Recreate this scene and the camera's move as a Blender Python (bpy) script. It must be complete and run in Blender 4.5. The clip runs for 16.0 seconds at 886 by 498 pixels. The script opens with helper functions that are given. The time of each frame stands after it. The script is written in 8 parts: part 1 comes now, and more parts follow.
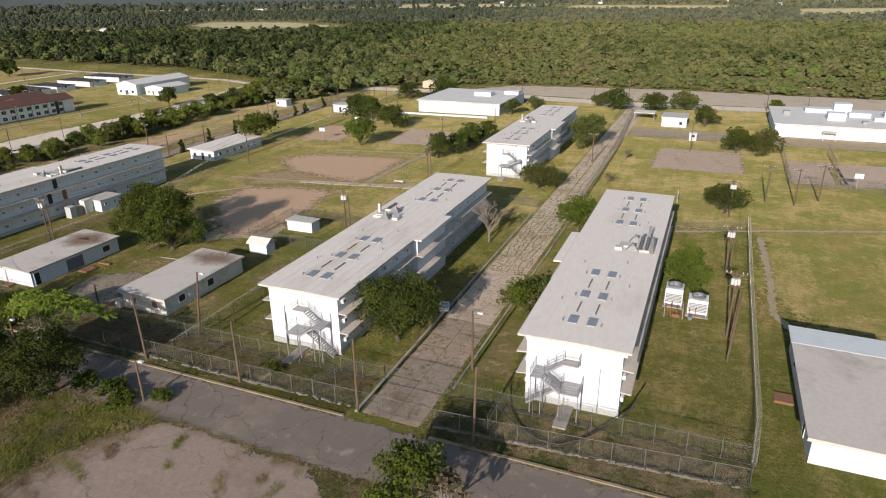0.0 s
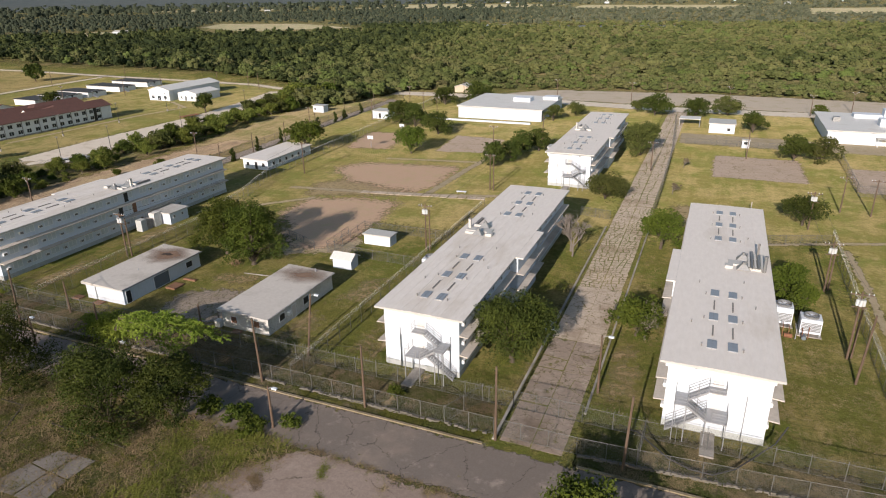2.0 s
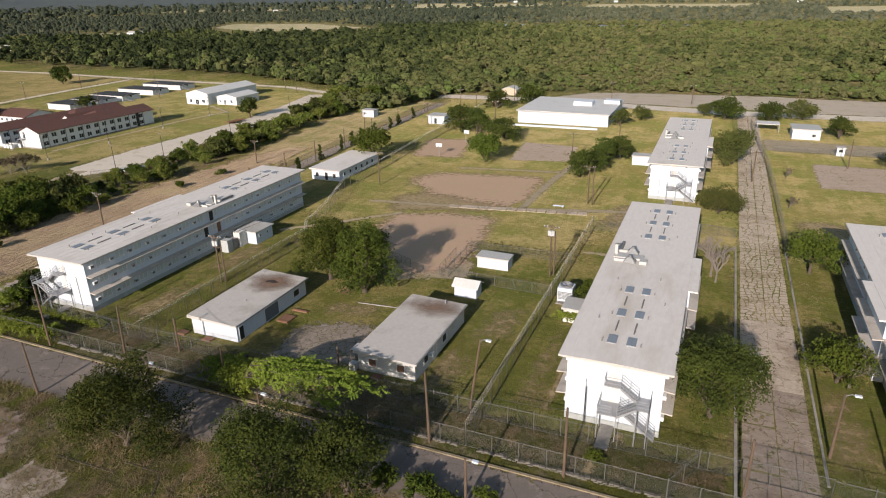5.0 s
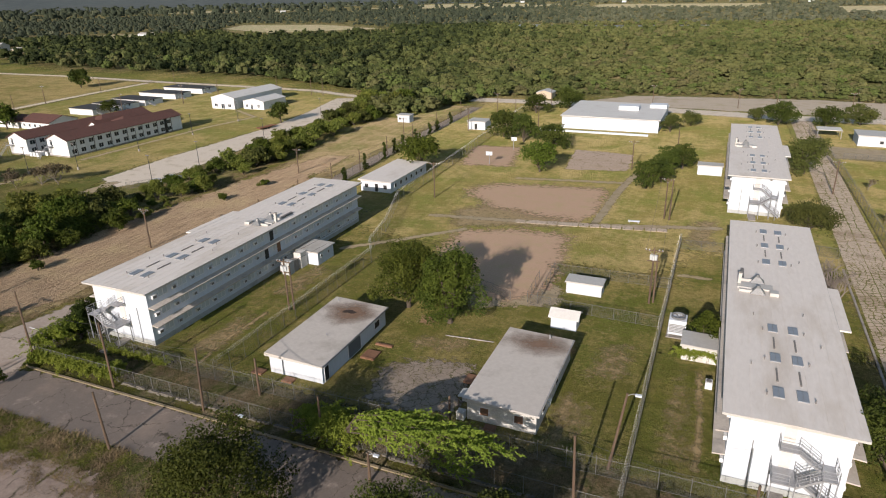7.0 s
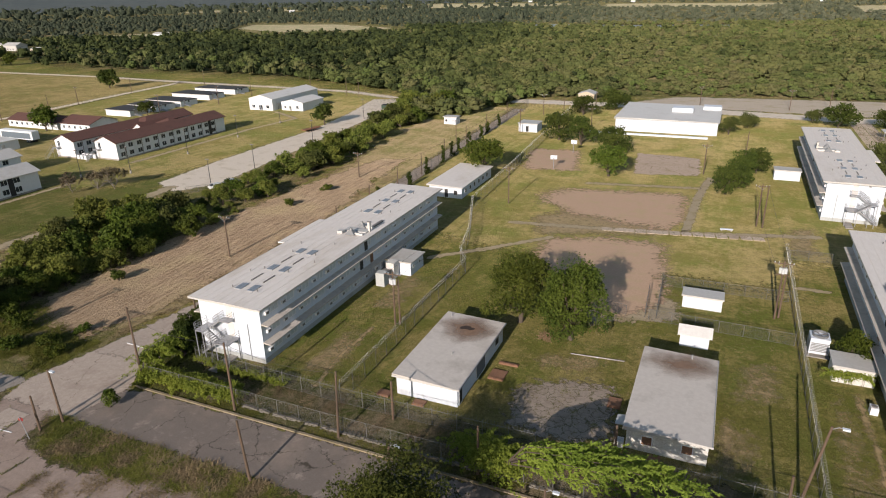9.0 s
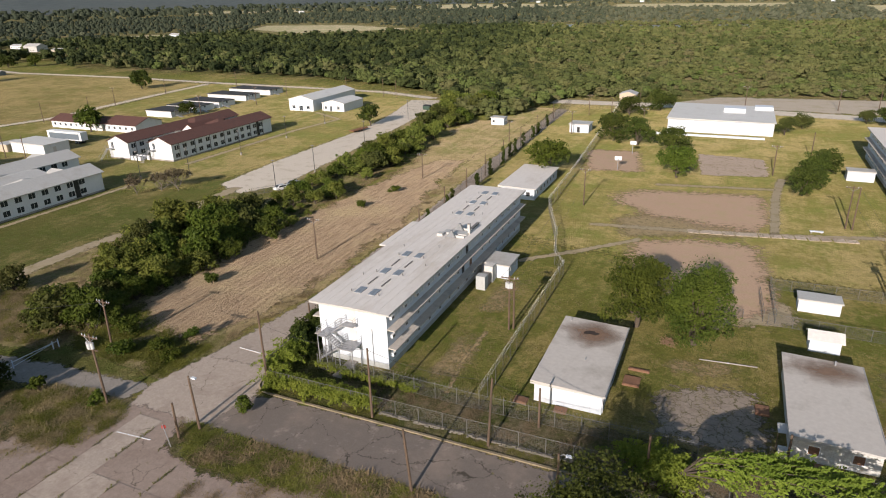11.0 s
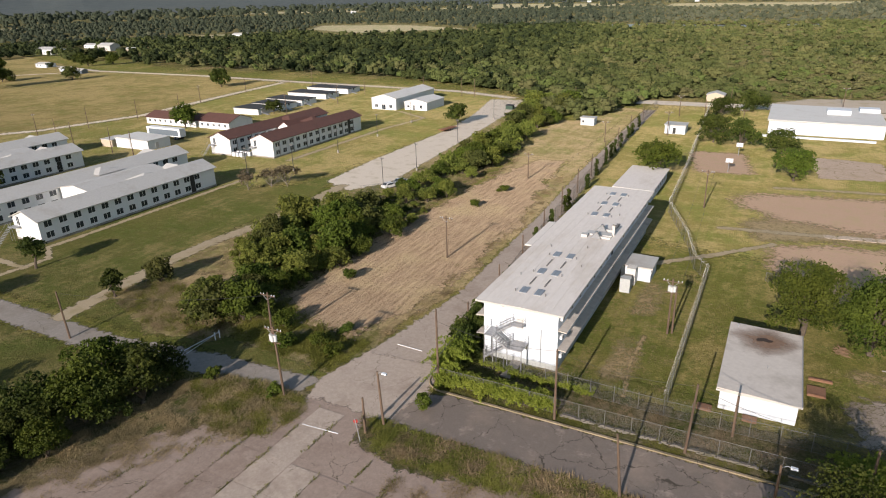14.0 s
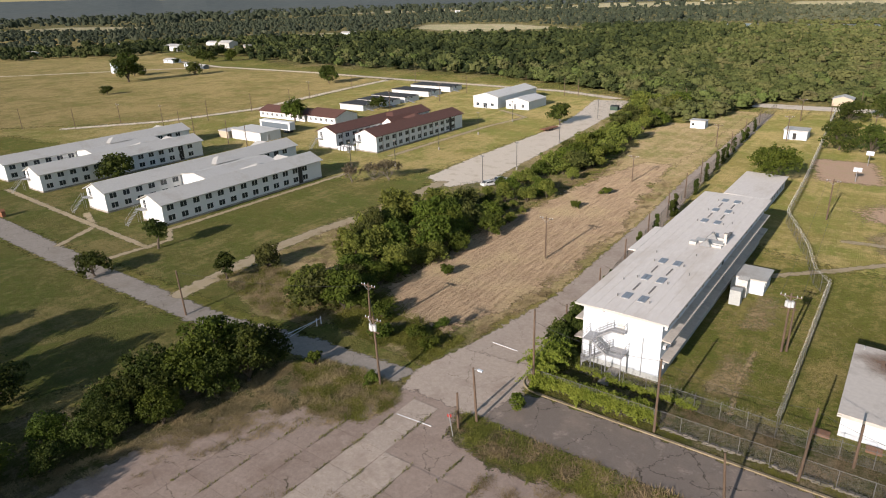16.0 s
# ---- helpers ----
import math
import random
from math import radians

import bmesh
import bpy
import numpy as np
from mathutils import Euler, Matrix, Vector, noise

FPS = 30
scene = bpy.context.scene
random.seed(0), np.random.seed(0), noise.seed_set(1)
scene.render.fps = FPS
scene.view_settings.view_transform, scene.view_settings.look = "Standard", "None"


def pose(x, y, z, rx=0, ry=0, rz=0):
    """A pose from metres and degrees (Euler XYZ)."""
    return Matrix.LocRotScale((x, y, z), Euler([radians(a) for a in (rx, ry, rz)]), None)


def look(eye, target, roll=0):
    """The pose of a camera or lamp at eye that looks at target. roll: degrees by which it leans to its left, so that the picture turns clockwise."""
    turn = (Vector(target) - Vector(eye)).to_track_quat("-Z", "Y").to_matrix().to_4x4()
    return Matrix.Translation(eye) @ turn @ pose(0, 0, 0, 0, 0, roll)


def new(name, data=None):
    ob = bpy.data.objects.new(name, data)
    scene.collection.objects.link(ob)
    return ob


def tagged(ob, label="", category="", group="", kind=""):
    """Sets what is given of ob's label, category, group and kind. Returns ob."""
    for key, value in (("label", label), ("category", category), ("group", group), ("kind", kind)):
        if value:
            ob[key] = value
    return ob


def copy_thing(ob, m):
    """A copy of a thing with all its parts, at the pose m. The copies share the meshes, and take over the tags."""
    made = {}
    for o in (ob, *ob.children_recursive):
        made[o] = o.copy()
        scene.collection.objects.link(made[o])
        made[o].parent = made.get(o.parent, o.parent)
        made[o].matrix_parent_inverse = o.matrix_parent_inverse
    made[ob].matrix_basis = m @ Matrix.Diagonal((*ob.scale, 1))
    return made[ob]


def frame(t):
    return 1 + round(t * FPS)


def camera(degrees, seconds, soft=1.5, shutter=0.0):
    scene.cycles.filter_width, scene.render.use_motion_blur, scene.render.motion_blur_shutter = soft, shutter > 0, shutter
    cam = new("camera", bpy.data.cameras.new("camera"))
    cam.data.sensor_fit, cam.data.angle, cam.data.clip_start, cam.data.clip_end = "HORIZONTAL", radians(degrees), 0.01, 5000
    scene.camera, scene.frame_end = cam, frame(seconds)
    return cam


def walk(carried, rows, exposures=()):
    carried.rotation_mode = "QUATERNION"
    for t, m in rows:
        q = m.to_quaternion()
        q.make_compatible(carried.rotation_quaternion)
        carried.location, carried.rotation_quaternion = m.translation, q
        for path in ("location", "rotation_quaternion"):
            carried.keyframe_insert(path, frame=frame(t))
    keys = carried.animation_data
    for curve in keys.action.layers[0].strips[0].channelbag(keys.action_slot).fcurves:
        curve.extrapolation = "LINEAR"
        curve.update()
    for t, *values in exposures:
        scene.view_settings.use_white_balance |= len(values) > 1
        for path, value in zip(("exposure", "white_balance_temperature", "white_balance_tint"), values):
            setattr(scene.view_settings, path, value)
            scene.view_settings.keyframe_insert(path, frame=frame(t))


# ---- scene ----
cam = camera(69.2, 16.0, 1.08)
PATH = [
    (0, (1.64, -0.38, 42.388), (0.919, 1.333, 41.65), -0.8),
    (0.5, (-1.911, -1.37, 43.378), (-2.634, 0.343, 42.64), -0.8),
    (1, (-5.381, -2.28, 44.201), (-6.107, -0.568, 43.464), -0.9),
    (1.5, (-8.919, -3.275, 44.57), (-9.647, -1.564, 43.832), -1.0),
    (2, (-12.61, -4.046, 44.671), (-13.338, -2.336, 43.932), -1.0),
    (2.5, (-16.389, -4.298, 44.716), (-17.12, -2.589, 43.977), -1.0),
    (3, (-20.368, -4.159, 44.777), (-21.099, -2.451, 44.037), -1.1),
    (3.5, (-24.276, -3.744, 44.879), (-25.009, -2.037, 44.139), -1.1),
    (4, (-28.3, -3.132, 44.918), (-29.033, -1.425, 44.178), -1.1),
    (4.2, (-29.94, -2.871, 44.932), (-30.673, -1.164, 44.191), -1.1),
    (6.5, (-48.294, 2.373, 45.165), (-49.037, 4.077, 44.427), -1.3),
    (7, (-52.494, 3.032, 45.271), (-53.239, 4.734, 44.532), -1.3),
    (7.5, (-56.759, 3.153, 45.35), (-57.505, 4.855, 44.612), -1.3),
    (8, (-61.082, 2.831, 45.448), (-61.831, 4.532, 44.709), -1.2),
    (8.5, (-65.337, 2.152, 45.519), (-66.087, 3.852, 44.78), -1.2),
    (9, (-69.58, 1.267, 45.545), (-70.334, 2.965, 44.805), -1.3),
    (11.5, (-88.395, -4.985, 45.65), (-89.163, -3.292, 44.912), -1.4),
    (12, (-91.602, -6.316, 45.677), (-92.374, -4.624, 44.939), -1.4),
    (12.5, (-94.58, -7.617, 45.709), (-95.354, -5.927, 44.972), -1.4),
    (13, (-97.066, -8.735, 45.713), (-97.844, -7.046, 44.976), -1.4),
    (13.5, (-99.146, -9.636, 45.734), (-99.956, -7.963, 44.997), -1.5),
    (14, (-100.465, -10.28, 45.683), (-101.342, -8.64, 44.948), -1.6),
    (14.5, (-101.225, -10.618, 45.597), (-102.167, -9.014, 44.864), -1.7),
    (15, (-101.49, -10.738, 45.57), (-102.492, -9.17, 44.837), -1.8),
    (15.2, (-101.538, -10.721, 45.572), (-102.562, -9.167, 44.84), -1.9),
    (15.5, (-101.55, -10.746, 45.502), (-102.611, -9.216, 44.771), -1.9),
    (16, (-101.626, -10.693, 45.347), (-102.744, -9.203, 44.618), -1.9),
]
walk(cam, [(t, look(eye, target, roll)) for t, eye, target, roll in PATH],
     exposures=[(0.0, 0.23), (3.0, 0.24), (6.5, 0.14), (9.0, 0.13), (11.5, 0.23), (16.0, 0.3)])

# ---- world and sun ----
SUN_FROM = Vector((-0.012, -1.0, 0.37))
world = bpy.data.worlds.new("sky")
scene.world = world
world.use_nodes = True
wn, wl = world.node_tree.nodes, world.node_tree.links
sky = wn.new("ShaderNodeTexSky")
sky.sky_type = "NISHITA"
sky.sun_disc = False
sky.sun_elevation = math.atan2(SUN_FROM.z, math.hypot(SUN_FROM.x, SUN_FROM.y))
sky.sun_rotation = math.atan2(SUN_FROM.x, SUN_FROM.y)
sky.air_density, sky.dust_density = 1.2, 0.9
wn["Background"].inputs["Strength"].default_value = 0.088
wl.new(sky.outputs["Color"], wn["Background"].inputs["Color"])
sun = new("sun", bpy.data.lights.new("sun", "SUN"))
sun.data.energy, sun.data.angle, sun.data.color = 5.0, radians(0.6), (1.0, 0.875, 0.785)
sun.matrix_world = look(SUN_FROM * 300, (0, 0, 0))


# ---- materials ----
def shader(name, dusty=0.0):
    m = bpy.data.materials.new(name)
    m.use_nodes = True
    nt = m.node_tree
    nt.nodes["Principled BSDF"].inputs["Diffuse Roughness"].default_value = dusty
    return m, nt, nt.nodes["Principled BSDF"]


def node(nt, kind, **values):
    n = nt.nodes.new(kind)
    for key, value in values.items():
        n.inputs[key].default_value = value
    return n


def place(nt):
    return nt.nodes.new("ShaderNodeNewGeometry").outputs["Position"]


def grain(nt, where, scale, detail=5.0, rough=0.6):
    n = node(nt, "ShaderNodeTexNoise", Scale=scale, Detail=detail, Roughness=rough)
    nt.links.new(where, n.inputs["Vector"])
    return n.outputs["Fac"]


def spread(nt, fac, lo, hi):
    n = node(nt, "ShaderNodeMapRange", **{"From Min": lo, "From Max": hi})
    nt.links.new(fac, n.inputs["Value"])
    return n.outputs["Result"]


def blend(nt, fac, a, b):
    n = nt.nodes.new("ShaderNodeMix")
    n.data_type = "RGBA"
    for value, k in ((fac, 0), (a, 6), (b, 7)):
        if isinstance(value, (tuple, float, int)):
            n.inputs[k].default_value = (*value, 1) if isinstance(value, tuple) else value
        else:
            nt.links.new(value, n.inputs[k])
    return n.outputs[2]


def relief(nt, bsdf, height, strength, distance=0.05):
    n = node(nt, "ShaderNodeBump", Strength=strength, Distance=distance)
    nt.links.new(height, n.inputs["Height"])
    nt.links.new(n.outputs["Normal"], bsdf.inputs["Normal"])


def surf(name, base, alt, scale=1.0, rough=0.85, bump=0.3, stain=None, amount=0.5, metal=0.0, vary=0.0, stretch=(1, 1, 1)):
    """A weathered surface: base and alt in fine grain, stain in large patches."""
    m, nt, b = shader(name)
    p = place(nt)
    if stretch != (1, 1, 1):
        mp = node(nt, "ShaderNodeMapping", Scale=stretch)
        nt.links.new(p, mp.inputs["Vector"])
        p = mp.outputs["Vector"]
    fine = grain(nt, p, scale * 4, 6)
    col = blend(nt, spread(nt, fine, 0.35, 0.68), base, alt)
    if stain:
        big = grain(nt, p, scale * 0.35, 7, 0.65)
        col = blend(nt, spread(nt, big, 0.62 - amount * 0.25, 0.85 - amount * 0.2), col, stain)
    if vary:
        info = nt.nodes.new("ShaderNodeObjectInfo")
        hs = node(nt, "ShaderNodeHueSaturation")
        nt.links.new(spread_to(nt, info.outputs["Random"], 1 - vary, 1 + vary), hs.inputs["Value"])
        nt.links.new(col, hs.inputs["Color"])
        col = hs.outputs["Color"]
    nt.links.new(col, b.inputs["Base Color"])
    b.inputs["Roughness"].default_value, b.inputs["Metallic"].default_value = rough, metal
    if bump:
        relief(nt, b, grain(nt, p, scale * 14, 4), bump, 0.03)
    return m


def spread_to(nt, fac, lo, hi):
    n = node(nt, "ShaderNodeMapRange", **{"To Min": lo, "To Max": hi})
    nt.links.new(fac, n.inputs["Value"])
    return n.outputs["Result"]


def leafy(name, dark, light, glow=0.2, patch_scale=0.22, patchy=0.45, rough=0.0):
    """Leaves: colour by leaf, by tree and in large patches, with some light passing through."""
    m, nt, b = shader(name, 0.8)
    geo = nt.nodes.new("ShaderNodeNewGeometry")
    info = nt.nodes.new("ShaderNodeObjectInfo")
    patch = spread(nt, grain(nt, place(nt), patch_scale, 3), 0.36, 0.64)
    wide = spread(nt, grain(nt, place(nt), 0.012, 4), 0.38, 0.62)
    col = blend(nt, geo.outputs["Random Per Island"], dark, light)
    warm = (light[0] * 1.15, light[1] * 1.06, light[2] * 1.0)
    col = blend(nt, patchy, col, blend(nt, patch, tuple(c * 0.8 for c in dark), blend(nt, wide, light, warm)))
    hs = node(nt, "ShaderNodeHueSaturation")
    nt.links.new(spread_to(nt, info.outputs["Random"], 0.487, 0.51), hs.inputs["Hue"])
    nt.links.new(spread_to(nt, info.outputs["Random"], 0.85, 1.15), hs.inputs["Value"])
    nt.links.new(col, hs.inputs["Color"])
    nt.links.new(hs.outputs["Color"], b.inputs["Base Color"])
    b.inputs["Roughness"].default_value = 0.65
    b.inputs["Specular IOR Level"].default_value = 0.12
    if rough:
        relief(nt, b, grain(nt, place(nt), 1.1, 4, 0.7), 1.0, rough)
    tr = nt.nodes.new("ShaderNodeBsdfTranslucent")
    nt.links.new(hs.outputs["Color"], tr.inputs["Color"])
    mix = node(nt, "ShaderNodeMixShader", Fac=glow)
    nt.links.new(b.outputs[0], mix.inputs[1])
    nt.links.new(tr.outputs[0], mix.inputs[2])
    nt.links.new(mix.outputs[0], nt.nodes["Material Output"].inputs["Surface"])
    return m


def fraying(m, lo=1.28, hi=1.5, rough=1.7, core=0.02):
    """Lets a ground layer thin out unevenly towards its rim, by the mesh's own fray value."""
    nt = m.node_tree
    out = nt.nodes["Material Output"]
    old = out.inputs["Surface"].links[0].from_socket
    at = nt.nodes.new("ShaderNodeAttribute")
    at.attribute_name = "fray"
    p = place(nt)
    n1 = grain(nt, p, 0.9, 8, 0.7)
    s = nt.nodes.new("ShaderNodeMath")
    s.operation = "MULTIPLY_ADD"
    nt.links.new(n1, s.inputs[0])
    s.inputs[1].default_value = rough
    nt.links.new(at.outputs["Fac"], s.inputs[2])
    gone = node(nt, "ShaderNodeMapRange", **{"From Min": lo, "From Max": hi})
    nt.links.new(s.outputs[0], gone.inputs["Value"])
    any_ = nt.nodes.new("ShaderNodeMath")
    any_.operation = "GREATER_THAN"
    nt.links.new(at.outputs["Fac"], any_.inputs[0])
    any_.inputs[1].default_value = core
    mul = nt.nodes.new("ShaderNodeMath")
    mul.operation = "MULTIPLY"
    nt.links.new(gone.outputs["Result"], mul.inputs[0])
    nt.links.new(any_.outputs[0], mul.inputs[1])
    hole = nt.nodes.new("ShaderNodeBsdfTransparent")
    mix = nt.nodes.new("ShaderNodeMixShader")
    nt.links.new(mul.outputs[0], mix.inputs[0])
    nt.links.new(old, mix.inputs[1])
    nt.links.new(hole.outputs[0], mix.inputs[2])
    nt.links.new(mix.outputs[0], out.inputs["Surface"])
    return m


def grassy(name, green, dry, earth, dryness=0.5, bare=0.2, deep=0.5):
    """Mown or rough grass: green and straw in patches, with bare earth showing."""
    m, nt, b = shader(name, 0.8)
    green, dry, earth = [tuple(c * k for c, k in zip(col, (0.735, 0.745, 0.83))) for col in (green, dry, earth)]
    p = place(nt)
    wide = grain(nt, p, 0.03, 5, 0.6)
    big = grain(nt, p, 0.14, 7, 0.68)
    mid = grain(nt, p, 0.8, 6, 0.7)
    mp = node(nt, "ShaderNodeMapping", Scale=(1.0, 0.07, 1.0))
    nt.links.new(p, mp.inputs["Vector"])
    rows = grain(nt, mp.outputs["Vector"], 0.5, 4)

    def total(*parts):
        out = None
        for fac, weight in parts:
            n = nt.nodes.new("ShaderNodeMath")
            n.operation = "MULTIPLY_ADD"
            nt.links.new(fac, n.inputs[0])
            n.inputs[1].default_value = weight
            if out is None:
                n.inputs[2].default_value = 0.0
            else:
                nt.links.new(out, n.inputs[2])
            out = n.outputs[0]
        return out
    # living and dry grass
    f = total((wide, 0.34), (big, 0.36), (mid, 0.16), (rows, 0.14))
    lush = tuple(c * k for c, k in zip(green, (0.74, 0.95, 0.7)))
    col = blend(nt, spread(nt, grain(nt, p, 0.09, 5, 0.6), 0.42, 0.6), lush, green)
    col = blend(nt, spread(nt, f, 0.585 - dryness * 0.16, 0.66 - dryness * 0.16), col, dry)
    col = blend(nt, spread(nt, grain(nt, p, 0.4, 8, 0.75), 0.5, 0.64), col, blend(nt, 0.42, col, dry))
    col = blend(nt, spread(nt, grain(nt, p, 0.55, 8, 0.75), 0.52, 0.38), col, blend(nt, 0.4, col, tuple(c * 0.6 for c in green)))
    # bare spots
    e = total((grain(nt, p, 0.2, 7, 0.7), 0.7), (mid, 0.3))
    col = blend(nt, spread(nt, e, 0.66 - bare * 0.2, 0.74 - bare * 0.2), col, earth)
    # tufts at two sizes
    dark = tuple(c * 0.5 for c in green)
    col = blend(nt, spread(nt, grain(nt, p, 2.0, 5, 0.7), 0.55, 0.36), col, blend(nt, deep, col, dark))
    col = blend(nt, spread(nt, grain(nt, p, 6.0, 6, 0.8), 0.56, 0.4), col, blend(nt, deep, col, dark))
    col = blend(nt, spread(nt, grain(nt, p, 3.3, 6, 0.8), 0.56, 0.68), col, blend(nt, 0.5, col, tuple(min(1.0, c * 1.25) for c in dry)))
    nt.links.new(col, b.inputs["Base Color"])
    b.inputs["Roughness"].default_value = 0.95
    b.inputs["Specular IOR Level"].default_value = 0.1
    relief(nt, b, grain(nt, p, 2.6, 7, 0.8), 1.0, 0.32)
    return m


def cracked(name, base, alt, seam, cell=0.35, width=0.03, dirt=(0.2, 0.17, 0.11), weeds=0.35, turf=0.0, vary=0.05, pale=None):
    """Old paving with wandering cracks that weeds fill."""
    m, nt, b = shader(name)
    p = place(nt)
    fine = grain(nt, p, 6.0, 6)
    big = grain(nt, p, 0.16, 7, 0.65)
    col = blend(nt, spread(nt, fine, 0.3, 0.7), base, alt)
    col = blend(nt, spread(nt, big, 0.5, 0.72), col, dirt)
    warp = node(nt, "ShaderNodeTexNoise", Scale=0.7, Detail=8.0, Roughness=0.65)
    nt.links.new(p, warp.inputs["Vector"])
    add = nt.nodes.new("ShaderNodeVectorMath")
    add.operation = "MULTIPLY_ADD"
    nt.links.new(warp.outputs["Color"], add.inputs[0])
    add.inputs[1].default_value = (2.6, 2.6, 0)
    nt.links.new(p, add.inputs[2])
    flat = node(nt, "ShaderNodeMapping", Scale=(1, 1, 0))
    nt.links.new(add.outputs[0], flat.inputs["Vector"])
    v = node(nt, "ShaderNodeTexVoronoi", Scale=cell)
    v.feature = "DISTANCE_TO_EDGE"
    nt.links.new(flat.outputs["Vector"], v.inputs["Vector"])
    gap = spread(nt, v.outputs["Distance"], width, width * 0.25)
    mul = nt.nodes.new("ShaderNodeMath")
    mul.operation = "MULTIPLY"
    nt.links.new(gap, mul.inputs[0])
    nt.links.new(spread(nt, grain(nt, p, 0.35, 4), 0.6 - weeds * 0.4, 0.75 - weeds * 0.4), mul.inputs[1])
    col = blend(nt, mul.outputs[0], col, seam)
    if pale:
        col = blend(nt, spread(nt, grain(nt, p, 0.45, 8, 0.72), 0.56, 0.68), col, blend(nt, 0.7, col, pale))
    col = blend(nt, spread(nt, grain(nt, p, 1.7, 7, 0.75), 0.6, 0.42), col, blend(nt, 0.22, col, tuple(c * 0.5 for c in dirt)))
    if turf:
        grown = spread(nt, grain(nt, p, 0.55, 9, 0.72), 0.68 - turf * 0.2, 0.74 - turf * 0.2)
        col = blend(nt, grown, col, blend(nt, spread(nt, grain(nt, p, 4.0, 4), 0.4, 0.6), (0.085, 0.085, 0.025), (0.22, 0.185, 0.08)))
    info = nt.nodes.new("ShaderNodeObjectInfo")
    hs = node(nt, "ShaderNodeHueSaturation")
    nt.links.new(spread_to(nt, info.outputs["Random"], 1 - vary, 1 + vary), hs.inputs["Value"])
    nt.links.new(col, hs.inputs["Color"])
    nt.links.new(hs.outputs["Color"], b.inputs["Base Color"])
    b.inputs["Roughness"].default_value = 0.9
    relief(nt, b, grain(nt, p, 12.0, 5), 0.4, 0.03)
    return m


def chain_link(name, tone, width=0.1):
    m, nt, b = shader(name)
    p = nt.nodes.new("ShaderNodeSeparateXYZ")
    nt.links.new(place(nt), p.inputs[0])

    def calc(op, a, c):
        n = nt.nodes.new("ShaderNodeMath")
        n.operation = op
        for value, k in ((a, 0), (c, 1)):
            if isinstance(value, (float, int)):
                n.inputs[k].default_value = value
            else:
                nt.links.new(value, n.inputs[k])
        return n.outputs[0]
    along = calc("ADD", p.outputs["X"], p.outputs["Y"])
    wires = []
    for op in ("ADD", "SUBTRACT"):
        s = calc("FRACT", calc("MULTIPLY", calc(op, along, p.outputs["Z"]), 14.0), 0.0)
        wires.append(calc("LESS_THAN", s, width))
    hole = nt.nodes.new("ShaderNodeBsdfTransparent")
    mix = nt.nodes.new("ShaderNodeMixShader")
    nt.links.new(calc("MAXIMUM", wires[0], wires[1]), mix.inputs[0])
    nt.links.new(hole.outputs[0], mix.inputs[1])
    nt.links.new(b.outputs[0], mix.inputs[2])
    nt.links.new(mix.outputs[0], nt.nodes["Material Output"].inputs["Surface"])
    b.inputs["Base Color"].default_value = (*tone, 1)
    b.inputs["Roughness"].default_value, b.inputs["Metallic"].default_value = 0.5, 0.4
    return m


def furrowed(name):
    m, nt, b = shader(name, 1.0)
    p = place(nt)
    mp = node(nt, "ShaderNodeMapping", Scale=(1.0, 0.12, 1.0))
    mp.inputs["Rotation"].default_value = (0, 0, -0.03)
    nt.links.new(p, mp.inputs["Vector"])
    rows = grain(nt, mp.outputs["Vector"], 1.6, 5, 0.7)
    clod = grain(nt, p, 2.4, 6, 0.75)
    big = grain(nt, p, 0.09, 5)
    col = blend(nt, spread(nt, rows, 0.35, 0.65), (0.25, 0.178, 0.112), (0.43, 0.325, 0.212))
    col = blend(nt, spread(nt, big, 0.5, 0.66), col, (0.4, 0.315, 0.185))
    col = blend(nt, spread(nt, clod, 0.52, 0.62), col, (0.21, 0.14, 0.085))
    nt.links.new(col, b.inputs["Base Color"])
    b.inputs["Roughness"].default_value = 1.0
    relief(nt, b, blend(nt, 0.5, clod, rows), 1.0, 0.7)
    return m


GRASS = grassy("mown_grass", (0.21, 0.205, 0.046), (0.44, 0.355, 0.13), (0.42, 0.3, 0.18), 0.68, 0.2, 0.62)
YARD = grassy("dry_yard_grass", (0.33, 0.285, 0.085), (0.55, 0.44, 0.18), (0.5, 0.38, 0.22), 0.68, 0.25, 0.4)
ROUGH = grassy("unmown_dry_grass", (0.23, 0.205, 0.065), (0.48, 0.38, 0.2), (0.38, 0.285, 0.185), 0.72, 0.35, 0.6)
DRYFIELD = grassy("dry_tan_grass", (0.37, 0.3, 0.12), (0.58, 0.45, 0.235), (0.5, 0.37, 0.22), 0.75, 0.4, 0.4)
FIELD = grassy("pale_field", (0.4, 0.345, 0.2), (0.54, 0.46, 0.31), (0.5, 0.42, 0.29), 0.6, 0.2, 0.3)
LAWN = grassy("green_lawn", (0.185, 0.18, 0.048), (0.345, 0.285, 0.11), (0.3, 0.225, 0.12), 0.55, 0.06, 0.45)
HAY = grassy("dry_meadow", (0.32, 0.255, 0.09), (0.51, 0.4, 0.165), (0.47, 0.35, 0.19), 0.8, 0.2, 0.45)
JOINT_GRASS = grassy("joint_grass", (0.26, 0.235, 0.075), (0.5, 0.41, 0.18), (0.44, 0.35, 0.21), 0.55, 0.15, 0.5)
WEEDS = grassy("rough_weeds", (0.13, 0.128, 0.036), (0.36, 0.285, 0.17), (0.25, 0.19, 0.14), 0.62, 0.4, 0.6)
FLOOR = grassy("wood_floor", (0.15, 0.14, 0.05), (0.38, 0.3, 0.145), (0.36, 0.28, 0.17), 0.6, 0.25)
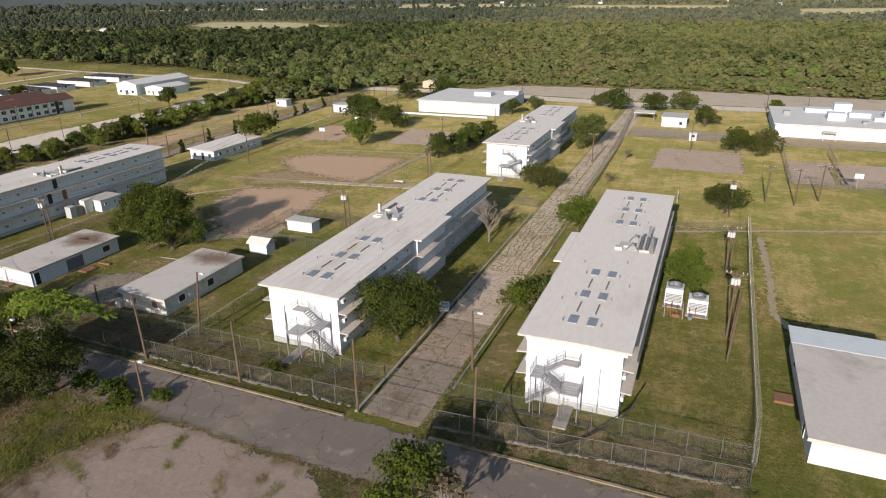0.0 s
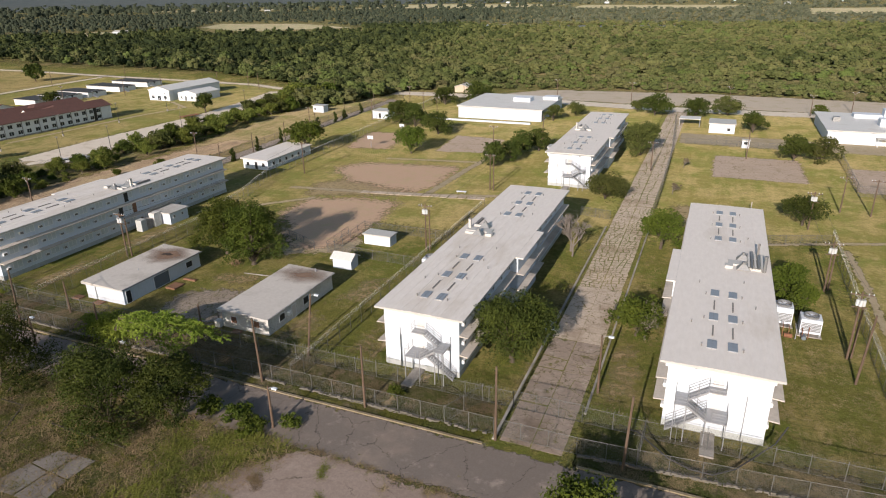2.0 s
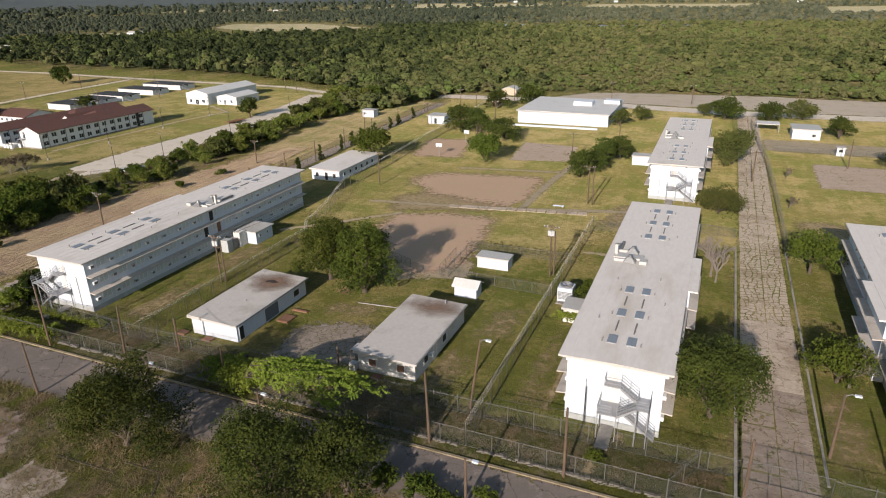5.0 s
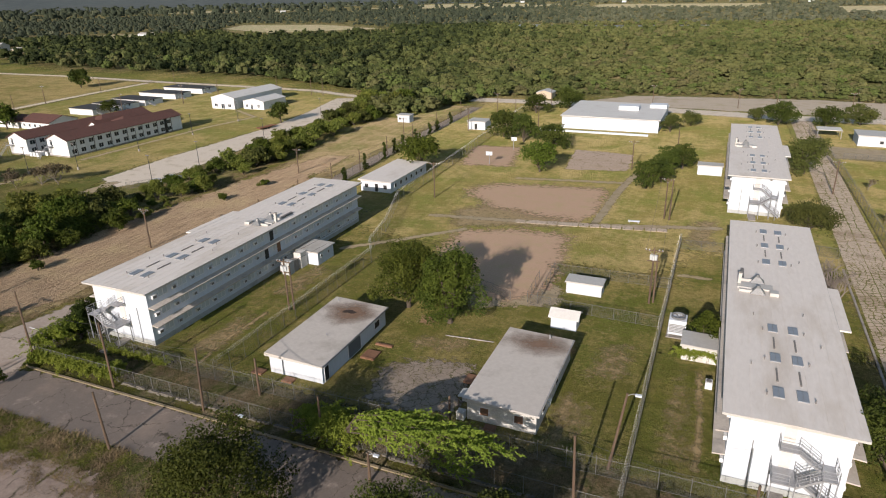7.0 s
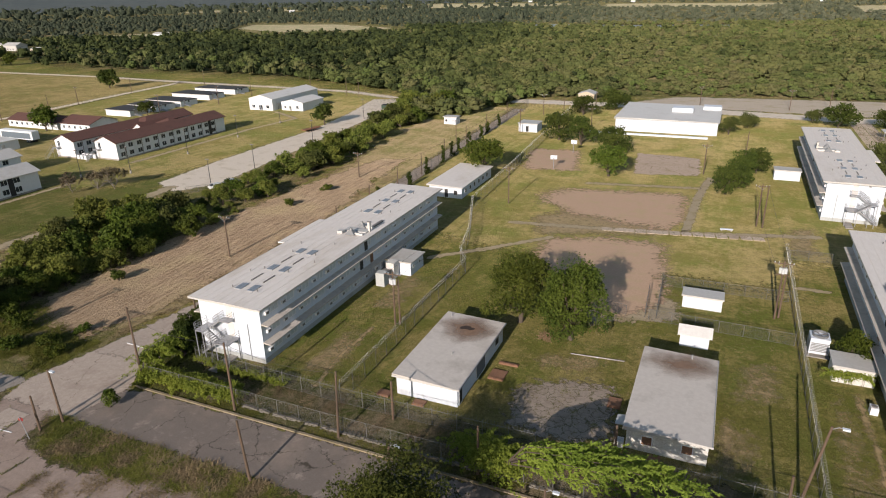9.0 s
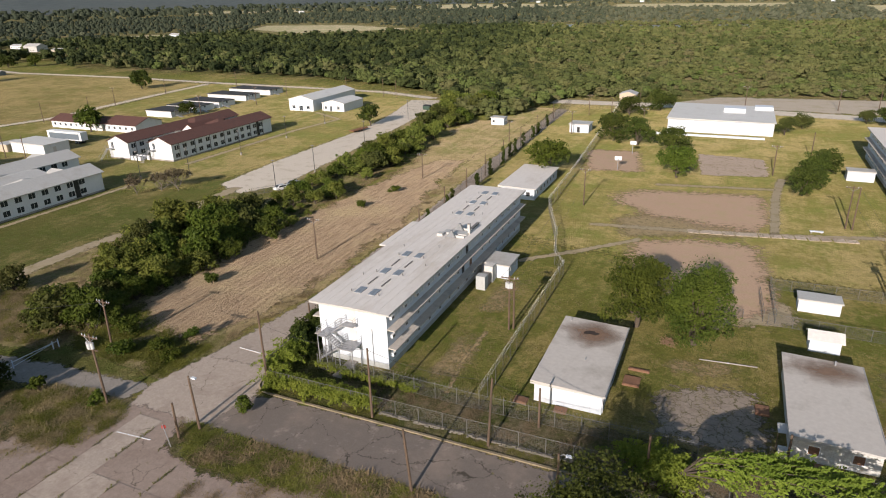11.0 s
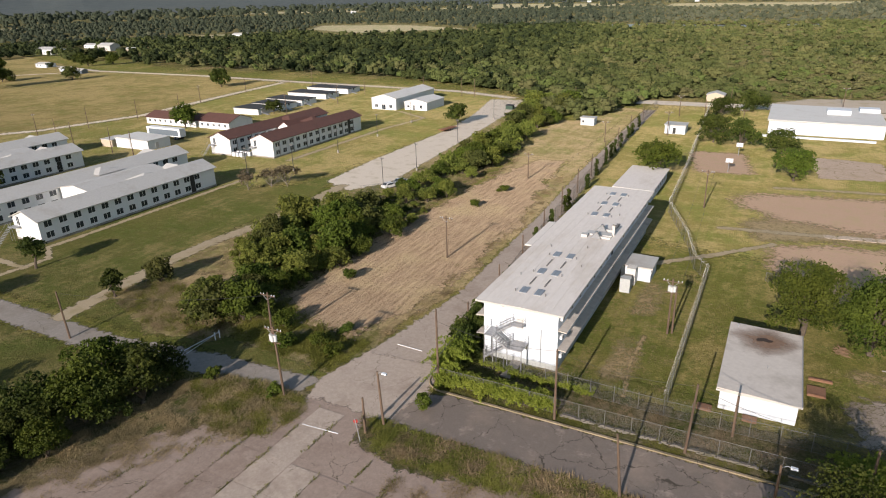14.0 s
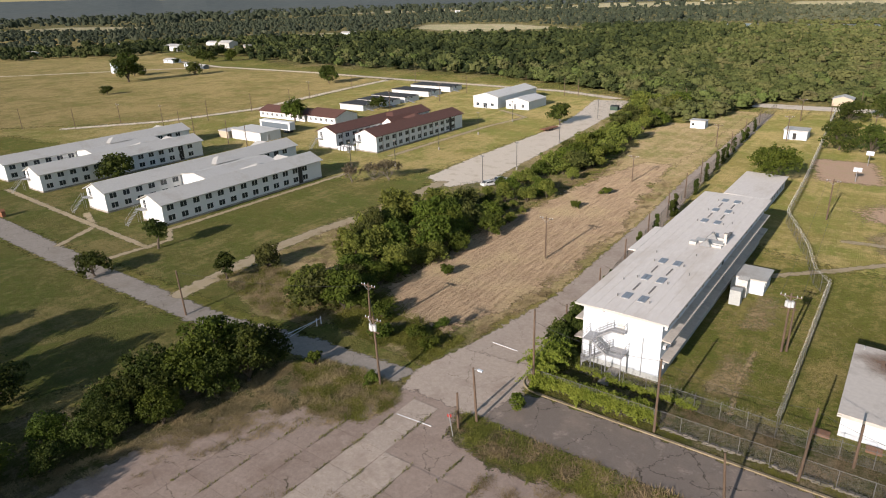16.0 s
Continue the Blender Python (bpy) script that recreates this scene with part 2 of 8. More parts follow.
DIRT = surf("bare_red_dirt", (0.46, 0.305, 0.205), (0.55, 0.385, 0.265), 0.9, 0.95, 0.5, (0.44, 0.345, 0.19), 0.5)
TROD = surf("trodden_grass", (0.33, 0.245, 0.125), (0.41, 0.31, 0.17), 1.2, 0.95, 0.5, (0.25, 0.2, 0.08), 0.4)
PLOUGH = furrowed("ploughed_soil")
ROAD = cracked("worn_asphalt", (0.165, 0.138, 0.12), (0.21, 0.176, 0.153), (0.05, 0.042, 0.03), 0.16, 0.008, (0.28, 0.225, 0.185), 0.6, 0.2, 0.05, (0.4, 0.335, 0.285))
PAVE = cracked("old_concrete_paving", (0.3, 0.23, 0.19), (0.355, 0.28, 0.235), (0.06, 0.05, 0.028), 0.12, 0.006, (0.235, 0.172, 0.138), 0.35, 0.16, 0.05, (0.41, 0.33, 0.275))
PALE_PAVE = cracked("pale_worn_road", (0.42, 0.347, 0.29), (0.49, 0.41, 0.348), (0.12, 0.1, 0.065), 0.13, 0.0035, (0.315, 0.245, 0.195), 0.45, 0.12, 0.04, (0.51, 0.43, 0.365))
LANE = cracked("grey_worn_lane", (0.27, 0.24, 0.212), (0.325, 0.29, 0.256), (0.09, 0.08, 0.05), 0.14, 0.005, (0.22, 0.19, 0.155), 0.5, 0.14, 0.04, (0.38, 0.34, 0.3))
CONCRETE_SLAB = cracked("grey_slab", (0.2, 0.178, 0.16), (0.25, 0.225, 0.2), (0.06, 0.052, 0.035), 0.4, 0.015, (0.165, 0.138, 0.118), 0.8, 0.15, 0.08, (0.3, 0.27, 0.245))
OLD_DRIVE = cracked("stained_drive_concrete", (0.32, 0.25, 0.2), (0.39, 0.315, 0.255), (0.12, 0.1, 0.045), 0.45, 0.02, (0.2, 0.145, 0.105), 0.85, 0.6, 0.05, (0.54, 0.47, 0.4))
BROKEN = cracked("broken_concrete", (0.3, 0.245, 0.2), (0.37, 0.305, 0.25), (0.1, 0.09, 0.035), 0.95, 0.05, (0.2, 0.155, 0.115), 0.85, 0.5, 0.05, (0.45, 0.38, 0.315))
DRIVE_SLAB = cracked("drive_concrete", (0.52, 0.425, 0.335), (0.6, 0.5, 0.4), (0.17, 0.135, 0.06), 0.45, 0.02, (0.29, 0.21, 0.145), 0.85, 0.5, 0.04, (0.68, 0.58, 0.475))
COURT = cracked("worn_court_paving", (0.48, 0.365, 0.28), (0.56, 0.435, 0.34), (0.24, 0.19, 0.09), 0.3, 0.02, (0.42, 0.32, 0.21), 0.6, 0.2, 0.04, (0.62, 0.5, 0.4))
RIVER = surf("grey_creek_water", (0.16, 0.175, 0.185), (0.19, 0.205, 0.21), 0.05, 0.3, 0.0)
GRAVEL = surf("pale_gravel", (0.62, 0.54, 0.45), (0.72, 0.64, 0.535), 0.8, 0.95, 0.5, (0.42, 0.345, 0.23), 0.4)
VERGE = surf("bare_pale_verge", (0.46, 0.385, 0.3), (0.55, 0.47, 0.37), 0.5, 0.95, 0.5, (0.36, 0.3, 0.17), 0.45)
WALK = surf("worn_footpath", (0.35, 0.28, 0.18), (0.42, 0.345, 0.235), 1.2, 0.95, 0.4, (0.25, 0.21, 0.09), 0.5)
# Old kerb concrete darkened: the line's shadow and gap are in the colour.
OLD_KERB = surf("shade_dark_concrete", (0.065, 0.055, 0.04), (0.1, 0.085, 0.06), 1.2, 0.95, 0.4, (0.05, 0.045, 0.028), 0.6)
KERB = surf("painted_kerb", (0.25, 0.2, 0.125), (0.33, 0.27, 0.185), 0.9, 0.9, 0.3, (0.15, 0.125, 0.07), 0.8)
WHITE = surf("white_paint", (0.595, 0.645, 0.72), (0.645, 0.695, 0.77), 0.7, 0.75, 0.1, (0.6, 0.61, 0.63), 0.3, stretch=(1, 1, 0.3))
OLD_WHITE = surf("peeling_white_paint", (0.72, 0.72, 0.7), (0.5, 0.48, 0.45), 1.3, 0.85, 0.4, (0.42, 0.39, 0.35), 0.35)
SIDING = surf("white_siding", (0.74, 0.75, 0.77), (0.79, 0.8, 0.82), 0.9, 0.7, 0.1, (0.6, 0.6, 0.6), 0.25, stretch=(1, 1, 0.3))
PANEL = surf("pale_blue_panel", (0.55, 0.6, 0.64), (0.62, 0.66, 0.69), 0.8, 0.6, 0.1, (0.45, 0.48, 0.5), 0.4)
PLINTH = surf("grey_plinth", (0.4, 0.42, 0.42), (0.48, 0.5, 0.5), 1.0, 0.9, 0.3, (0.3, 0.3, 0.28), 0.5)
ROOF = surf("grey_roof_membrane", (0.69, 0.645, 0.605), (0.75, 0.705, 0.665), 0.5, 0.8, 0.15, (0.54, 0.475, 0.405), 0.36, stretch=(1, 0.3, 1))
OLD_ROOF = surf("old_grey_roof", (0.53, 0.49, 0.45), (0.59, 0.55, 0.505), 0.5, 0.8, 0.15, (0.33, 0.295, 0.255), 0.4)
METAL_ROOF = surf("pale_metal_roof", (0.5, 0.49, 0.47), (0.56, 0.55, 0.53), 0.6, 0.55, 0.1, (0.42, 0.39, 0.35), 0.35, 0.1)
WHITE_ROOF = surf("white_roof_sheet", (0.62, 0.61, 0.59), (0.7, 0.69, 0.67), 0.5, 0.6, 0.1, (0.52, 0.49, 0.45), 0.3)
RED_ROOF = surf("red_brown_shingles", (0.1, 0.044, 0.035), (0.135, 0.064, 0.05), 1.5, 0.85, 0.3, (0.075, 0.04, 0.033), 0.4)
DARK_ROOF = surf("black_roof", (0.03, 0.03, 0.035), (0.05, 0.05, 0.05), 1.0, 0.8, 0.2, (0.07, 0.065, 0.06), 0.3)
CONCRETE = surf("stained_concrete", (0.34, 0.31, 0.28), (0.42, 0.39, 0.35), 1.1, 0.9, 0.3, (0.16, 0.15, 0.145), 0.75)
RUBBLE = surf("dull_broken_concrete", (0.125, 0.115, 0.1), (0.19, 0.175, 0.15), 1.5, 0.95, 0.4, (0.09, 0.085, 0.06), 0.6)
LEDGE = surf("weathered_ledge", (0.5, 0.45, 0.4), (0.58, 0.53, 0.48), 0.9, 0.9, 0.3, (0.3, 0.27, 0.25), 0.5)
STEEL = surf("galvanised_steel", (0.3, 0.31, 0.33), (0.38, 0.39, 0.41), 2.0, 0.5, 0.05, (0.25, 0.24, 0.23), 0.3, 0.3)
TRANSFORMER = surf("pale_grey_enamel", (0.5, 0.52, 0.54), (0.58, 0.6, 0.61), 2.0, 0.45, 0.03, (0.36, 0.33, 0.29), 0.4)
PIPE = surf("dull_sheet_metal", (0.2, 0.21, 0.22), (0.3, 0.3, 0.3), 2.0, 0.45, 0.05, (0.28, 0.25, 0.21), 0.3, 0.5)
GALV = surf("fence_steel", (0.115, 0.115, 0.11), (0.17, 0.17, 0.165), 2.0, 0.6, 0.0, None, 0.3, 0.2)
MESH = chain_link("chain_link_mesh", (0.13, 0.13, 0.125), 0.09)
TALL_MESH = chain_link("brown_fence_mesh", (0.2, 0.17, 0.14), 0.15)
DULL_COIL = surf("dull_razor_wire", (0.13, 0.13, 0.12), (0.18, 0.18, 0.17), 3.0, 0.6, 0.0)
COIL = surf("razor_wire", (0.58, 0.58, 0.57), (0.66, 0.66, 0.65), 3.0, 0.45, 0.0, None, 0.3, 0.3)
WOOD = surf("weathered_pole_wood", (0.095, 0.062, 0.042), (0.15, 0.105, 0.074), 2.5, 0.9, 0.4, (0.055, 0.042, 0.03), 0.4, stretch=(1, 1, 0.1))
BOARD = surf("brown_boards", (0.2, 0.1, 0.06), (0.27, 0.15, 0.09), 2.0, 0.9, 0.3, (0.13, 0.08, 0.05), 0.4)
BARK = surf("bark", (0.075, 0.058, 0.043), (0.12, 0.095, 0.07), 3.0, 0.95, 0.6, (0.055, 0.042, 0.032), 0.4)
DEADWOOD = surf("grey_dead_wood", (0.17, 0.145, 0.125), (0.25, 0.215, 0.185), 3.0, 0.95, 0.5)
DRY_STICK = surf("dry_brown_sticks", (0.2, 0.125, 0.075), (0.3, 0.2, 0.125), 3.0, 0.95, 0.4)
RUST = surf("rusty_brown", (0.2, 0.085, 0.045), (0.28, 0.13, 0.07), 2.0, 0.85, 0.3, (0.13, 0.06, 0.04), 0.4)
RED = surf("red_sign_paint", (0.33, 0.03, 0.03), (0.38, 0.05, 0.04), 2.0, 0.5, 0.0)
DARK = surf("dark_opening", (0.02, 0.02, 0.022), (0.035, 0.035, 0.035), 2.0, 0.7, 0.0)
DOOR = surf("grey_door", (0.6, 0.57, 0.55), (0.66, 0.63, 0.61), 1.5, 0.6, 0.05)
DUCT = surf("dark_duct", (0.16, 0.15, 0.145), (0.22, 0.21, 0.2), 1.5, 0.7, 0.1)
RUBBER = surf("tyre_rubber", (0.02, 0.02, 0.02), (0.03, 0.03, 0.03), 4.0, 0.8, 0.0)
CAR_WHITE = surf("white_car_paint", (0.75, 0.75, 0.75), (0.78, 0.78, 0.78), 1.0, 0.25, 0.0)
CAR_GREY = surf("silver_car_paint", (0.35, 0.37, 0.4), (0.38, 0.4, 0.43), 1.0, 0.3, 0.0, None, 0.3, 0.5)
GREEN_PAINT = surf("dark_green_paint", (0.02, 0.05, 0.035), (0.03, 0.065, 0.045), 2.0, 0.6, 0.05)
BLUE_GREY = surf("blue_grey_paint", (0.11, 0.14, 0.17), (0.15, 0.18, 0.21), 1.5, 0.6, 0.05)
TAN = surf("tan_paint", (0.5, 0.41, 0.31), (0.55, 0.46, 0.35), 1.5, 0.8, 0.05)
SCORCH = surf("scorched_roof", (0.2, 0.12, 0.075), (0.27, 0.175, 0.12), 1.0, 0.9, 0.2, (0.16, 0.09, 0.055), 0.4)
CHAR = surf("charred_hole", (0.03, 0.022, 0.02), (0.06, 0.04, 0.03), 2.0, 0.95, 0.3)
for m_ in (JOINT_GRASS, DRYFIELD, LANE, LAWN, YARD, ROUGH, FIELD, HAY, WEEDS, FLOOR, COURT, PLOUGH, ROAD, PAVE, RIVER, BROKEN, GRAVEL, VERGE, WALK, PALE_PAVE, CHAR):
    fraying(m_)
fraying(DIRT, 1.22, 1.55, 1.6)
fraying(SCORCH, 0.45, 1.15, 0.5)
fraying(TROD, 0.72, 1.25, 1.5, -1.0)
GLASS, nt, b = shader("window_glass")
b.inputs["Base Color"].default_value = (0.035, 0.045, 0.055, 1)
b.inputs["Roughness"].default_value = 0.08
SKYLIGHT, nt, b = shader("skylight_glass")
nt.links.new(blend(nt, grain(nt, place(nt), 1.5), (0.2, 0.235, 0.28), (0.27, 0.305, 0.35)), b.inputs["Base Color"])
b.inputs["Roughness"].default_value = 0.35
OAK = leafy("oak_leaves", (0.018, 0.032, 0.007), (0.09, 0.115, 0.024), 0.22)
BRIGHT = leafy("bright_leaves", (0.035, 0.058, 0.008), (0.105, 0.138, 0.022))
MID_GREEN = leafy("mid_green_leaves", (0.03, 0.05, 0.008), (0.105, 0.135, 0.024), 0.25)
HEDGE_LEAF = leafy("hedge_leaves", (0.075, 0.1, 0.02), (0.21, 0.24, 0.052), 0.3)
OLIVE = leafy("olive_leaves", (0.04, 0.052, 0.014), (0.11, 0.12, 0.034))
LIME = leafy("light_green_leaves", (0.115, 0.17, 0.02), (0.27, 0.335, 0.06), 0.35)
BROWNISH = leafy("sparse_brown_leaves", (0.09, 0.075, 0.045), (0.17, 0.14, 0.085))
# Hill scrub tinted blue: distance haze is mixed into the base colour.
HAZED_HILL = surf("hazed_hill_scrub", (0.05, 0.068, 0.07), (0.088, 0.106, 0.105), 0.012, 1.0, 0.0, (0.08, 0.09, 0.078), 0.5, stretch=(1, 0.4, 2))


def wooded(name, tones, relief_depth, pick=1.0, deep=0.7):
    """Canopy leaves: each tree's own tone along a ramp from dark oak to fresh scrub, mottled leaf by leaf."""
    m, nt, b = shader(name, 1.0)
    at = nt.nodes.new("ShaderNodeAttribute")
    at.attribute_name = "tone"
    ramp = nt.nodes.new("ShaderNodeValToRGB")
    el = ramp.color_ramp.elements
    while len(el) < len(tones):
        el.new(0.5)
    for e, (where, colour) in zip(el, tones):
        e.position, e.color = where, (*colour, 1)
    nt.links.new(at.outputs["Fac"], ramp.inputs["Fac"])
    geo = nt.nodes.new("ShaderNodeNewGeometry")
    fine = spread(nt, grain(nt, place(nt), 0.9 * pick, 5, 0.75), 0.32, 0.68)
    dark = nt.nodes.new("ShaderNodeHueSaturation")
    dark.inputs["Value"].default_value = deep
    nt.links.new(ramp.outputs["Color"], dark.inputs["Color"])
    light = nt.nodes.new("ShaderNodeHueSaturation")
    light.inputs["Value"].default_value = 1.18
    nt.links.new(ramp.outputs["Color"], light.inputs["Color"])
    half = blend(nt, 0.35, fine, geo.outputs["Random Per Island"])
    nt.links.new(blend(nt, half, dark.outputs["Color"], light.outputs["Color"]), b.inputs["Base Color"])
    b.inputs["Roughness"].default_value = 0.75
    b.inputs["Specular IOR Level"].default_value = 0.08
    relief(nt, b, grain(nt, place(nt), 0.8 * pick, 6, 0.75), 1.0, relief_depth)
    return m


WOODS = wooded("mixed_wood_leaves", [(0.0, (0.03, 0.042, 0.017)), (0.25, (0.058, 0.073, 0.025)), (0.5, (0.093, 0.11, 0.039)), (0.75, (0.136, 0.141, 0.055)), (0.88, (0.125, 0.118, 0.056)), (1.0, (0.1, 0.136, 0.039))], 0.8)
# Far leaves: tones greyed, with the haze of distance put into them.
HAZED_LEAVES = wooded("hazed_far_leaves", [(0.0, (0.04, 0.051, 0.035)), (0.4, (0.062, 0.074, 0.046)), (0.75, (0.1, 0.108, 0.07)), (1.0, (0.112, 0.12, 0.078))], 1.2, 0.5, 0.84)
STRAW = leafy("dry_grass_blades", (0.15, 0.12, 0.065), (0.37, 0.295, 0.175), 0.25)
GREEN_BLADE = leafy("green_weed_blades", (0.085, 0.1, 0.02), (0.24, 0.25, 0.06), 0.3)


# ---- mesh tools ----
class Geo:
    """Vertices and faces of one part."""

    def __init__(self):
        self.v, self.f = [], []

    def box(self, x0, y0, z0, x1, y1, z1):
        n = len(self.v)
        self.v += [(x0, y0, z0), (x1, y0, z0), (x1, y1, z0), (x0, y1, z0), (x0, y0, z1), (x1, y0, z1), (x1, y1, z1), (x0, y1, z1)]
        self.f += [tuple(n + i for i in q) for q in ((3, 2, 1, 0), (4, 5, 6, 7), (0, 1, 5, 4), (1, 2, 6, 5), (2, 3, 7, 6), (3, 0, 4, 7))]
        return self

    def tube(self, p, q, r0, r1=None, n=6, cap=True):
        p, q = Vector(p), Vector(q)
        r1 = r0 if r1 is None else r1
        d = (q - p).normalized()
        a = d.cross(Vector((0, 0, 1)) if abs(d.z) < 0.9 else Vector((1, 0, 0))).normalized()
        c = d.cross(a)
        k = len(self.v)
        for o, r in ((p, r0), (q, r1)):
            for i in range(n):
                w = 2 * math.pi * i / n
                self.v.append(tuple(o + (a * math.cos(w) + c * math.sin(w)) * r))
        self.f += [(k + i, k + (i + 1) % n, k + n + (i + 1) % n, k + n + i) for i in range(n)]
        if cap:
            self.f += [tuple(k + i for i in reversed(range(n))), tuple(k + n + i for i in range(n))]
        return self

    def line(self, points, r, n=5, r1=None):
        r1 = r if r1 is None else r1
        pts = [Vector(p) for p in points]
        m, k = len(pts) - 1, len(self.v)
        for i, p in enumerate(pts):
            d = (pts[min(i + 1, m)] - pts[max(i - 1, 0)]).normalized()
            a = d.cross(Vector((0, 0, 1)) if abs(d.z) < 0.9 else Vector((1, 0, 0))).normalized()
            c, s = d.cross(a), r + (r1 - r) * i / m
            self.v += [tuple(p + (a * math.cos(w) + c * math.sin(w)) * s) for w in [2 * math.pi * j / n for j in range(n)]]
        for i in range(m):
            self.f += [(k + i * n + j, k + i * n + (j + 1) % n, k + (i + 1) * n + (j + 1) % n, k + (i + 1) * n + j) for j in range(n)]
        return self

    def face(self, *points):
        k = len(self.v)
        self.v += [tuple(p) for p in points]
        self.f.append(tuple(range(k, k + len(points))))
        return self

    def prism(self, outline, z0, z1):
        """An upright block over an outline (counter-clockwise)."""
        k, n = len(self.v), len(outline)
        self.v += [(x, y, z0) for x, y in outline] + [(x, y, z1) for x, y in outline]
        self.f += [tuple(k + i for i in reversed(range(n))), tuple(k + n + i for i in range(n))]
        self.f += [(k + i, k + (i + 1) % n, k + n + (i + 1) % n, k + n + i) for i in range(n)]
        return self

    def slab(self, top, thick):
        """A block under a face of any slope."""
        k, n = len(self.v), len(top)
        self.v += [tuple(p) for p in top] + [(p[0], p[1], p[2] - thick) for p in top]
        self.f += [tuple(range(k, k + n)), tuple(k + n + i for i in reversed(range(n)))]
        self.f += [(k + n + i, k + n + (i + 1) % n, k + (i + 1) % n, k + i) for i in range(n)]
        return self

    def gable(self, x0, y0, x1, y1, z0, z1):
        """The wall triangles and slopes of a solid ridge along y."""
        xm, k = (x0 + x1) / 2, len(self.v)
        self.v += [(x0, y0, z0), (x1, y0, z0), (xm, y0, z1), (x0, y1, z0), (x1, y1, z0), (xm, y1, z1)]
        self.f += [tuple(k + i for i in q) for q in ((0, 1, 2), (5, 4, 3), (0, 2, 5, 3), (2, 1, 4, 5), (1, 0, 3, 4))]
        return self

    def mesh(self, name, material):
        me = bpy.data.meshes.new(name)
        me.from_pydata(self.v, [], self.f)
        me.materials.append(material)
        return me


def quad_mesh(name, quads, material):
    """A mesh of loose quads from an array (n, 4, 3)."""
    q = np.asarray(quads, dtype=np.float32)
    n = len(q)
    me = bpy.data.meshes.new(name)
    me.vertices.add(4 * n)
    me.vertices.foreach_set("co", q.reshape(-1))
    me.loops.add(4 * n)
    me.loops.foreach_set("vertex_index", np.arange(4 * n, dtype=np.int32))
    me.polygons.add(n)
    me.polygons.foreach_set("loop_start", np.arange(0, 4 * n, 4, dtype=np.int32))
    me.update(calc_edges=True)
    me.materials.append(material)
    return me


def thing(name, x, y, z=0.0, turn=0.0, label="", category="", group="", kind=""):
    ob = new(name)
    ob.empty_display_size = 0.3
    ob.matrix_basis = pose(x, y, z, 0, 0, turn)
    return tagged(ob, label, category, group, kind)


def part(name, geo, material, parent, label=""):
    ob = new(name, geo.mesh(name, material) if isinstance(geo, Geo) else geo)
    ob.parent = parent
    return tagged(ob, label)


def piece(name, mesh, parent, x, y, z, turn=0.0):
    ob = new(name, mesh)
    ob.parent = parent
    ob.matrix_basis = pose(x, y, z, 0, 0, turn)
    return ob


def single(name, geo, material, label, category, kind="", group=""):
    ob = new(name, geo.mesh(name, material) if isinstance(geo, Geo) else geo)
    return tagged(ob, label, category, group, kind)


def sheet_mesh(name, outline, level, material, fray, wobble, seed, cell=None):
    """A layer over an outline: a grid whose fray value grows from inside to rim."""
    pts = np.array(outline, dtype=float)
    cell = cell or max(0.3, fray * 0.85)
    x0, y0 = pts.min(axis=0) - fray * 2
    nx, ny = (np.ceil((pts.max(axis=0) + fray * 2 - (x0, y0)) / cell)).astype(int) + 1
    gx, gy = np.meshgrid(x0 + np.arange(nx) * cell, y0 + np.arange(ny) * cell, indexing="ij")
    p = np.stack([gx.ravel(), gy.ravel()], axis=1)
    dist = np.full(len(p), 1e9)
    inside = np.zeros(len(p), dtype=bool)
    for a, c in zip(pts, np.roll(pts, -1, axis=0)):
        d = c - a
        t = np.clip(((p - a) @ d) / max(d @ d, 1e-9), 0, 1)
        dist = np.minimum(dist, np.hypot(*(p - a - t[:, None] * d).T))
        if a[1] != c[1]:
            cross = (a[1] > p[:, 1]) != (c[1] > p[:, 1])
            inside ^= cross & (p[:, 0] < d[0] * (p[:, 1] - a[1]) / d[1] + a[0])
    sd = np.where(inside, dist, -dist)
    near = np.abs(sd) < fray * 3 + wobble * 2
    k = 0.9 / max(wobble, 0.2) * 0.35
    for q in np.nonzero(near)[0]:
        sd[q] += wobble * 1.6 * noise.noise(Vector((p[q, 0] * k, p[q, 1] * k, seed * 1.7)))
    value = np.clip(0.5 - sd / (2 * fray), 0, 1).reshape(nx, ny)
    keep = np.minimum(np.minimum(value[:-1, :-1], value[1:, :-1]), np.minimum(value[:-1, 1:], value[1:, 1:])) < 0.98
    ids = np.arange(nx * ny).reshape(nx, ny)
    quads = np.stack([ids[:-1, :-1][keep], ids[1:, :-1][keep], ids[1:, 1:][keep], ids[:-1, 1:][keep]], axis=1)
    used, back = np.unique(quads.ravel(), return_inverse=True)
    me = bpy.data.meshes.new(name)
    n = len(quads)
    co = np.column_stack([p[used], [level(x, y) for x, y in p[used]]]).astype(np.float32)
    me.vertices.add(len(used))
    me.vertices.foreach_set("co", co.ravel())
    me.loops.add(4 * n)
    me.loops.foreach_set("vertex_index", back.ravel().astype(np.int32))
    me.polygons.add(n)
    me.polygons.foreach_set("loop_start", np.arange(0, 4 * n, 4, dtype=np.int32))
    me.update(calc_edges=True)
    me.materials.append(material)
    me.attributes.new("fray", "FLOAT", "POINT").data.foreach_set("value", value.ravel()[used].astype(np.float32))
    return me


def sheet(name, points, z, material, label, category, step=1.2, jitter=0.35, seed=0, fray=None):
    """A thin layer lying on the ground, with an uneven rim that thins out."""
    fray = max(0.45, step * 0.75) if fray is None else fray
    return single(name, sheet_mesh(name, points, lambda x, y: z, material, fray, jitter, seed), None, label, category, "structure")


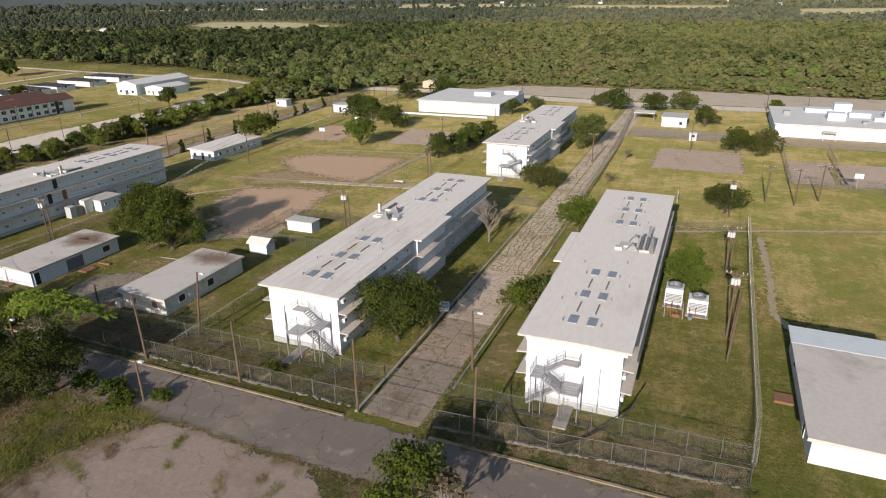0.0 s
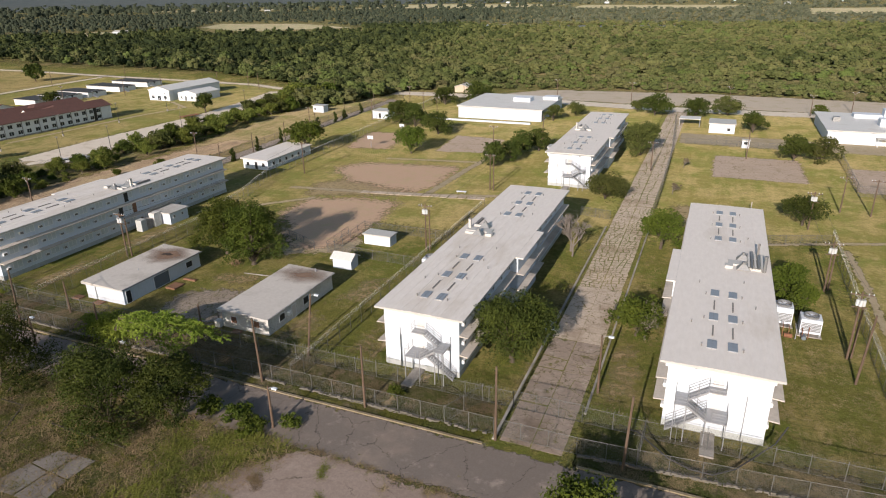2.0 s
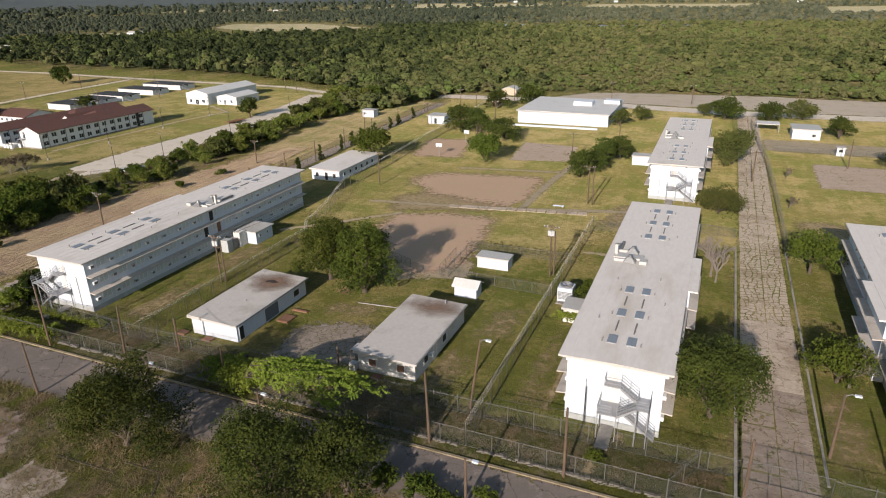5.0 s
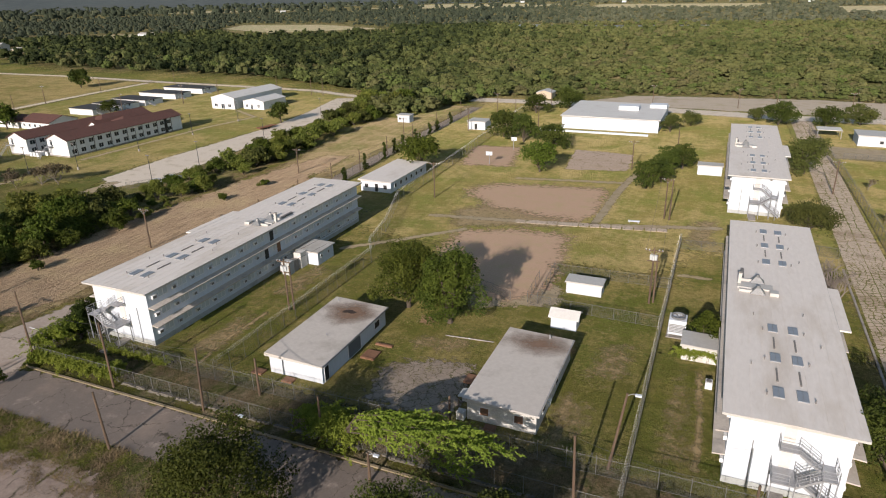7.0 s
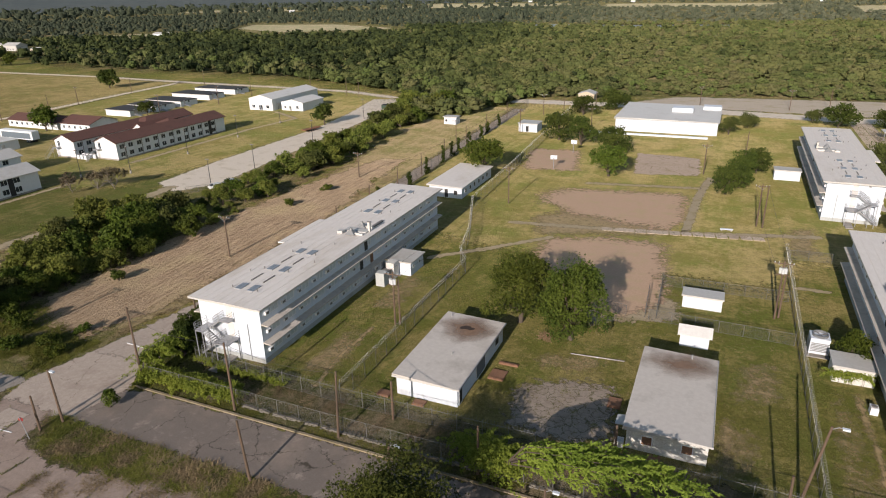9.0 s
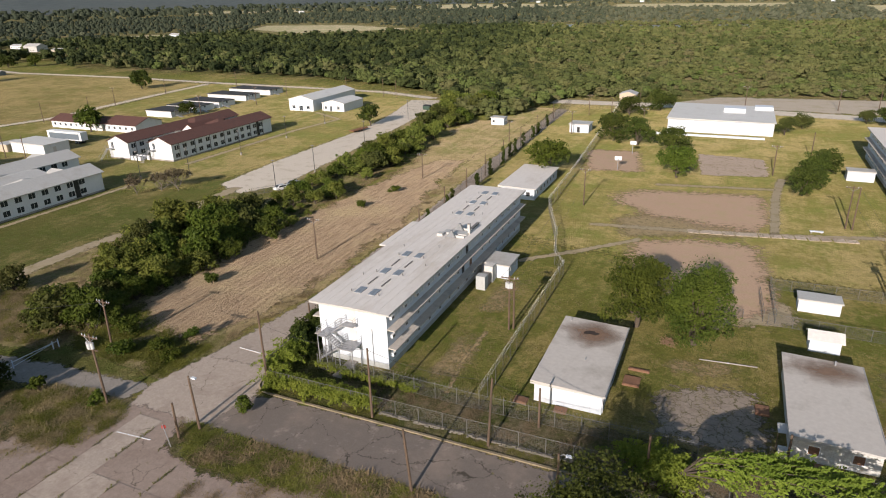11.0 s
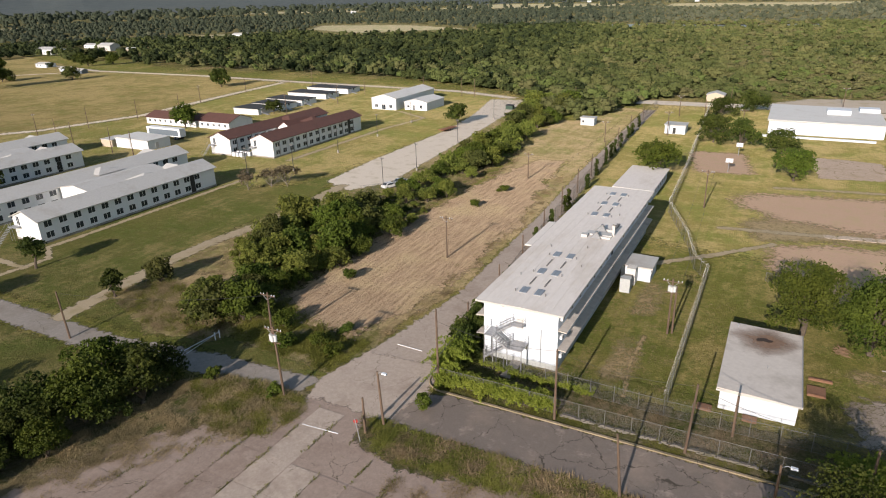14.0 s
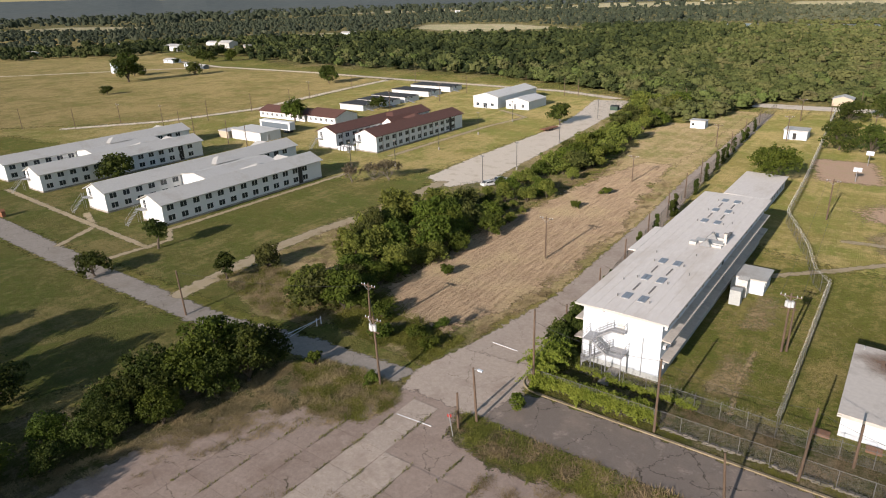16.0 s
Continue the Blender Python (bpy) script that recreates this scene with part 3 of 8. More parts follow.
def band(line, width):
    """The outline of a strip along a line."""
    left, right = [], []
    for i, (x, y) in enumerate(line):
        a, c = line[max(i - 1, 0)], line[min(i + 1, len(line) - 1)]
        d = Vector((c[0] - a[0], c[1] - a[1])).normalized()
        left.append((x - d.y * width / 2, y + d.x * width / 2))
        right.append((x + d.y * width / 2, y - d.x * width / 2))
    return right + left[::-1]


def in_outline(x, y, pts):
    inside = False
    for (ax, ay), (bx, by) in zip(pts, pts[1:] + pts[:1]):
        if (ay > y) != (by > y) and x < (bx - ax) * (y - ay) / (by - ay) + ax:
            inside = not inside
    return inside


# ---- ground ----
TRACK_VERGE = [(-196, 50), (-197, 60), (-199, 76), (-197, 96), (-194, 108), (-186, 112), (-180, 80), (-170, 60), (-168, 46), (-180, 44)]
g = Geo()
g.face((-4800, -900, 0), (4800, -900, 0), (4800, 4850, 0), (-4800, 4850, 0))
single("ground", g, GRASS, "mown grass, green with straw-coloured dry patches", "ground", "structure")
sheet("ground_woods", [(-500, 342), (-380, 340), (-315, 335), (-245, 312), (-212, 295), (-190, 270), (-150, 290), (-90, 314), (-20, 320), (60, 312), (400, 300), (3800, 900), (3800, 4700), (-3900, 4700), (-3900, 1100), (-1500, 668), (-940, 520), (-580, 380)],
      0.03, FLOOR, "dark leafy ground under the woods", "ground", 90, 6, 1, 60)
sheet("dry_yard", [(-147, 118), (-128, 117), (-108, 112), (-79, 108), (-57, 106), (-57, 124), (-48, 124), (-36, 119), (-20, 119), (-2, 123), (11, 128), (11, 92), (20, 88), (300, 120), (300, 300), (40, 276), (-60, 275), (-150, 282), (-152, 160)], 0.006, YARD, "dry yellowish mown grass of the yards", "grass", 4, 3, 101, 6)
sheet("dry_west_lawn", [(-212, 118), (-230, 108), (-262, 100), (-300, 96), (-420, 88), (-362, 138), (-345, 182), (-358, 245), (-372, 292), (-300, 300), (-215, 288), (-208, 240), (-208, 160)], 0.014, YARD, "dry yellowish lawn between white blocks", "lawn", 4, 3, 102, 6)
sheet("rough_strip", [(-152.4, 150), (-165.5, 146), (-170, 165), (-173, 190), (-178, 228), (-167, 232), (-163.5, 264), (-152, 264), (-151.5, 200)], 0.0125, DRYFIELD, "dry tan unmown grass beside the perimeter road", "grass", 3, 2, 104)
sheet("meadow", [(-345, 182), (-358, 245), (-372, 292), (-440, 302), (-560, 305), (-760, 380), (-1300, 560), (-1500, 300), (-900, 60), (-420, 88), (-362, 138)], 0.02, HAY, "wide dry yellow meadow", "meadow", 6, 1.5, 2)
sheet("far_field", [(-799, 858), (-641, 765), (-522, 868), (-700, 990), (-862, 981)], 0.06, FIELD, "pale yellow hay field among woods", "field", 12, 4, 3)
sheet("lawn", [(-300, 42), (-150, 44), (-158, 58), (-200, 80), (-200, 110), (-206, 124), (-208, 200), (-240, 262), (-300, 150)], 0.01, LAWN, "green mown lawn between white blocks", "lawn", 3, 0.6, 4)
sheet("lawn_south", [(-300, 36), (-184, 36), (-178, 26), (-190, 5), (-215, -20), (-300, -20)], 0.01, LAWN, "green mown lawn beside the road", "lawn", 3, 0.5, 5)
sheet("weed_ground", [(-148, 42), (-100, 41.6), (-60, 42.9), (-20, 42.9), (40, 41.4), (40, -30), (-190, -30), (-182, 10), (-168, 30), (-164, 38)], 0.012, WEEDS, "rough weedy ground with dry tufts", "weeds", 2, 0.5, 6)
sheet("weed_verge", [(-168, 48), (-148, 46.5), (-146, 56), (-148, 66), (-160, 57), (-168, 62), (-172, 80), (-170, 140), (-184, 200), (-195, 235), (-205, 200), (-200, 110), (-202, 82), (-185, 60)], 0.016, ROUGH, "unmown verge with shrubs and dry grass", "weeds", 2, 0.6, 7)
sheet("track_verge", TRACK_VERGE, 0.018, DRYFIELD, "dry unmown grass between a track and a hedge", "weeds", 2, 1.0, 103)
STRIP = [(-168.0, 62), (-161, 56.0), (-151.5, 55.0), (-148.0, 66), (-146.4, 78), (-146.4, 112), (-149.2, 124), (-152.8, 146), (-155, 168), (-162, 166), (-166, 144), (-168, 124), (-169.5, 108), (-170, 89)]


def furrow(x, y):
    """The height of the harrowed soil: long ridges broken into clods."""
    across = x + 0.03 * y + 0.5 * noise.noise(Vector((x * 0.12, y * 0.03, 1.0)))
    ridge = 0.5 + 0.5 * math.sin(across * 2 * math.pi / 1.35)
    return 0.03 + 0.17 * ridge * (0.65 + 0.7 * noise.noise(Vector((x * 0.5, y * 0.18, 4.0)))) + 0.09 * abs(noise.noise(Vector((x * 1.5, y * 1.1, 8.0))))


single("ploughed_strip", sheet_mesh("ploughed_strip", STRIP, furrow, PLOUGH, 2.4, 1.2, 8, 0.34), None, "ploughed strip of reddish brown soil in long ridges", "field", "structure")
sheet("road_verge", [(-147.5, 57), (-144.2, 76), (-145.0, 112), (-147.8, 158), (-151.2, 260), (-154.5, 260), (-153.5, 168), (-150, 124), (-147.2, 112), (-147.2, 78), (-149.5, 60)], 0.026, DRYFIELD, "dry straw-coloured verge between a road and a ploughed strip", "grass", 1.5, 0.8, 107)
sheet("fence_strip", [(-132, 49.2), (-31, 49.2), (-31, 57.2), (-132, 57.2)], 0.016, WEEDS, "dark weedy strip between two fences", "weeds", 1.2, 0.6, 105)
sheet("fence_strip_east", [(-21.4, 49.2), (9, 49.4), (9.4, 57), (-21.4, 57)], 0.016, WEEDS, "dark weedy strip between two fences", "weeds", 1.2, 0.6, 106)
sheet("front_road", [(-142, 41.0), (-100, 41.2), (60, 41.0), (60, 48.6), (-132, 48.6), (-134, 47.5), (-138, 50)], 0.02, ROAD, "worn grey asphalt road with patches", "road", 1.2, 0.22, 9)
sheet("crossing", [(-146.5, 53), (-148.5, 44.5), (-145.2, 36), (-146, 32), (-139, 32), (-139, 40.6), (-136, 41.2), (-134.5, 48), (-135.6, 54)], 0.028, PALE_PAVE, "cracked concrete road crossing", "road", 1.2, 0.3, 10)
sheet("perimeter_road", [(-146.5, 52), (-143.4, 74), (-144.6, 113), (-147.3, 159), (-151, 262), (-146.5, 262), (-143.5, 170), (-140.5, 120), (-138.2, 85), (-136, 52)], 0.022, PALE_PAVE, "pale concrete road along a tall fence", "road", 1.2, 0.25, 11)
sheet("west_road", [(-147.5, 44.8), (-165, 43.5), (-183, 41), (-217, 41), (-271, 43), (-420, 52), (-420, 45), (-262, 37), (-222, 36.5), (-185, 36.7), (-170, 38.5), (-150, 40.5)], 0.022, LANE, "grey worn asphalt lane", "road", 1.2, 0.25, 12)
LOT = [(-168, -30), (-163.5, 20), (-158, 28), (-151, 34), (-146.5, 41), (-139, 41), (-137, 36), (-131, 34.5), (-121, 36), (-113, 38.5), (-106, 36.5), (-101.5, 30), (-102, -30)]
sheet("concrete_lot", LOT, 0.03, PAVE, "old cracked concrete lot", "parking lot", 1.5, 0.6, 13)
sheet("paved_pad", [(-56.5, 12), (-55.2, 28), (-54.6, 33.5), (-51.4, 37.4), (-48.8, 41.0), (-42.3, 41.0), (-37, 40.2), (-30, 40.4), (-26.5, 37), (-24.5, 20), (-24, -20), (-56, -20)], 0.035, PAVE, "brown worn paved pad", "parking lot", 1.2, 0.5, 14)
sheet("slab_remnant_west", [(-99, 27), (-98, 31.8), (-93, 31.5), (-91.6, 30.4), (-93, 27)], 0.05, PALE_PAVE, "broken pale slab among weeds", "slab", 1.0, 0.2, 75)
slabs = thing("old_slab", 0, 0, label="broken grey concrete slab among weeds", category="slab")
for q in ([(-74.6, 24.6), (-70.9, 24.9), (-70.6, 28.4), (-73.6, 28.7)], [(-70.7, 24.9), (-67.2, 25.1), (-67.7, 28.3), (-70.4, 28.4)], [(-73.5, 28.9), (-70.4, 28.6), (-69.9, 31.4), (-72.5, 31.3)], [(-70.2, 28.6), (-67.8, 28.5), (-67.5, 31.5), (-69.7, 31.4)]):
    part("slab", Geo().prism(q, -0.03, 0.08), CONCRETE_SLAB, slabs)
sheet("gravel_lot", [(-206.5, 123), (-208, 152), (-208, 200), (-213, 232), (-222, 268), (-207, 272), (-201, 240), (-197, 205), (-193.5, 166), (-190, 128), (-196, 118)], 0.024, GRAVEL, "pale gravel parking strip", "parking lot", 1.5, 0.5, 16)
sheet("gravel_track", band([(-200, 122), (-199, 108), (-197.5, 96), (-200, 76), (-200, 66), (-198.5, 55), (-197.2, 45), (-196.5, 40.5)], 3.2), 0.027, WALK, "worn gravel track through grass", "track", 1.2, 0.4, 17)
sheet("meadow_road", band([(-660, 330), (-555, 306), (-444, 304), (-364, 296), (-300, 292), (-248, 288), (-213, 275)], 4.5), 0.05, GRAVEL, "pale lane along the woods", "road", 4, 0.3, 18)
sheet("meadow_lane", band([(-366, 295), (-360, 244), (-350, 180), (-360, 140), (-384, 108)], 3.6), 0.05, GRAVEL, "pale lane along the meadow", "road", 4, 0.3, 19)
sheet("meadow_track", band([(-560, 300), (-600, 262), (-660, 200), (-700, 180)], 3.2), 0.05, GRAVEL, "pale track across the meadow", "road", 4, 0.4, 20)
sheet("back_road", band([(-158, 282), (-150, 282), (-98, 283), (-69, 276), (-33, 271), (15, 272), (60, 278), (400, 300)], 10), 0.034, GRAVEL, "pale concrete road behind the yards", "road", 3, 0.3, 22)
sheet("back_verge", [(-110, 288), (-60, 282), (15, 278), (80, 284), (400, 306), (400, 320), (60, 312), (-20, 318), (-90, 312)], 0.032, VERGE, "bare pale verge before the woods", "verge", 4, 1.5, 23)
sheet("yard_road", [(-22, 224), (48, 221), (120, 224), (120, 208), (48, 208.5), (-22, 208.6)], 0.026, WALK, "pale worn yard road", "road", 2, 0.5, 24)
sheet("dirt_yard", [(-99, 116), (-90, 121), (-79, 123), (-77, 108), (-74.5, 97), (-79, 91), (-84, 92), (-92, 100), (-98, 107)], 0.02, DIRT, "bare reddish dirt yard", "yard", 1.2, 1.6, 25, 4.0)
sheet("dirt_pitch", [(-107, 150), (-92, 155), (-77, 156.5), (-75.5, 144), (-76, 132), (-90, 134), (-105, 140)], 0.02, DIRT, "bare reddish dirt pitch", "yard", 1.2, 1.6, 26, 4.5)
sheet("ball_court", [(-123, 193), (-109.5, 194), (-105.5, 171), (-119, 170)], 0.02, DIRT, "worn dirt ball court", "court", 1.2, 1.0, 27, 3.0)
sheet("old_court", [(-92, 197), (-75, 195.5), (-73.8, 176), (-90, 173)], 0.02, COURT, "old paved court with grassy cracks", "court", 1.2, 0.5, 28)
slab_rng = random.Random(12)
slab_path = thing("slab_path", -90, 127.4, 0.0, 8.6, label="broken pale concrete path between dirt pitches", category="path", kind="structure")
for k in range(14):
    a, w = k * 2.2 + slab_rng.uniform(0, 0.25), slab_rng.uniform(1.7, 2.1)
    top = [(a, -1.0 + slab_rng.uniform(-0.2, 0.2)), (a + w, -1.0 + slab_rng.uniform(-0.2, 0.2)), (a + w, 1.0 + slab_rng.uniform(-0.2, 0.2)), (a, 1.0 + slab_rng.uniform(-0.2, 0.2))]
    part("slab", Geo().prism(top, -0.03, 0.09 + slab_rng.uniform(0, 0.02)), DRIVE_SLAB, slab_path)
sheet("dirt_apron", [(-77, 90), (-72, 92), (-75, 100), (-80, 94), (-86, 92), (-84, 86)], 0.018, WALK, "trodden dirt by a gate", "yard", 1.0, 0.8, 29, 2.0)
sheet("court_slab", [(-11, 194), (10.3, 194), (10.5, 169.8), (-11.2, 169.6)], 0.03, COURT, "faded paved court with cracks", "court", 2, 0.25, 30)
sheet("fenced_court", [(21.5, 189), (31.5, 189.3), (30.2, 166.4), (20.6, 165.5)], 0.03, COURT, "faded paved court inside a fence", "court", 2, 0.25, 31)
sheet("fenced_court_east", [(32.5, 188.5), (48, 190.6), (46, 167.4), (31.3, 166.7)], 0.03, COURT, "faded paved court inside a fence", "court", 2, 0.25, 32)
sheet("yard_slab", [(-88.5, 67), (-84, 70), (-78, 70.5), (-76.6, 61), (-80, 58.5), (-88, 59.5)], 0.02, BROKEN, "broken concrete slab overgrown with grass", "slab", 0.9, 0.5, 33, 2.2)
for i, (line, width) in enumerate([([(-109, 125), (-97, 126.5), (-80, 129), (-60, 134), (-49.5, 136.8)], 1.5), ([(-117, 100.7), (-108, 109), (-98, 119.4)], 1.2),
                                   ([(12.6, 124), (13.3, 107.7), (13.2, 91), (15.7, 86.6)], 1.0), ([(-2, 121.8), (14, 128), (40, 137), (70, 146)], 1.0),
                                   ([(-112.5, 57), (-113.5, 66), (-113.2, 74)], 0.8), ([(-41.5, 57), (-42, 59.5)], 1.2), ([(-9.5, 51), (-9.2, 59)], 1.2), ([(-44, 50), (-43.4, 57)], 1.2),
                                   ([(-50.5, 60), (-50.3, 66), (-51, 80)], 0.9), ([(-100, 160), (-73, 164)], 1.4), ([(-74, 131), (-73, 158), (-71, 175)], 1.6),
                                   ([(-224, 41), (-223, 56), (-229, 60), (-229, 115)], 1.3), ([(-240, 41), (-246, 52), (-258, 56)], 1.3), ([(-222, 51), (-262, 53), (-300, 55)], 1.2),
                                   ([(-232, 137), (-231.5, 190), (-228, 215), (-246, 226)], 1.6), ([(-56, 110), (-50.5, 110)], 1.0)]):
    sheet("footpath", band(line, width * 1.1), 0.034 + 0.004 * (i % 5), TROD if i in (4, 5, 6, 7, 8) else WALK, "narrow worn footpath", "path", 0.6, 0.2, 40 + i, width * 0.5)
for i, pts in enumerate([[(-117.5, 79), (-112.5, 80), (-112.8, 93), (-116.5, 94)], [(-117, 60), (-112, 60), (-112.6, 72), (-116, 73)], [(-54.5, 60), (-50.5, 60.5), (-51, 78), (-53.5, 79)], [(-66.5, 59), (-61.5, 60), (-62, 68), (-66.2, 69)], [(-64, 73), (-58.5, 74), (-59, 84), (-64, 82)], [(-31.8, 58), (-30.4, 58), (-30.4, 120), (-31.6, 120)], [(-21.4, 60), (-16.5, 62), (-17.5, 76), (-21.2, 74)], [(-102, 118), (-94, 122), (-78, 126), (-76, 134), (-100, 138), (-106, 130)], [(-56, 124), (-50, 125), (-50.5, 142), (-56.2, 140)], [(-20, 128), (-6, 130), (-8, 142), (-19, 144)], [(-124, 62), (-120, 62), (-120.6, 50), (-125, 57)], [(-89, 72), (-79, 73), (-80, 77), (-88, 76)]]):
    sheet("worn_patch", pts, 0.012 + 0.002 * (i % 3), TROD, "dry worn patch of trodden grass", "grass", 1.0, 1.0, 90 + i, 2.6)

# the drive: concrete slabs in a bed of weeds
sheet("drive_bed", [(-29.6, 50), (-29.8, 122), (-29.6, 184), (-31.3, 262), (-24.2, 262), (-22.6, 186), (-22.8, 120), (-22.2, 50)], 0.036, JOINT_GRASS, "grassy bed of a concrete drive", "drive", 1.5, 0.3, 60)
drive = thing("drive", -26.1, 50, 0.0, label="long drive of cracked concrete slabs with grass in the joints", category="drive", kind="structure")
rng = random.Random(5)


broken = Geo()


def cut_slab(corners, lift):
    if corners[0][1] > 76:
        broken.prism(corners, -0.03, 0.045 + lift)
    else:
        part("slab", Geo().prism(corners, -0.03, 0.04 + lift), OLD_DRIVE if corners[0][1] < 23 else DRIVE_SLAB, drive)


def crack_up(corners, depth):
    """Splits a slab along wandering cracks; the pieces have drawn apart and lost their corners."""
    if depth == 0:
        cx, cy = sum(p[0] for p in corners) / 4, sum(p[1] for p in corners) / 4
        k = 1 - (rng.uniform(0.08, 0.24) if 42 < cy < 76 else rng.uniform(0.02, 0.13) if cy > 76 else rng.uniform(0.0, 0.02) if cy > 23 else rng.uniform(0.004, 0.06))
        pts = [(cx + (x - cx) * k, cy + (y - cy) * k) for x, y in corners]
        if cy > 42:
            cut = []
            for p, a, c in zip(pts, pts[-1:] + pts[:-1], pts[1:] + pts[:1]):
                u, v = rng.uniform(0.03, 0.22), rng.uniform(0.03, 0.22)
                cut += [(p[0] + (a[0] - p[0]) * u, p[1] + (a[1] - p[1]) * u), (p[0] + (c[0] - p[0]) * v, p[1] + (c[1] - p[1]) * v)]
            pts = cut
        cut_slab(pts, rng.uniform(0, 0.012))
        return
    a, c, d, e = corners
    s, t = rng.uniform(0.3, 0.7), rng.uniform(0.3, 0.7)
    if math.dist(a, c) > math.dist(c, d):
        m, n = tuple(u + (v - u) * s for u, v in zip(a, c)), tuple(u + (v - u) * t for u, v in zip(e, d))
        crack_up([a, m, n, e], depth - 1)
        crack_up([m, c, d, n], depth - 1)
    else:
        m, n = tuple(u + (v - u) * s for u, v in zip(c, d)), tuple(u + (v - u) * t for u, v in zip(a, e))
        crack_up([a, c, m, n], depth - 1)
        crack_up([n, m, d, e], depth - 1)


for j in range(27):
    y = j * 8.0
    for x0, x1 in ((-3.45, -0.006), (0.006, 3.45)):
        depth = 5 if 38 < y < 76 else 3 if y > 70 and rng.random() < 0.75 else 4 if y > 70 else 3 if x0 > -1 and y < 24 else 1 if rng.random() < 0.4 else 0
        crack_up([(x0, y + 0.015), (x1, y + 0.015), (x1, y + 7.985), (x0, y + 7.985)], depth)
tagged(part("broken_slabs", broken, DRIVE_SLAB, drive, "broken pale slabs of the far drive"), kind="stuff")

# slab joints of the parking lot, where the weeds have not taken over
lot = thing("lot_paving", 0, 0, 0.0, label="rows of old concrete slabs with weedy joints", category="paving", kind="structure")


def lot_piece(q):
    middle = sum(x for x, y in q) / 4 - q[0][1] * 0.1
    part("slab", Geo().prism(q, -0.02, 0.05 + rng.uniform(0, 0.012)), PALE_PAVE if -147.8 < middle < -140.2 else PAVE, lot)


for i in range(16):
    for j in range(11):
        x0, y0 = -160.5 + i * 3.7 + j * 0.1, -12 + j * 4.7
        gap = rng.uniform(0.02, 0.07)
        q = [(x0 + gap, y0 + 0.015), (x0 + 3.68, y0 + 0.015), (x0 + 3.78, y0 + 4.685), (x0 + 0.1 + gap, y0 + 4.685)]
        if all(in_outline(x + u, y + 1.2, LOT) for x, y in q for u in (-1.2, 1.2)):
            if rng.random() < 0.2:
                s, t = rng.uniform(0.2, 0.8), rng.uniform(0.2, 0.8)
                m, n = tuple(u + (v - u) * s for u, v in zip(q[0], q[3])), tuple(u + (v - u) * t for u, v in zip(q[1], q[2]))
                lot_piece([q[0], q[1], (n[0], n[1] - 0.03), (m[0], m[1] - 0.03)])
                lot_piece([m, n, q[2], q[3]])
            else:
                lot_piece(q)

# old kerb lines left among the weeds
for line in ([(-99.4, 33.4), (-85.8, 33.9)], [(-89.1, 35.4), (-84.0, 35.5), (-81.2, 30.8)], [(-78.3, 34.3), (-66.3, 34.2)], [(-91.5, 41), (-88.4, 36.6)]):
    g = Geo()
    for a, c in zip(line, line[1:]):
        n = max(1, int(math.dist(a, c) / 2.4))
        for k in range(n):
            if rng.random() < 0.16:
                continue
            p, q = [tuple(u + (v - u) * s for u, v in zip(a, c)) for s in ((k + 0.02) / n, (k + 0.98) / n)]
            d = Vector((q[0] - p[0], q[1] - p[1])).normalized()
            g.prism([(p[0] + d.y * 0.09, p[1] - d.x * 0.09), (q[0] + d.y * 0.09, q[1] - d.x * 0.09), (q[0] - d.y * 0.09, q[1] + d.x * 0.09), (p[0] - d.y * 0.09, p[1] + d.x * 0.09)], -0.1, 0.09 + rng.uniform(-0.03, 0.03))
    single("old_kerb", g, OLD_KERB, "broken old concrete kerb among weeds", "kerb", "structure")

# kerbs
g = Geo()
for x0, x1 in ((-133.0, -30.4), (-21.0, 12.0)):
    n = int((x1 - x0) / 3.0)
    for i in range(n):
        g.box(x0 + i * 3.0 + 0.02, 48.75, -0.05, x0 + i * 3.0 + 2.98, 49.05, 0.16)
for i in range(8):
    w0, w1 = math.pi * (0.5 + i / 16), math.pi * (0.5 + (i + 1) / 16)
    a, c = Vector((-133 + 2.6 * math.cos(w0), 51.5 - 2.6 * math.sin(w0), 0)), Vector((-133 + 2.6 * math.cos(w1), 51.5 - 2.6 * math.sin(w1), 0))
    g.tube((a.x, a.y, 0.05), (c.x, c.y, 0.05), 0.14, n=4)
single("kerb", g, KERB, "worn yellowish concrete kerb along the road", "kerb", "structure")
g = Geo()
g.box(-30.3, 50, 0, -30.0, 122, 0.18)
g.box(-22.0, 58, 0, -21.75, 122, 0.15)
single("drive_kerb", g, CONCRETE, "pale concrete kerb of the drive", "kerb", "structure")
for a, c in (((-144.4, 36.2), (-139.6, 36.6)), ((-143.9, 56.6), (-139.8, 56.4))):
    d = Vector((c[0] - a[0], c[1] - a[1])).normalized()
    q = [(a[0] - d.y * 0.055, a[1] + d.x * 0.055), (a[0] + d.y * 0.055, a[1] - d.x * 0.055), (c[0] + d.y * 0.055, c[1] - d.x * 0.055), (c[0] - d.y * 0.055, c[1] + d.x * 0.055)]
    single("stop_line", Geo().prism(q, 0.0, 0.08), SIDING, "white painted stop line", "road marking", "structure")


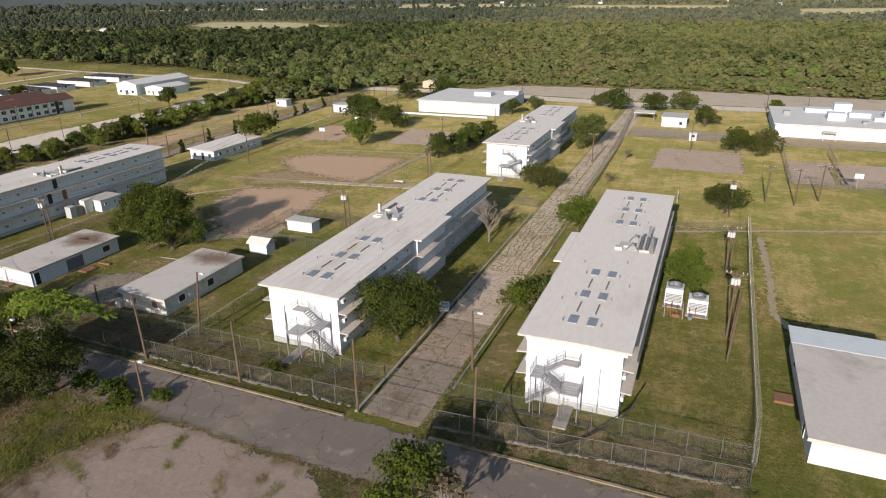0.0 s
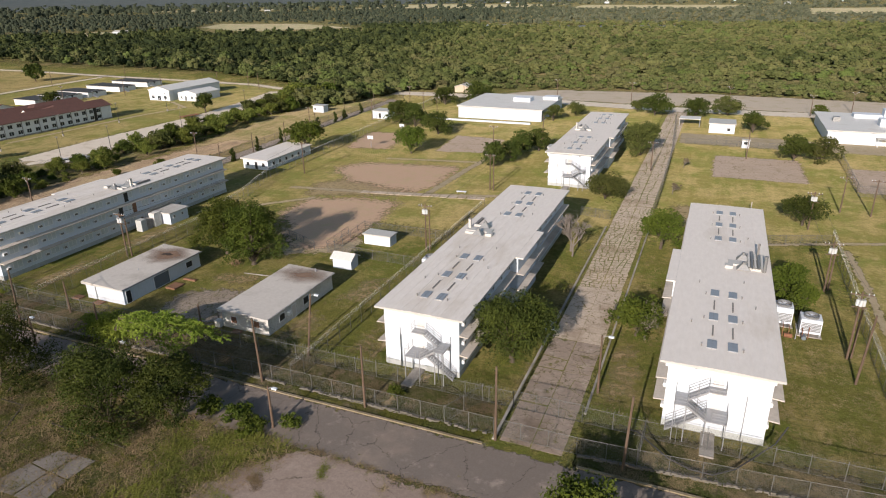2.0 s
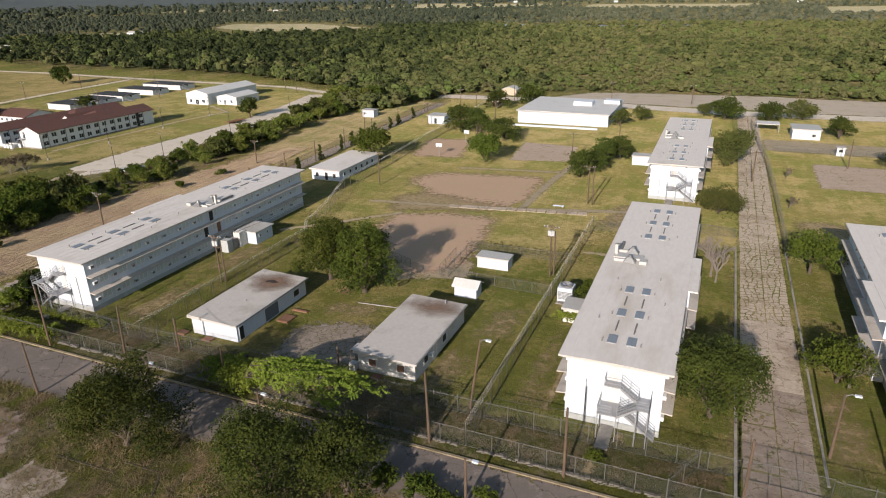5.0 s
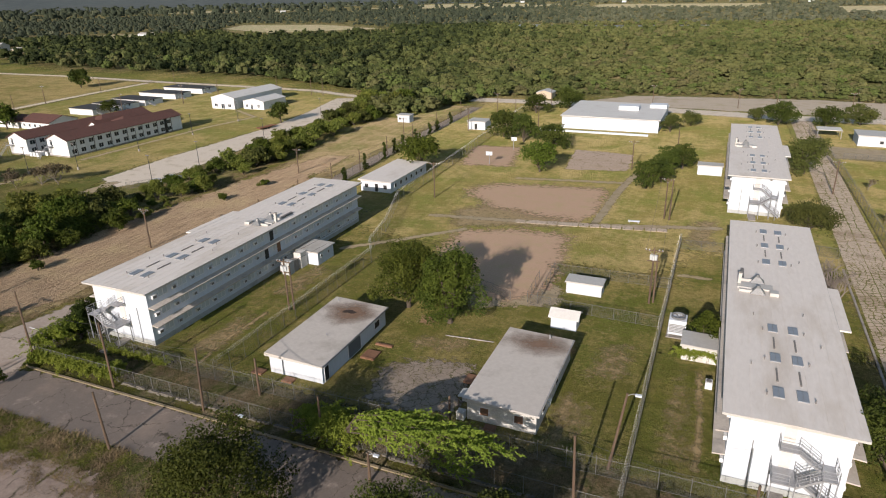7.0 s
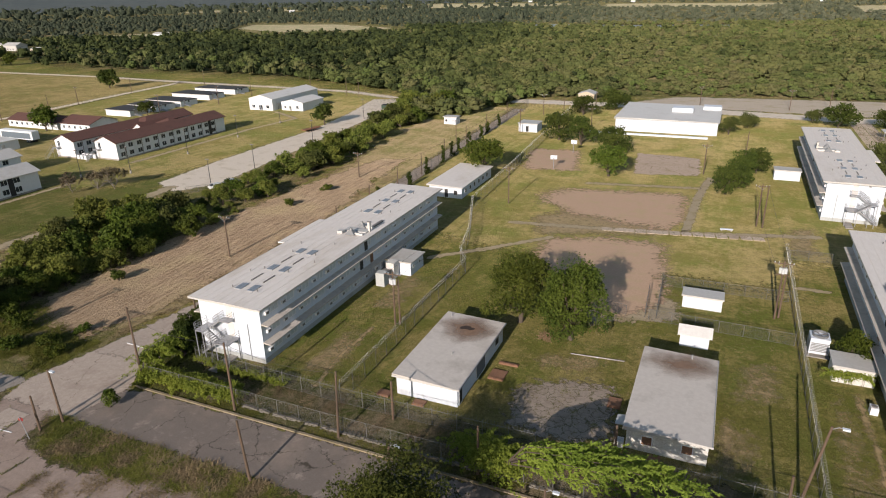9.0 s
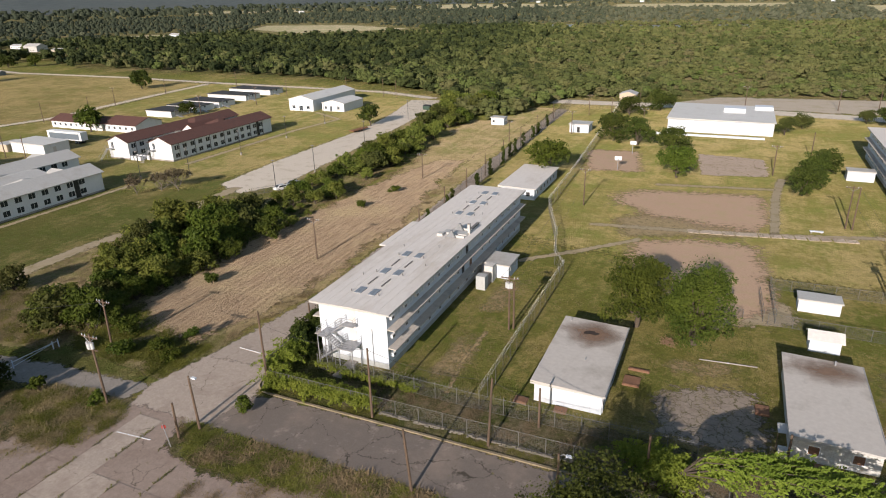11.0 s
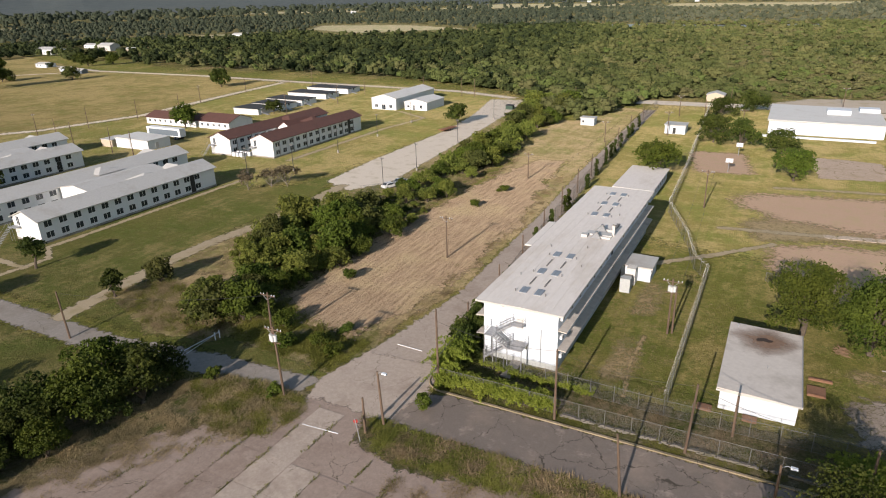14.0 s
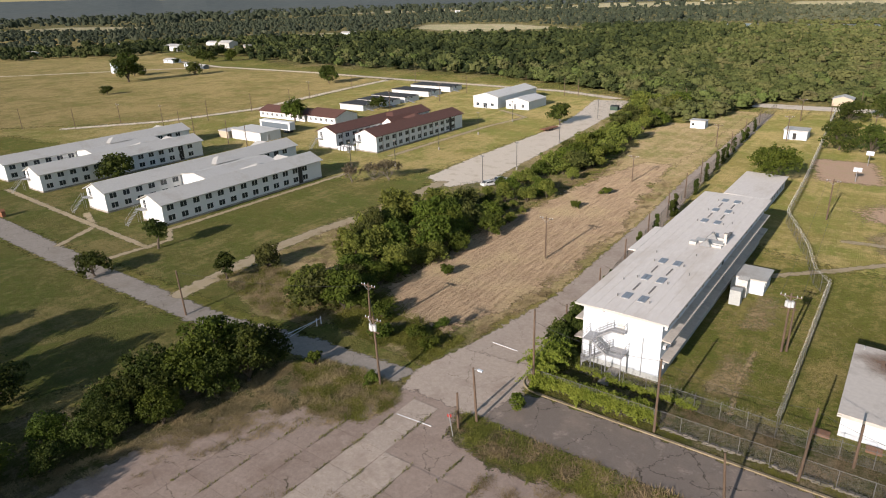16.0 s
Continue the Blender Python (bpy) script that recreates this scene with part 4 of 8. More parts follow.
# ---- three-storey blocks ----
WALL_H, HALF, EAVE = 8.35, 5.1, 8.5
ac_body = Geo().box(-0.36, -0.32, -0.24, 0.36, 0.0, 0.24)
AC_MESH = ac_body.mesh("ac_unit", SIDING)
AC_GRILLE = Geo().box(-0.28, -0.345, -0.18, 0.28, -0.318, 0.18).mesh("grille", DUCT)
WIN_FRAME = Geo().box(-0.85, -0.05, -0.6, 0.85, 0.0, -0.52).box(-0.85, -0.05, 0.52, 0.85, 0.0, 0.6).box(-0.85, -0.05, -0.52, -0.77, 0.0, 0.52).box(0.77, -0.05, -0.52, 0.85, 0.0, 0.52).box(-0.04, -0.05, -0.52, 0.04, 0.0, 0.52).mesh("window", SIDING)
WIN_PANE = Geo().box(-0.77, -0.02, -0.52, 0.77, -0.003, 0.52).mesh("pane", PANEL)


def stair(block, side):
    """A steel fire stair on the end wall: two switchback storeys. side: which way the flights run."""
    st = new("fire_stair")
    st.parent = block
    tagged(st, "galvanised steel switchback fire stair")

    def deck(name, x0, y0, x1, y1, z):
        a, c = sorted((x0 * side, x1 * side))
        part(name, Geo().box(a, y0, z - 0.12, c, y1, z), STEEL, st)

    def rail(points):
        for p, q in zip(points, points[1:]):
            for up in (0.35, 0.7, 1.05):
                part("handrail", Geo().tube((p[0] * side, p[1], p[2] + up), (q[0] * side, q[1], q[2] + up), 0.028, n=4), STEEL, st)
            n = max(1, int((Vector(q) - Vector(p)).length / 1.1))
            for i in range(n + 1):
                m = Vector(p).lerp(Vector(q), i / n)
                part("baluster", Geo().tube((m.x * side, m.y, m.z - 0.1), (m.x * side, m.y, m.z + 1.08), 0.028, n=4), STEEL, st)

    def flight(xa, za, xb, zb, y0, y1):
        for y in (y0, y1):
            part("stringer", Geo().slab([(xa * side, y - 0.03, za), (xb * side, y - 0.03, zb), (xb * side, y + 0.03, zb), (xa * side, y + 0.03, za)], 0.26), STEEL, st)
        n = int(abs(za - zb) / 0.185)
        for i in range(n):
            s = (i + 0.5) / n
            x, z = (xa + (xb - xa) * s) * side, za + (zb - za) * s
            part("tread", Geo().box(x - 0.14, y0, z - 0.03, x + 0.14, y1, z), STEEL, st)
        rail([(xa, y0, za), (xb, y0, zb)])
        rail([(xa, y1, za), (xb, y1, zb)])

    deck("top_landing", -0.8, -1.25, 0.85, -0.02, 6.0)
    rail([(-0.8, -0.05, 6.0), (-0.8, -1.22, 6.0), (0.85, -1.22, 6.0)])
    flight(0.85, 6.0, 2.75, 4.62, -1.2, -0.15)
    deck("mid_landing", 2.75, -2.5, 4.0, -0.1, 4.62)
    rail([(4.0, -0.1, 4.62), (4.0, -2.48, 4.62), (2.75, -2.48, 4.62)])
    flight(2.75, 4.62, 0.85, 3.25, -2.45, -1.4)
    deck("floor_landing", -1.2, -2.5, 0.85, -0.02, 3.25)
    rail([(-1.2, -0.05, 3.25), (-1.2, -2.48, 3.25), (0.3, -2.48, 3.25)])
    flight(0.85, 3.25, 4.7, 0.35, -1.2, -0.15)
    for x, y, z in ((-1.15, -2.45, 3.2), (0.8, -2.45, 3.2), (2.8, -2.45, 4.6), (3.95, -2.45, 4.6), (3.95, -0.2, 4.6), (2.8, -1.3, 4.6), (-1.15, -0.3, 3.2)):
        part("post", Geo().box(x * side - 0.05, y - 0.05, 0.0, x * side + 0.05, y + 0.05, z), STEEL, st)
    part("entry_slab", Geo().box(-1.0, -4.2, -0.1, 0.4, -0.02, 0.22), CONCRETE, st)


def block(name, x, y, length, bump_side, stair_side, label, gear):
    """A flat-roofed three-storey block with sun ledges along both long sides."""
    b = thing(name, x, y, label=label, category="building", group="three-storey blocks")
    L, e = length, 0.85
    b0, b1 = 20.5, 32.5
    part("plinth", Geo().box(-HALF - 0.03, -0.03, -0.3, HALF + 0.03, L + 0.03, 0.75), PLINTH, b)
    w = Geo()
    w.box(-HALF, 0, 0.75, HALF, L, WALL_H)
    part("wall", w, WHITE, b)
    part("stair_bay", Geo().box(*sorted((HALF * bump_side, (HALF + 1.15) * bump_side))[:1], b0 + 0.6, 0.0, sorted((HALF * bump_side, (HALF + 1.15) * bump_side))[1], b1 - 0.6, WALL_H), WHITE, b)
    # roof with a slight fall both ways and the step over the stair bay
    ridge = 0.07
    r = Geo()
    r.slab([(-HALF - e, -e, EAVE), (0, -e, EAVE + ridge), (0, L + e, EAVE + ridge), (-HALF - e, L + e, EAVE)], 0.22)
    r.slab([(0, -e, EAVE + ridge), (HALF + e, -e, EAVE), (HALF + e, L + e, EAVE), (0, L + e, EAVE + ridge)], 0.22)
    part("roof", r, ROOF, b)
    s = bump_side
    q = [(s * (HALF + e), b0, EAVE), (s * (HALF + e + 1.25), b0, EAVE - 0.03), (s * (HALF + e + 1.25), b1, EAVE - 0.03), (s * (HALF + e), b1, EAVE)]
    part("bay_roof", Geo().slab(q if s > 0 else q[::-1], 0.2), ROOF, b)
    seams = Geo()
    for k in range(-4, 5):
        xx = k * 1.28 + 0.3
        zz = EAVE + ridge * (1 - abs(xx) / (HALF + e))
        seams.slab([(xx - 0.03, -e, zz + 0.03), (xx + 0.03, -e, zz + 0.03), (xx + 0.03, L + e, zz + 0.03), (xx - 0.03, L + e, zz + 0.03)], 0.04)
    part("roof_seams", seams, ROOF, b)
    fasc = Geo()
    for xx in (-HALF - e - 0.03, HALF + e):
        fasc.box(xx, -e, EAVE - 0.24, xx + 0.03, L + e, EAVE + 0.03)
    fasc.box(-HALF - e, -e - 0.03, EAVE - 0.24, HALF + e, -e, EAVE + 0.02)
    part("gutter", fasc, METAL_ROOF, b)
    # ledges with brackets
    for sx in (-1, 1):
        for z in (3.15, 5.85):
            runs = [(0.0, L)] if sx != bump_side else [(0.0, b0 + 0.6), (b1 - 0.6, L)]
            for y0, y1 in runs:
                led = Geo()
                q = [(sx * HALF, y0, z + 0.1), (sx * (HALF + 1.15), y0, z), (sx * (HALF + 1.15), y1, z), (sx * HALF, y1, z + 0.1)]
                led.slab(q if sx > 0 else q[::-1], 0.14)
                part("ledge", led, LEDGE, b)
            if sx == bump_side:
                q = [(sx * (HALF + 1.15), b0, z + 0.1), (sx * (HALF + 2.3), b0, z), (sx * (HALF + 2.3), b1, z), (sx * (HALF + 1.15), b1, z + 0.1)]
                part("ledge", Geo().slab(q if sx > 0 else q[::-1], 0.14), LEDGE, b)
        n = int((L - 2) / 3.62)
        for k in range(n):
            yy = 1.2 + k * 3.62
            if b0 - 1 < yy < b1 + 1 and sx == bump_side:
                continue
            for fl, z in enumerate((1.8, 4.5, 7.15)):
                mid_door = 24 < yy < 31 and fl > 0
                turn = 90 if sx > 0 else -90
                if not mid_door:
                    a = piece("ac_unit", AC_MESH, b, sx * (HALF + 0.002), yy, z, turn)
                    piece("grille", AC_GRILLE, a, 0, 0, 0)
                if yy + 1.6 < L - 0.8:
                    wn_ = piece("window", WIN_FRAME, b, sx * (HALF + 0.004), yy + 1.7, z + 0.15, turn)
                    piece("pane", WIN_PANE, wn_, 0, 0, 0)
        for yy, z in ((25.2, 3.35), (28.6, 3.35), (27.0, 6.1)):
            if sx != bump_side:
                part("balcony_door", Geo().box(*sorted((sx * (HALF + 0.01), sx * (HALF + 0.06)))[:1], yy, z, sorted((sx * (HALF + 0.01), sx * (HALF + 0.06)))[1], yy + 0.95, z + 2.05), BOARD if yy > 28 else DARK, b)
    # end doors, vents
    for z in (3.3, 6.05):
        part("end_door", Geo().box(-0.5, -0.05, z, 0.5, -0.004, z + 2.05), DOOR, b)
    part("wall_vent", Geo().box(2.4 * stair_side - 0.2, -0.06, 7.75, 2.4 * stair_side + 0.2, -0.004, 7.98), DUCT, b)
    part("downpipe", Geo().tube((-2.9 * stair_side, -0.08, 0.2), (-2.9 * stair_side, -0.08, 5.6), 0.05), STEEL, b)
    stair(b, stair_side)
    # skylights in pairs, small vents between them
    for k, yy in enumerate((4.2, 11.1, 18.0, 39.0, 45.8, 52.3)):
        yy = yy * L / 56.3
        for xx in (-1.05, 1.05):
            zt = EAVE + ridge * (1 - abs(xx) / (HALF + e))
            c = part("skylight", Geo().box(xx - 0.51, yy - 0.91, zt - 0.1, xx + 0.51, yy + 0.91, zt + 0.1), STEEL, b)
            part("pane", Geo().slab([(xx - 0.49, yy - 0.89, zt + 0.13), (xx + 0.49, yy - 0.89, zt + 0.13), (xx + 0.49, yy + 0.89, zt + 0.15), (xx - 0.49, yy + 0.89, zt + 0.15)], 0.06), SKYLIGHT, c)
            part("glazing_bar", Geo().box(xx - 0.02, yy - 0.87, zt + 0.1, xx + 0.02, yy + 0.87, zt + 0.165), PIPE, c)
            part("vent_pipe", Geo().tube((xx * 2.0, yy - 0.6, zt - 0.1), (xx * 2.0, yy - 0.6, zt + 0.35), 0.07), DUCT, b)
            if k not in (2, 5):
                part("roof_rib", Geo().box(xx - 0.08, yy + 2.0, zt - 0.05, xx + 0.08, yy + 4.6, zt + 0.14), DUCT, b)
    for xx, yy in ((-3.4, 9.0), (3.6, 15.0), (3.2, 40.0), (-3.0, 21.0), (2.4, 22.5)):
        part("vent_pipe", Geo().tube((xx, yy, EAVE), (xx, yy, EAVE + 0.4), 0.06), DUCT, b)
    # roof plant over the middle
    s = -bump_side
    for yy in (27.6, 31.2):
        v = Geo()
        q = [(s * 2.4 - 0.9, yy - 0.7), (s * 2.4 + 0.9, yy - 0.7), (s * 2.4 + 0.9, yy + 0.7), (s * 2.4 - 0.9, yy + 0.7)]
        k = len(v.v)
        v.v += [(a, c, EAVE + 0.12) for a, c in q] + [(s * 2.4 - 0.25, yy - 0.2, EAVE + 0.85), (s * 2.4 + 0.25, yy - 0.2, EAVE + 0.85), (s * 2.4 + 0.25, yy + 0.2, EAVE + 0.85), (s * 2.4 - 0.25, yy + 0.2, EAVE + 0.85)]
        v.f += [(0, 1, 5, 4), (1, 2, 6, 5), (2, 3, 7, 6), (3, 0, 4, 7), (4, 5, 6, 7)]
        h = part("exhaust_hood", v, PIPE, b)
        part("cap", Geo().tube((s * 2.4, yy, EAVE + 0.8), (s * 2.4, yy, EAVE + 1.15), 0.28, 0.2, 8), PIPE, h)
        part("duct", Geo().box(*sorted((s * 2.9, s * 4.6))[:1], yy - 0.15, EAVE + 0.05, sorted((s * 2.9, s * 4.6))[1], yy + 0.15, EAVE + 0.4), METAL_ROOF, b)
    part("roof_pad", Geo().box(s * 2.6 - 2.2, 28.6, EAVE, s * 2.6 + 2.0, 30.2, EAVE + 0.28), METAL_ROOF, b)
    if gear == "stack":
        st = part("chimney", Geo().box(s * 4.6 - 0.2, 29.6, EAVE - 0.1, s * 4.6 + 0.2, 30.05, EAVE + 1.7), METAL_ROOF, b, "pale square chimney")
        part("cap", Geo().box(s * 4.6 - 0.26, 29.54, EAVE + 1.7, s * 4.6 + 0.26, 30.11, EAVE + 1.8), CONCRETE, st)
        part("duct", Geo().slab([(s * 4.2 - 0.2, 31.2, EAVE + 0.35), (s * 4.2 + 0.2, 31.2, EAVE + 0.35), (s * 4.2 + 0.2, 35.0, EAVE + 0.35), (s * 4.2 - 0.2, 35.0, EAVE + 0.35)], 0.4), DUCT, b)
    else:
        for k in range(5):
            part("roof_pipe", Geo().line([(s * (3.0 + k * 0.42), 27.2, EAVE + 0.5), (s * (3.0 + k * 0.42), 31.5 + (k % 2), EAVE + 0.9)], 0.16, 8), PIPE if k % 2 else METAL_ROOF, b)
        part("chimney", Geo().tube((s * 5.0, 27.4, EAVE - 0.1), (s * 5.0, 27.4, EAVE + 2.4), 0.22, n=8), PIPE, b)
        part("chimney", Geo().tube((s * 4.2, 31.6, EAVE - 0.1), (s * 4.2, 31.6, EAVE + 2.6), 0.15, n=8), DUCT, b)
    part("roof_hatch", Geo().box(-bump_side * 0.5 - 0.5, 27.0, EAVE + 0.1, -bump_side * 0.5 + 0.5, 28.0, EAVE + 0.55), METAL_ROOF, b)
    return b


white_label = "white three-storey grey-roofed block with fire stair"
block("barrack_block", -42.95, 59.8, 56.3, 1, 1, white_label + " beside a concrete drive", "stack")
block("barrack_block", -8.65, 59.4, 56.3, -1, -1, white_label + " beside a large mown field", "pipes")
block("barrack_block", -126.7, 59.4, 56.6, -1, -1, white_label + " beside the perimeter road", "stack")
block("barrack_block", -43.7, 148.2, 58.0, 1, 1, white_label + " beyond the yard", "stack")


# ---- low buildings ----
def low_building(name, x0, y0, x1, y1, height, roof_mat, wall_mat, label, over=0.4, fall=0.25, openings=(), category="building", group=""):
    """A one-storey building under a nearly flat roof. openings: (wall, along, sill, width, height, name, material)."""
    b = thing(name, x0, y0, label=label, category=category, group=group)
    w, d = x1 - x0, y1 - y0
    part("wall", Geo().box(0, 0, -0.2, w, d, height - 0.05), wall_mat, b)
    part("roof", Geo().slab([(-over, -over, height + fall), (w + over, -over, height), (w + over, d + over, height), (-over, d + over, height + fall)], 0.16), roof_mat, b)
    part("fascia", Geo().box(-over - 0.02, -over - 0.03, height - 0.2, w + over + 0.02, -over, height + 0.04), METAL_ROOF, b)
    for wall, s, sill, ow, oh, oname, omat in openings:
        g, fr = Geo(), Geo()
        t = 0.09
        if wall == "s":
            g.box(s, -0.03, sill, s + ow, -0.004, sill + oh)
            for a, c, e, f in ((s - t, sill - t, s + ow + t, sill), (s - t, sill + oh, s + ow + t, sill + oh + t), (s - t, sill, s, sill + oh), (s + ow, sill, s + ow + t, sill + oh)):
                fr.box(a, -0.07, c, e, -0.003, f)
        else:
            xx0, xx1 = (w + 0.004, w + 0.03) if wall == "e" else (-0.03, -0.004)
            fx0, fx1 = (w + 0.003, w + 0.07) if wall == "e" else (-0.07, -0.003)
            g.box(xx0, s, sill, xx1, s + ow, sill + oh)
            for a, c, e, f in ((s - t, sill - t, s + ow + t, sill), (s - t, sill + oh, s + ow + t, sill + oh + t), (s - t, sill, s, sill + oh), (s + ow, sill, s + ow + t, sill + oh)):
                fr.box(fx0, a, c, fx1, e, f)
        o = part(oname, g, omat, b)
        part(oname + "_frame", fr, SIDING, o)
    return b


h1 = low_building("hut", -102.2, 59.9, -94.2, 76.6, 2.75, OLD_ROOF, WHITE, "long low white hut with a scorched hole in its roof", openings=[
    ("e", 0.5, 0.1, 0.9, 2.0, "door", DARK), ("e", 6.2, 0.1, 3.2, 2.1, "shutter", BLUE_GREY), ("e", 13.4, 0.9, 1.4, 1.0, "window", DARK)])
def ring(cx, cy, rx, ry, lumps=3):
    return [(cx + rx * math.cos(a) * (1 + 0.25 * math.sin(lumps * a)), cy + ry * math.sin(a) * (1 + 0.2 * math.cos((lumps + 1) * a))) for a in [i * math.pi / 10 for i in range(20)]]


def roof_patch(name, parent, outline, level, material, fray, label):
    return part(name, sheet_mesh(name, outline, level, material, fray, 0.3, len(outline) + outline[0][0]), None, parent, label)


hut_roof = lambda x, y: 2.75 + 0.25 * (8.4 - x) / 8.8
roof_patch("scorch", h1, ring(4.3, 13.3, 2.6, 2.0), lambda x, y: hut_roof(x, y) + 0.012, SCORCH, 2.2, "brown scorched patch")
roof_patch("roof_hole", h1, ring(4.0, 13.6, 0.75, 0.5, 4), lambda x, y: hut_roof(x, y) + 0.024, CHAR, 0.25, "charred hole")
part("vent_pipe", Geo().tube((0.6, 16.0, 2.7), (0.6, 16.0, 3.4), 0.08), STEEL, h1)
part("vent_pipe", Geo().tube((4.6, 6.5, 2.7), (4.6, 6.5, 3.2), 0.06), STEEL, h1)
part("roof_edge", Geo().box(8.3, -0.4, 2.6, 8.42, 17.1, 2.8), STEEL, h1)
h2 = low_building("hut", -74.9, 60.0, -66.8, 76.8, 2.75, OLD_ROOF, OLD_WHITE, "long low hut with peeling white paint and boarded windows", openings=[
    ("s", 1.6, 0.95, 1.0, 1.0, "boarded_window", BOARD), ("s", 5.6, 0.95, 1.0, 1.0, "boarded_window", BOARD), ("e", 2.6, 1.0, 1.2, 1.0, "window", DARK), ("e", 8.6, 0.9, 1.3, 1.1, "window", DARK),
    ("e", 5.6, 0.1, 0.95, 2.0, "door", DOOR)])
roof_patch("scorch", h2, ring(4.4, 14.4, 2.6, 1.2), lambda x, y: hut_roof(x, y) + 0.012, SCORCH, 2.4, "brown stained patch")
part("vent_pipe", Geo().tube((5.4, 16.3, 2.7), (5.4, 16.3, 3.4), 0.12), STEEL, h2)
part("roof_edge", Geo().box(8.35, -0.4, 2.6, 8.45, 17.1, 2.8), STEEL, h2)
for k in range(12):
    part("roof_seam", Geo().slab([(-0.4, 1.2 + k * 1.3, 3.002), (8.5, 1.2 + k * 1.3, 2.749), (8.5, 1.24 + k * 1.3, 2.749), (-0.4, 1.24 + k * 1.3, 3.002)], 0.04), OLD_ROOF, h2)
part("wall_ac", Geo().box(8.1, 4.3, 1.2, 8.55, 5.0, 1.7), SIDING, h2)
lean = part("porch_roof", Geo().slab([(-1.3, 0.4, 2.45), (-0.05, 0.4, 2.6), (-0.05, 2.2, 2.6), (-1.3, 2.2, 2.45)], 0.06), METAL_ROOF, h2, "corrugated porch roof")
part("porch_post", Geo().tube((-1.25, 0.5, 0), (-1.25, 0.5, 2.4), 0.05), WOOD, h2)
part("rubbish_box", Geo().box(-1.1, -0.6, 0, -0.2, 0.3, 1.0), OLD_WHITE, h2)
shed_long = low_building("storage_shed", -72.0, 96.7, -66.4, 99.4, 2.1, METAL_ROOF, WHITE, "small white flat-roofed storage shed", 0.2, 0.05)


def gabled(name, x0, y0, x1, y1, eave, ridge, roof_mat, wall_mat, label, over=0.4, turn=False, category="building", group="", windows=(), win_mat=GLASS):
    """A building under a ridge roof. turn: the ridge runs along x. windows: (wall, along, sill, width, height)."""
    w, d = x1 - x0, y1 - y0
    b = thing(name, x0, y0, label=label, category=category, group=group)
    part("wall", Geo().box(0, 0, -0.2, w, d, eave), wall_mat, b)
    r, t = Geo(), Geo()
    if not turn:
        t.gable(0, 0.0, w, d, eave - 0.01, ridge - 0.06)
        fall = (ridge - eave) / (w / 2) * over
        for sx in (-1, 1):
            xe = -over if sx < 0 else w + over
            q = [(xe, -over, eave - fall), (w / 2, -over, ridge), (w / 2, d + over, ridge), (xe, d + over, eave - fall)]
            r.slab(q if sx < 0 else q[::-1], 0.14)
    else:
        k = len(t.v)
        t.v += [(0, 0, eave - 0.01), (0, d, eave - 0.01), (0, d / 2, ridge - 0.06), (w, 0, eave - 0.01), (w, d, eave - 0.01), (w, d / 2, ridge - 0.06)]
        t.f += [(0, 2, 1), (3, 4, 5), (0, 3, 5, 2), (1, 2, 5, 4), (0, 1, 4, 3)]
        fall = (ridge - eave) / (d / 2) * over
        for sy in (-1, 1):
            ye = -over if sy < 0 else d + over
            q = [(-over, ye, eave - fall), (w + over, ye, eave - fall), (w + over, d / 2, ridge), (-over, d / 2, ridge)]
            r.slab(q if sy < 0 else q[::-1], 0.14)
    part("gable", t, wall_mat, b)
    part("roof", r, roof_mat, b)
    for wall, s, sill, ow, oh in windows:
        g, fr = Geo(), Geo()
        if wall in "sn":
            yy = (-0.02, -0.004) if wall == "s" else (d + 0.004, d + 0.02)
            fy = (-0.05, -0.003) if wall == "s" else (d + 0.003, d + 0.05)
            g.box(s, yy[0], sill, s + ow, yy[1], sill + oh)
            fr.box(s - 0.07, fy[0], sill - 0.1, s + ow + 0.07, fy[1], sill).box(s + ow / 2 - 0.03, fy[0], sill, s + ow / 2 + 0.03, fy[1], sill + oh)
        else:
            xx = (w + 0.004, w + 0.02) if wall == "e" else (-0.02, -0.004)
            fx = (w + 0.003, w + 0.05) if wall == "e" else (-0.05, -0.003)
            g.box(xx[0], s, sill, xx[1], s + ow, sill + oh)
            fr.box(fx[0], s - 0.07, sill - 0.1, fx[1], s + ow + 0.07, sill).box(fx[0], s + ow / 2 - 0.03, sill, fx[1], s + ow / 2 + 0.03, sill + oh)
        wd = part("window", g, win_mat, b)
        part("window_frame", fr, SIDING, wd)
    return b


gabled("garden_shed", -71.4, 84.4, -67.7, 86.8, 2.1, 2.75, WHITE_ROOF, WHITE, "small white gabled shed", 0.35, True)
low_building("plant_house", -121.0, 92.1, -116.1, 97.2, 2.6, METAL_ROOF, WHITE, "small white pump house beside a block", 0.3, 0.08, [("e", 0.9, 1.3, 0.5, 0.5, "wall_ac", DUCT), ("e", 3.2, 1.3, 0.5, 0.5, "wall_ac", DUCT)])
low_building("plant_house", -53.4, 82.1, -48.9, 85.6, 2.3, METAL_ROOF, OLD_WHITE, "small pale pump house with creepers", 0.25, 0.1)
annex_wins = [("s", 1.2, 0.9, 0.9, 1.0, "window", DARK), ("s", 4.0, 0.1, 0.9, 2.0, "door", DARK), ("s", 6.4, 0.9, 0.9, 1.0, "window", DARK)] + [("e", 2.0 + k * 3.0, 1.0, 1.0, 0.9, "window", DARK) for k in range(6)]
low_building("annex", -133.0, 136.8, -124.6, 157.6, 2.9, ROOF, WHITE, "long low white annex behind a block", 0.5, 0.15, annex_wins)
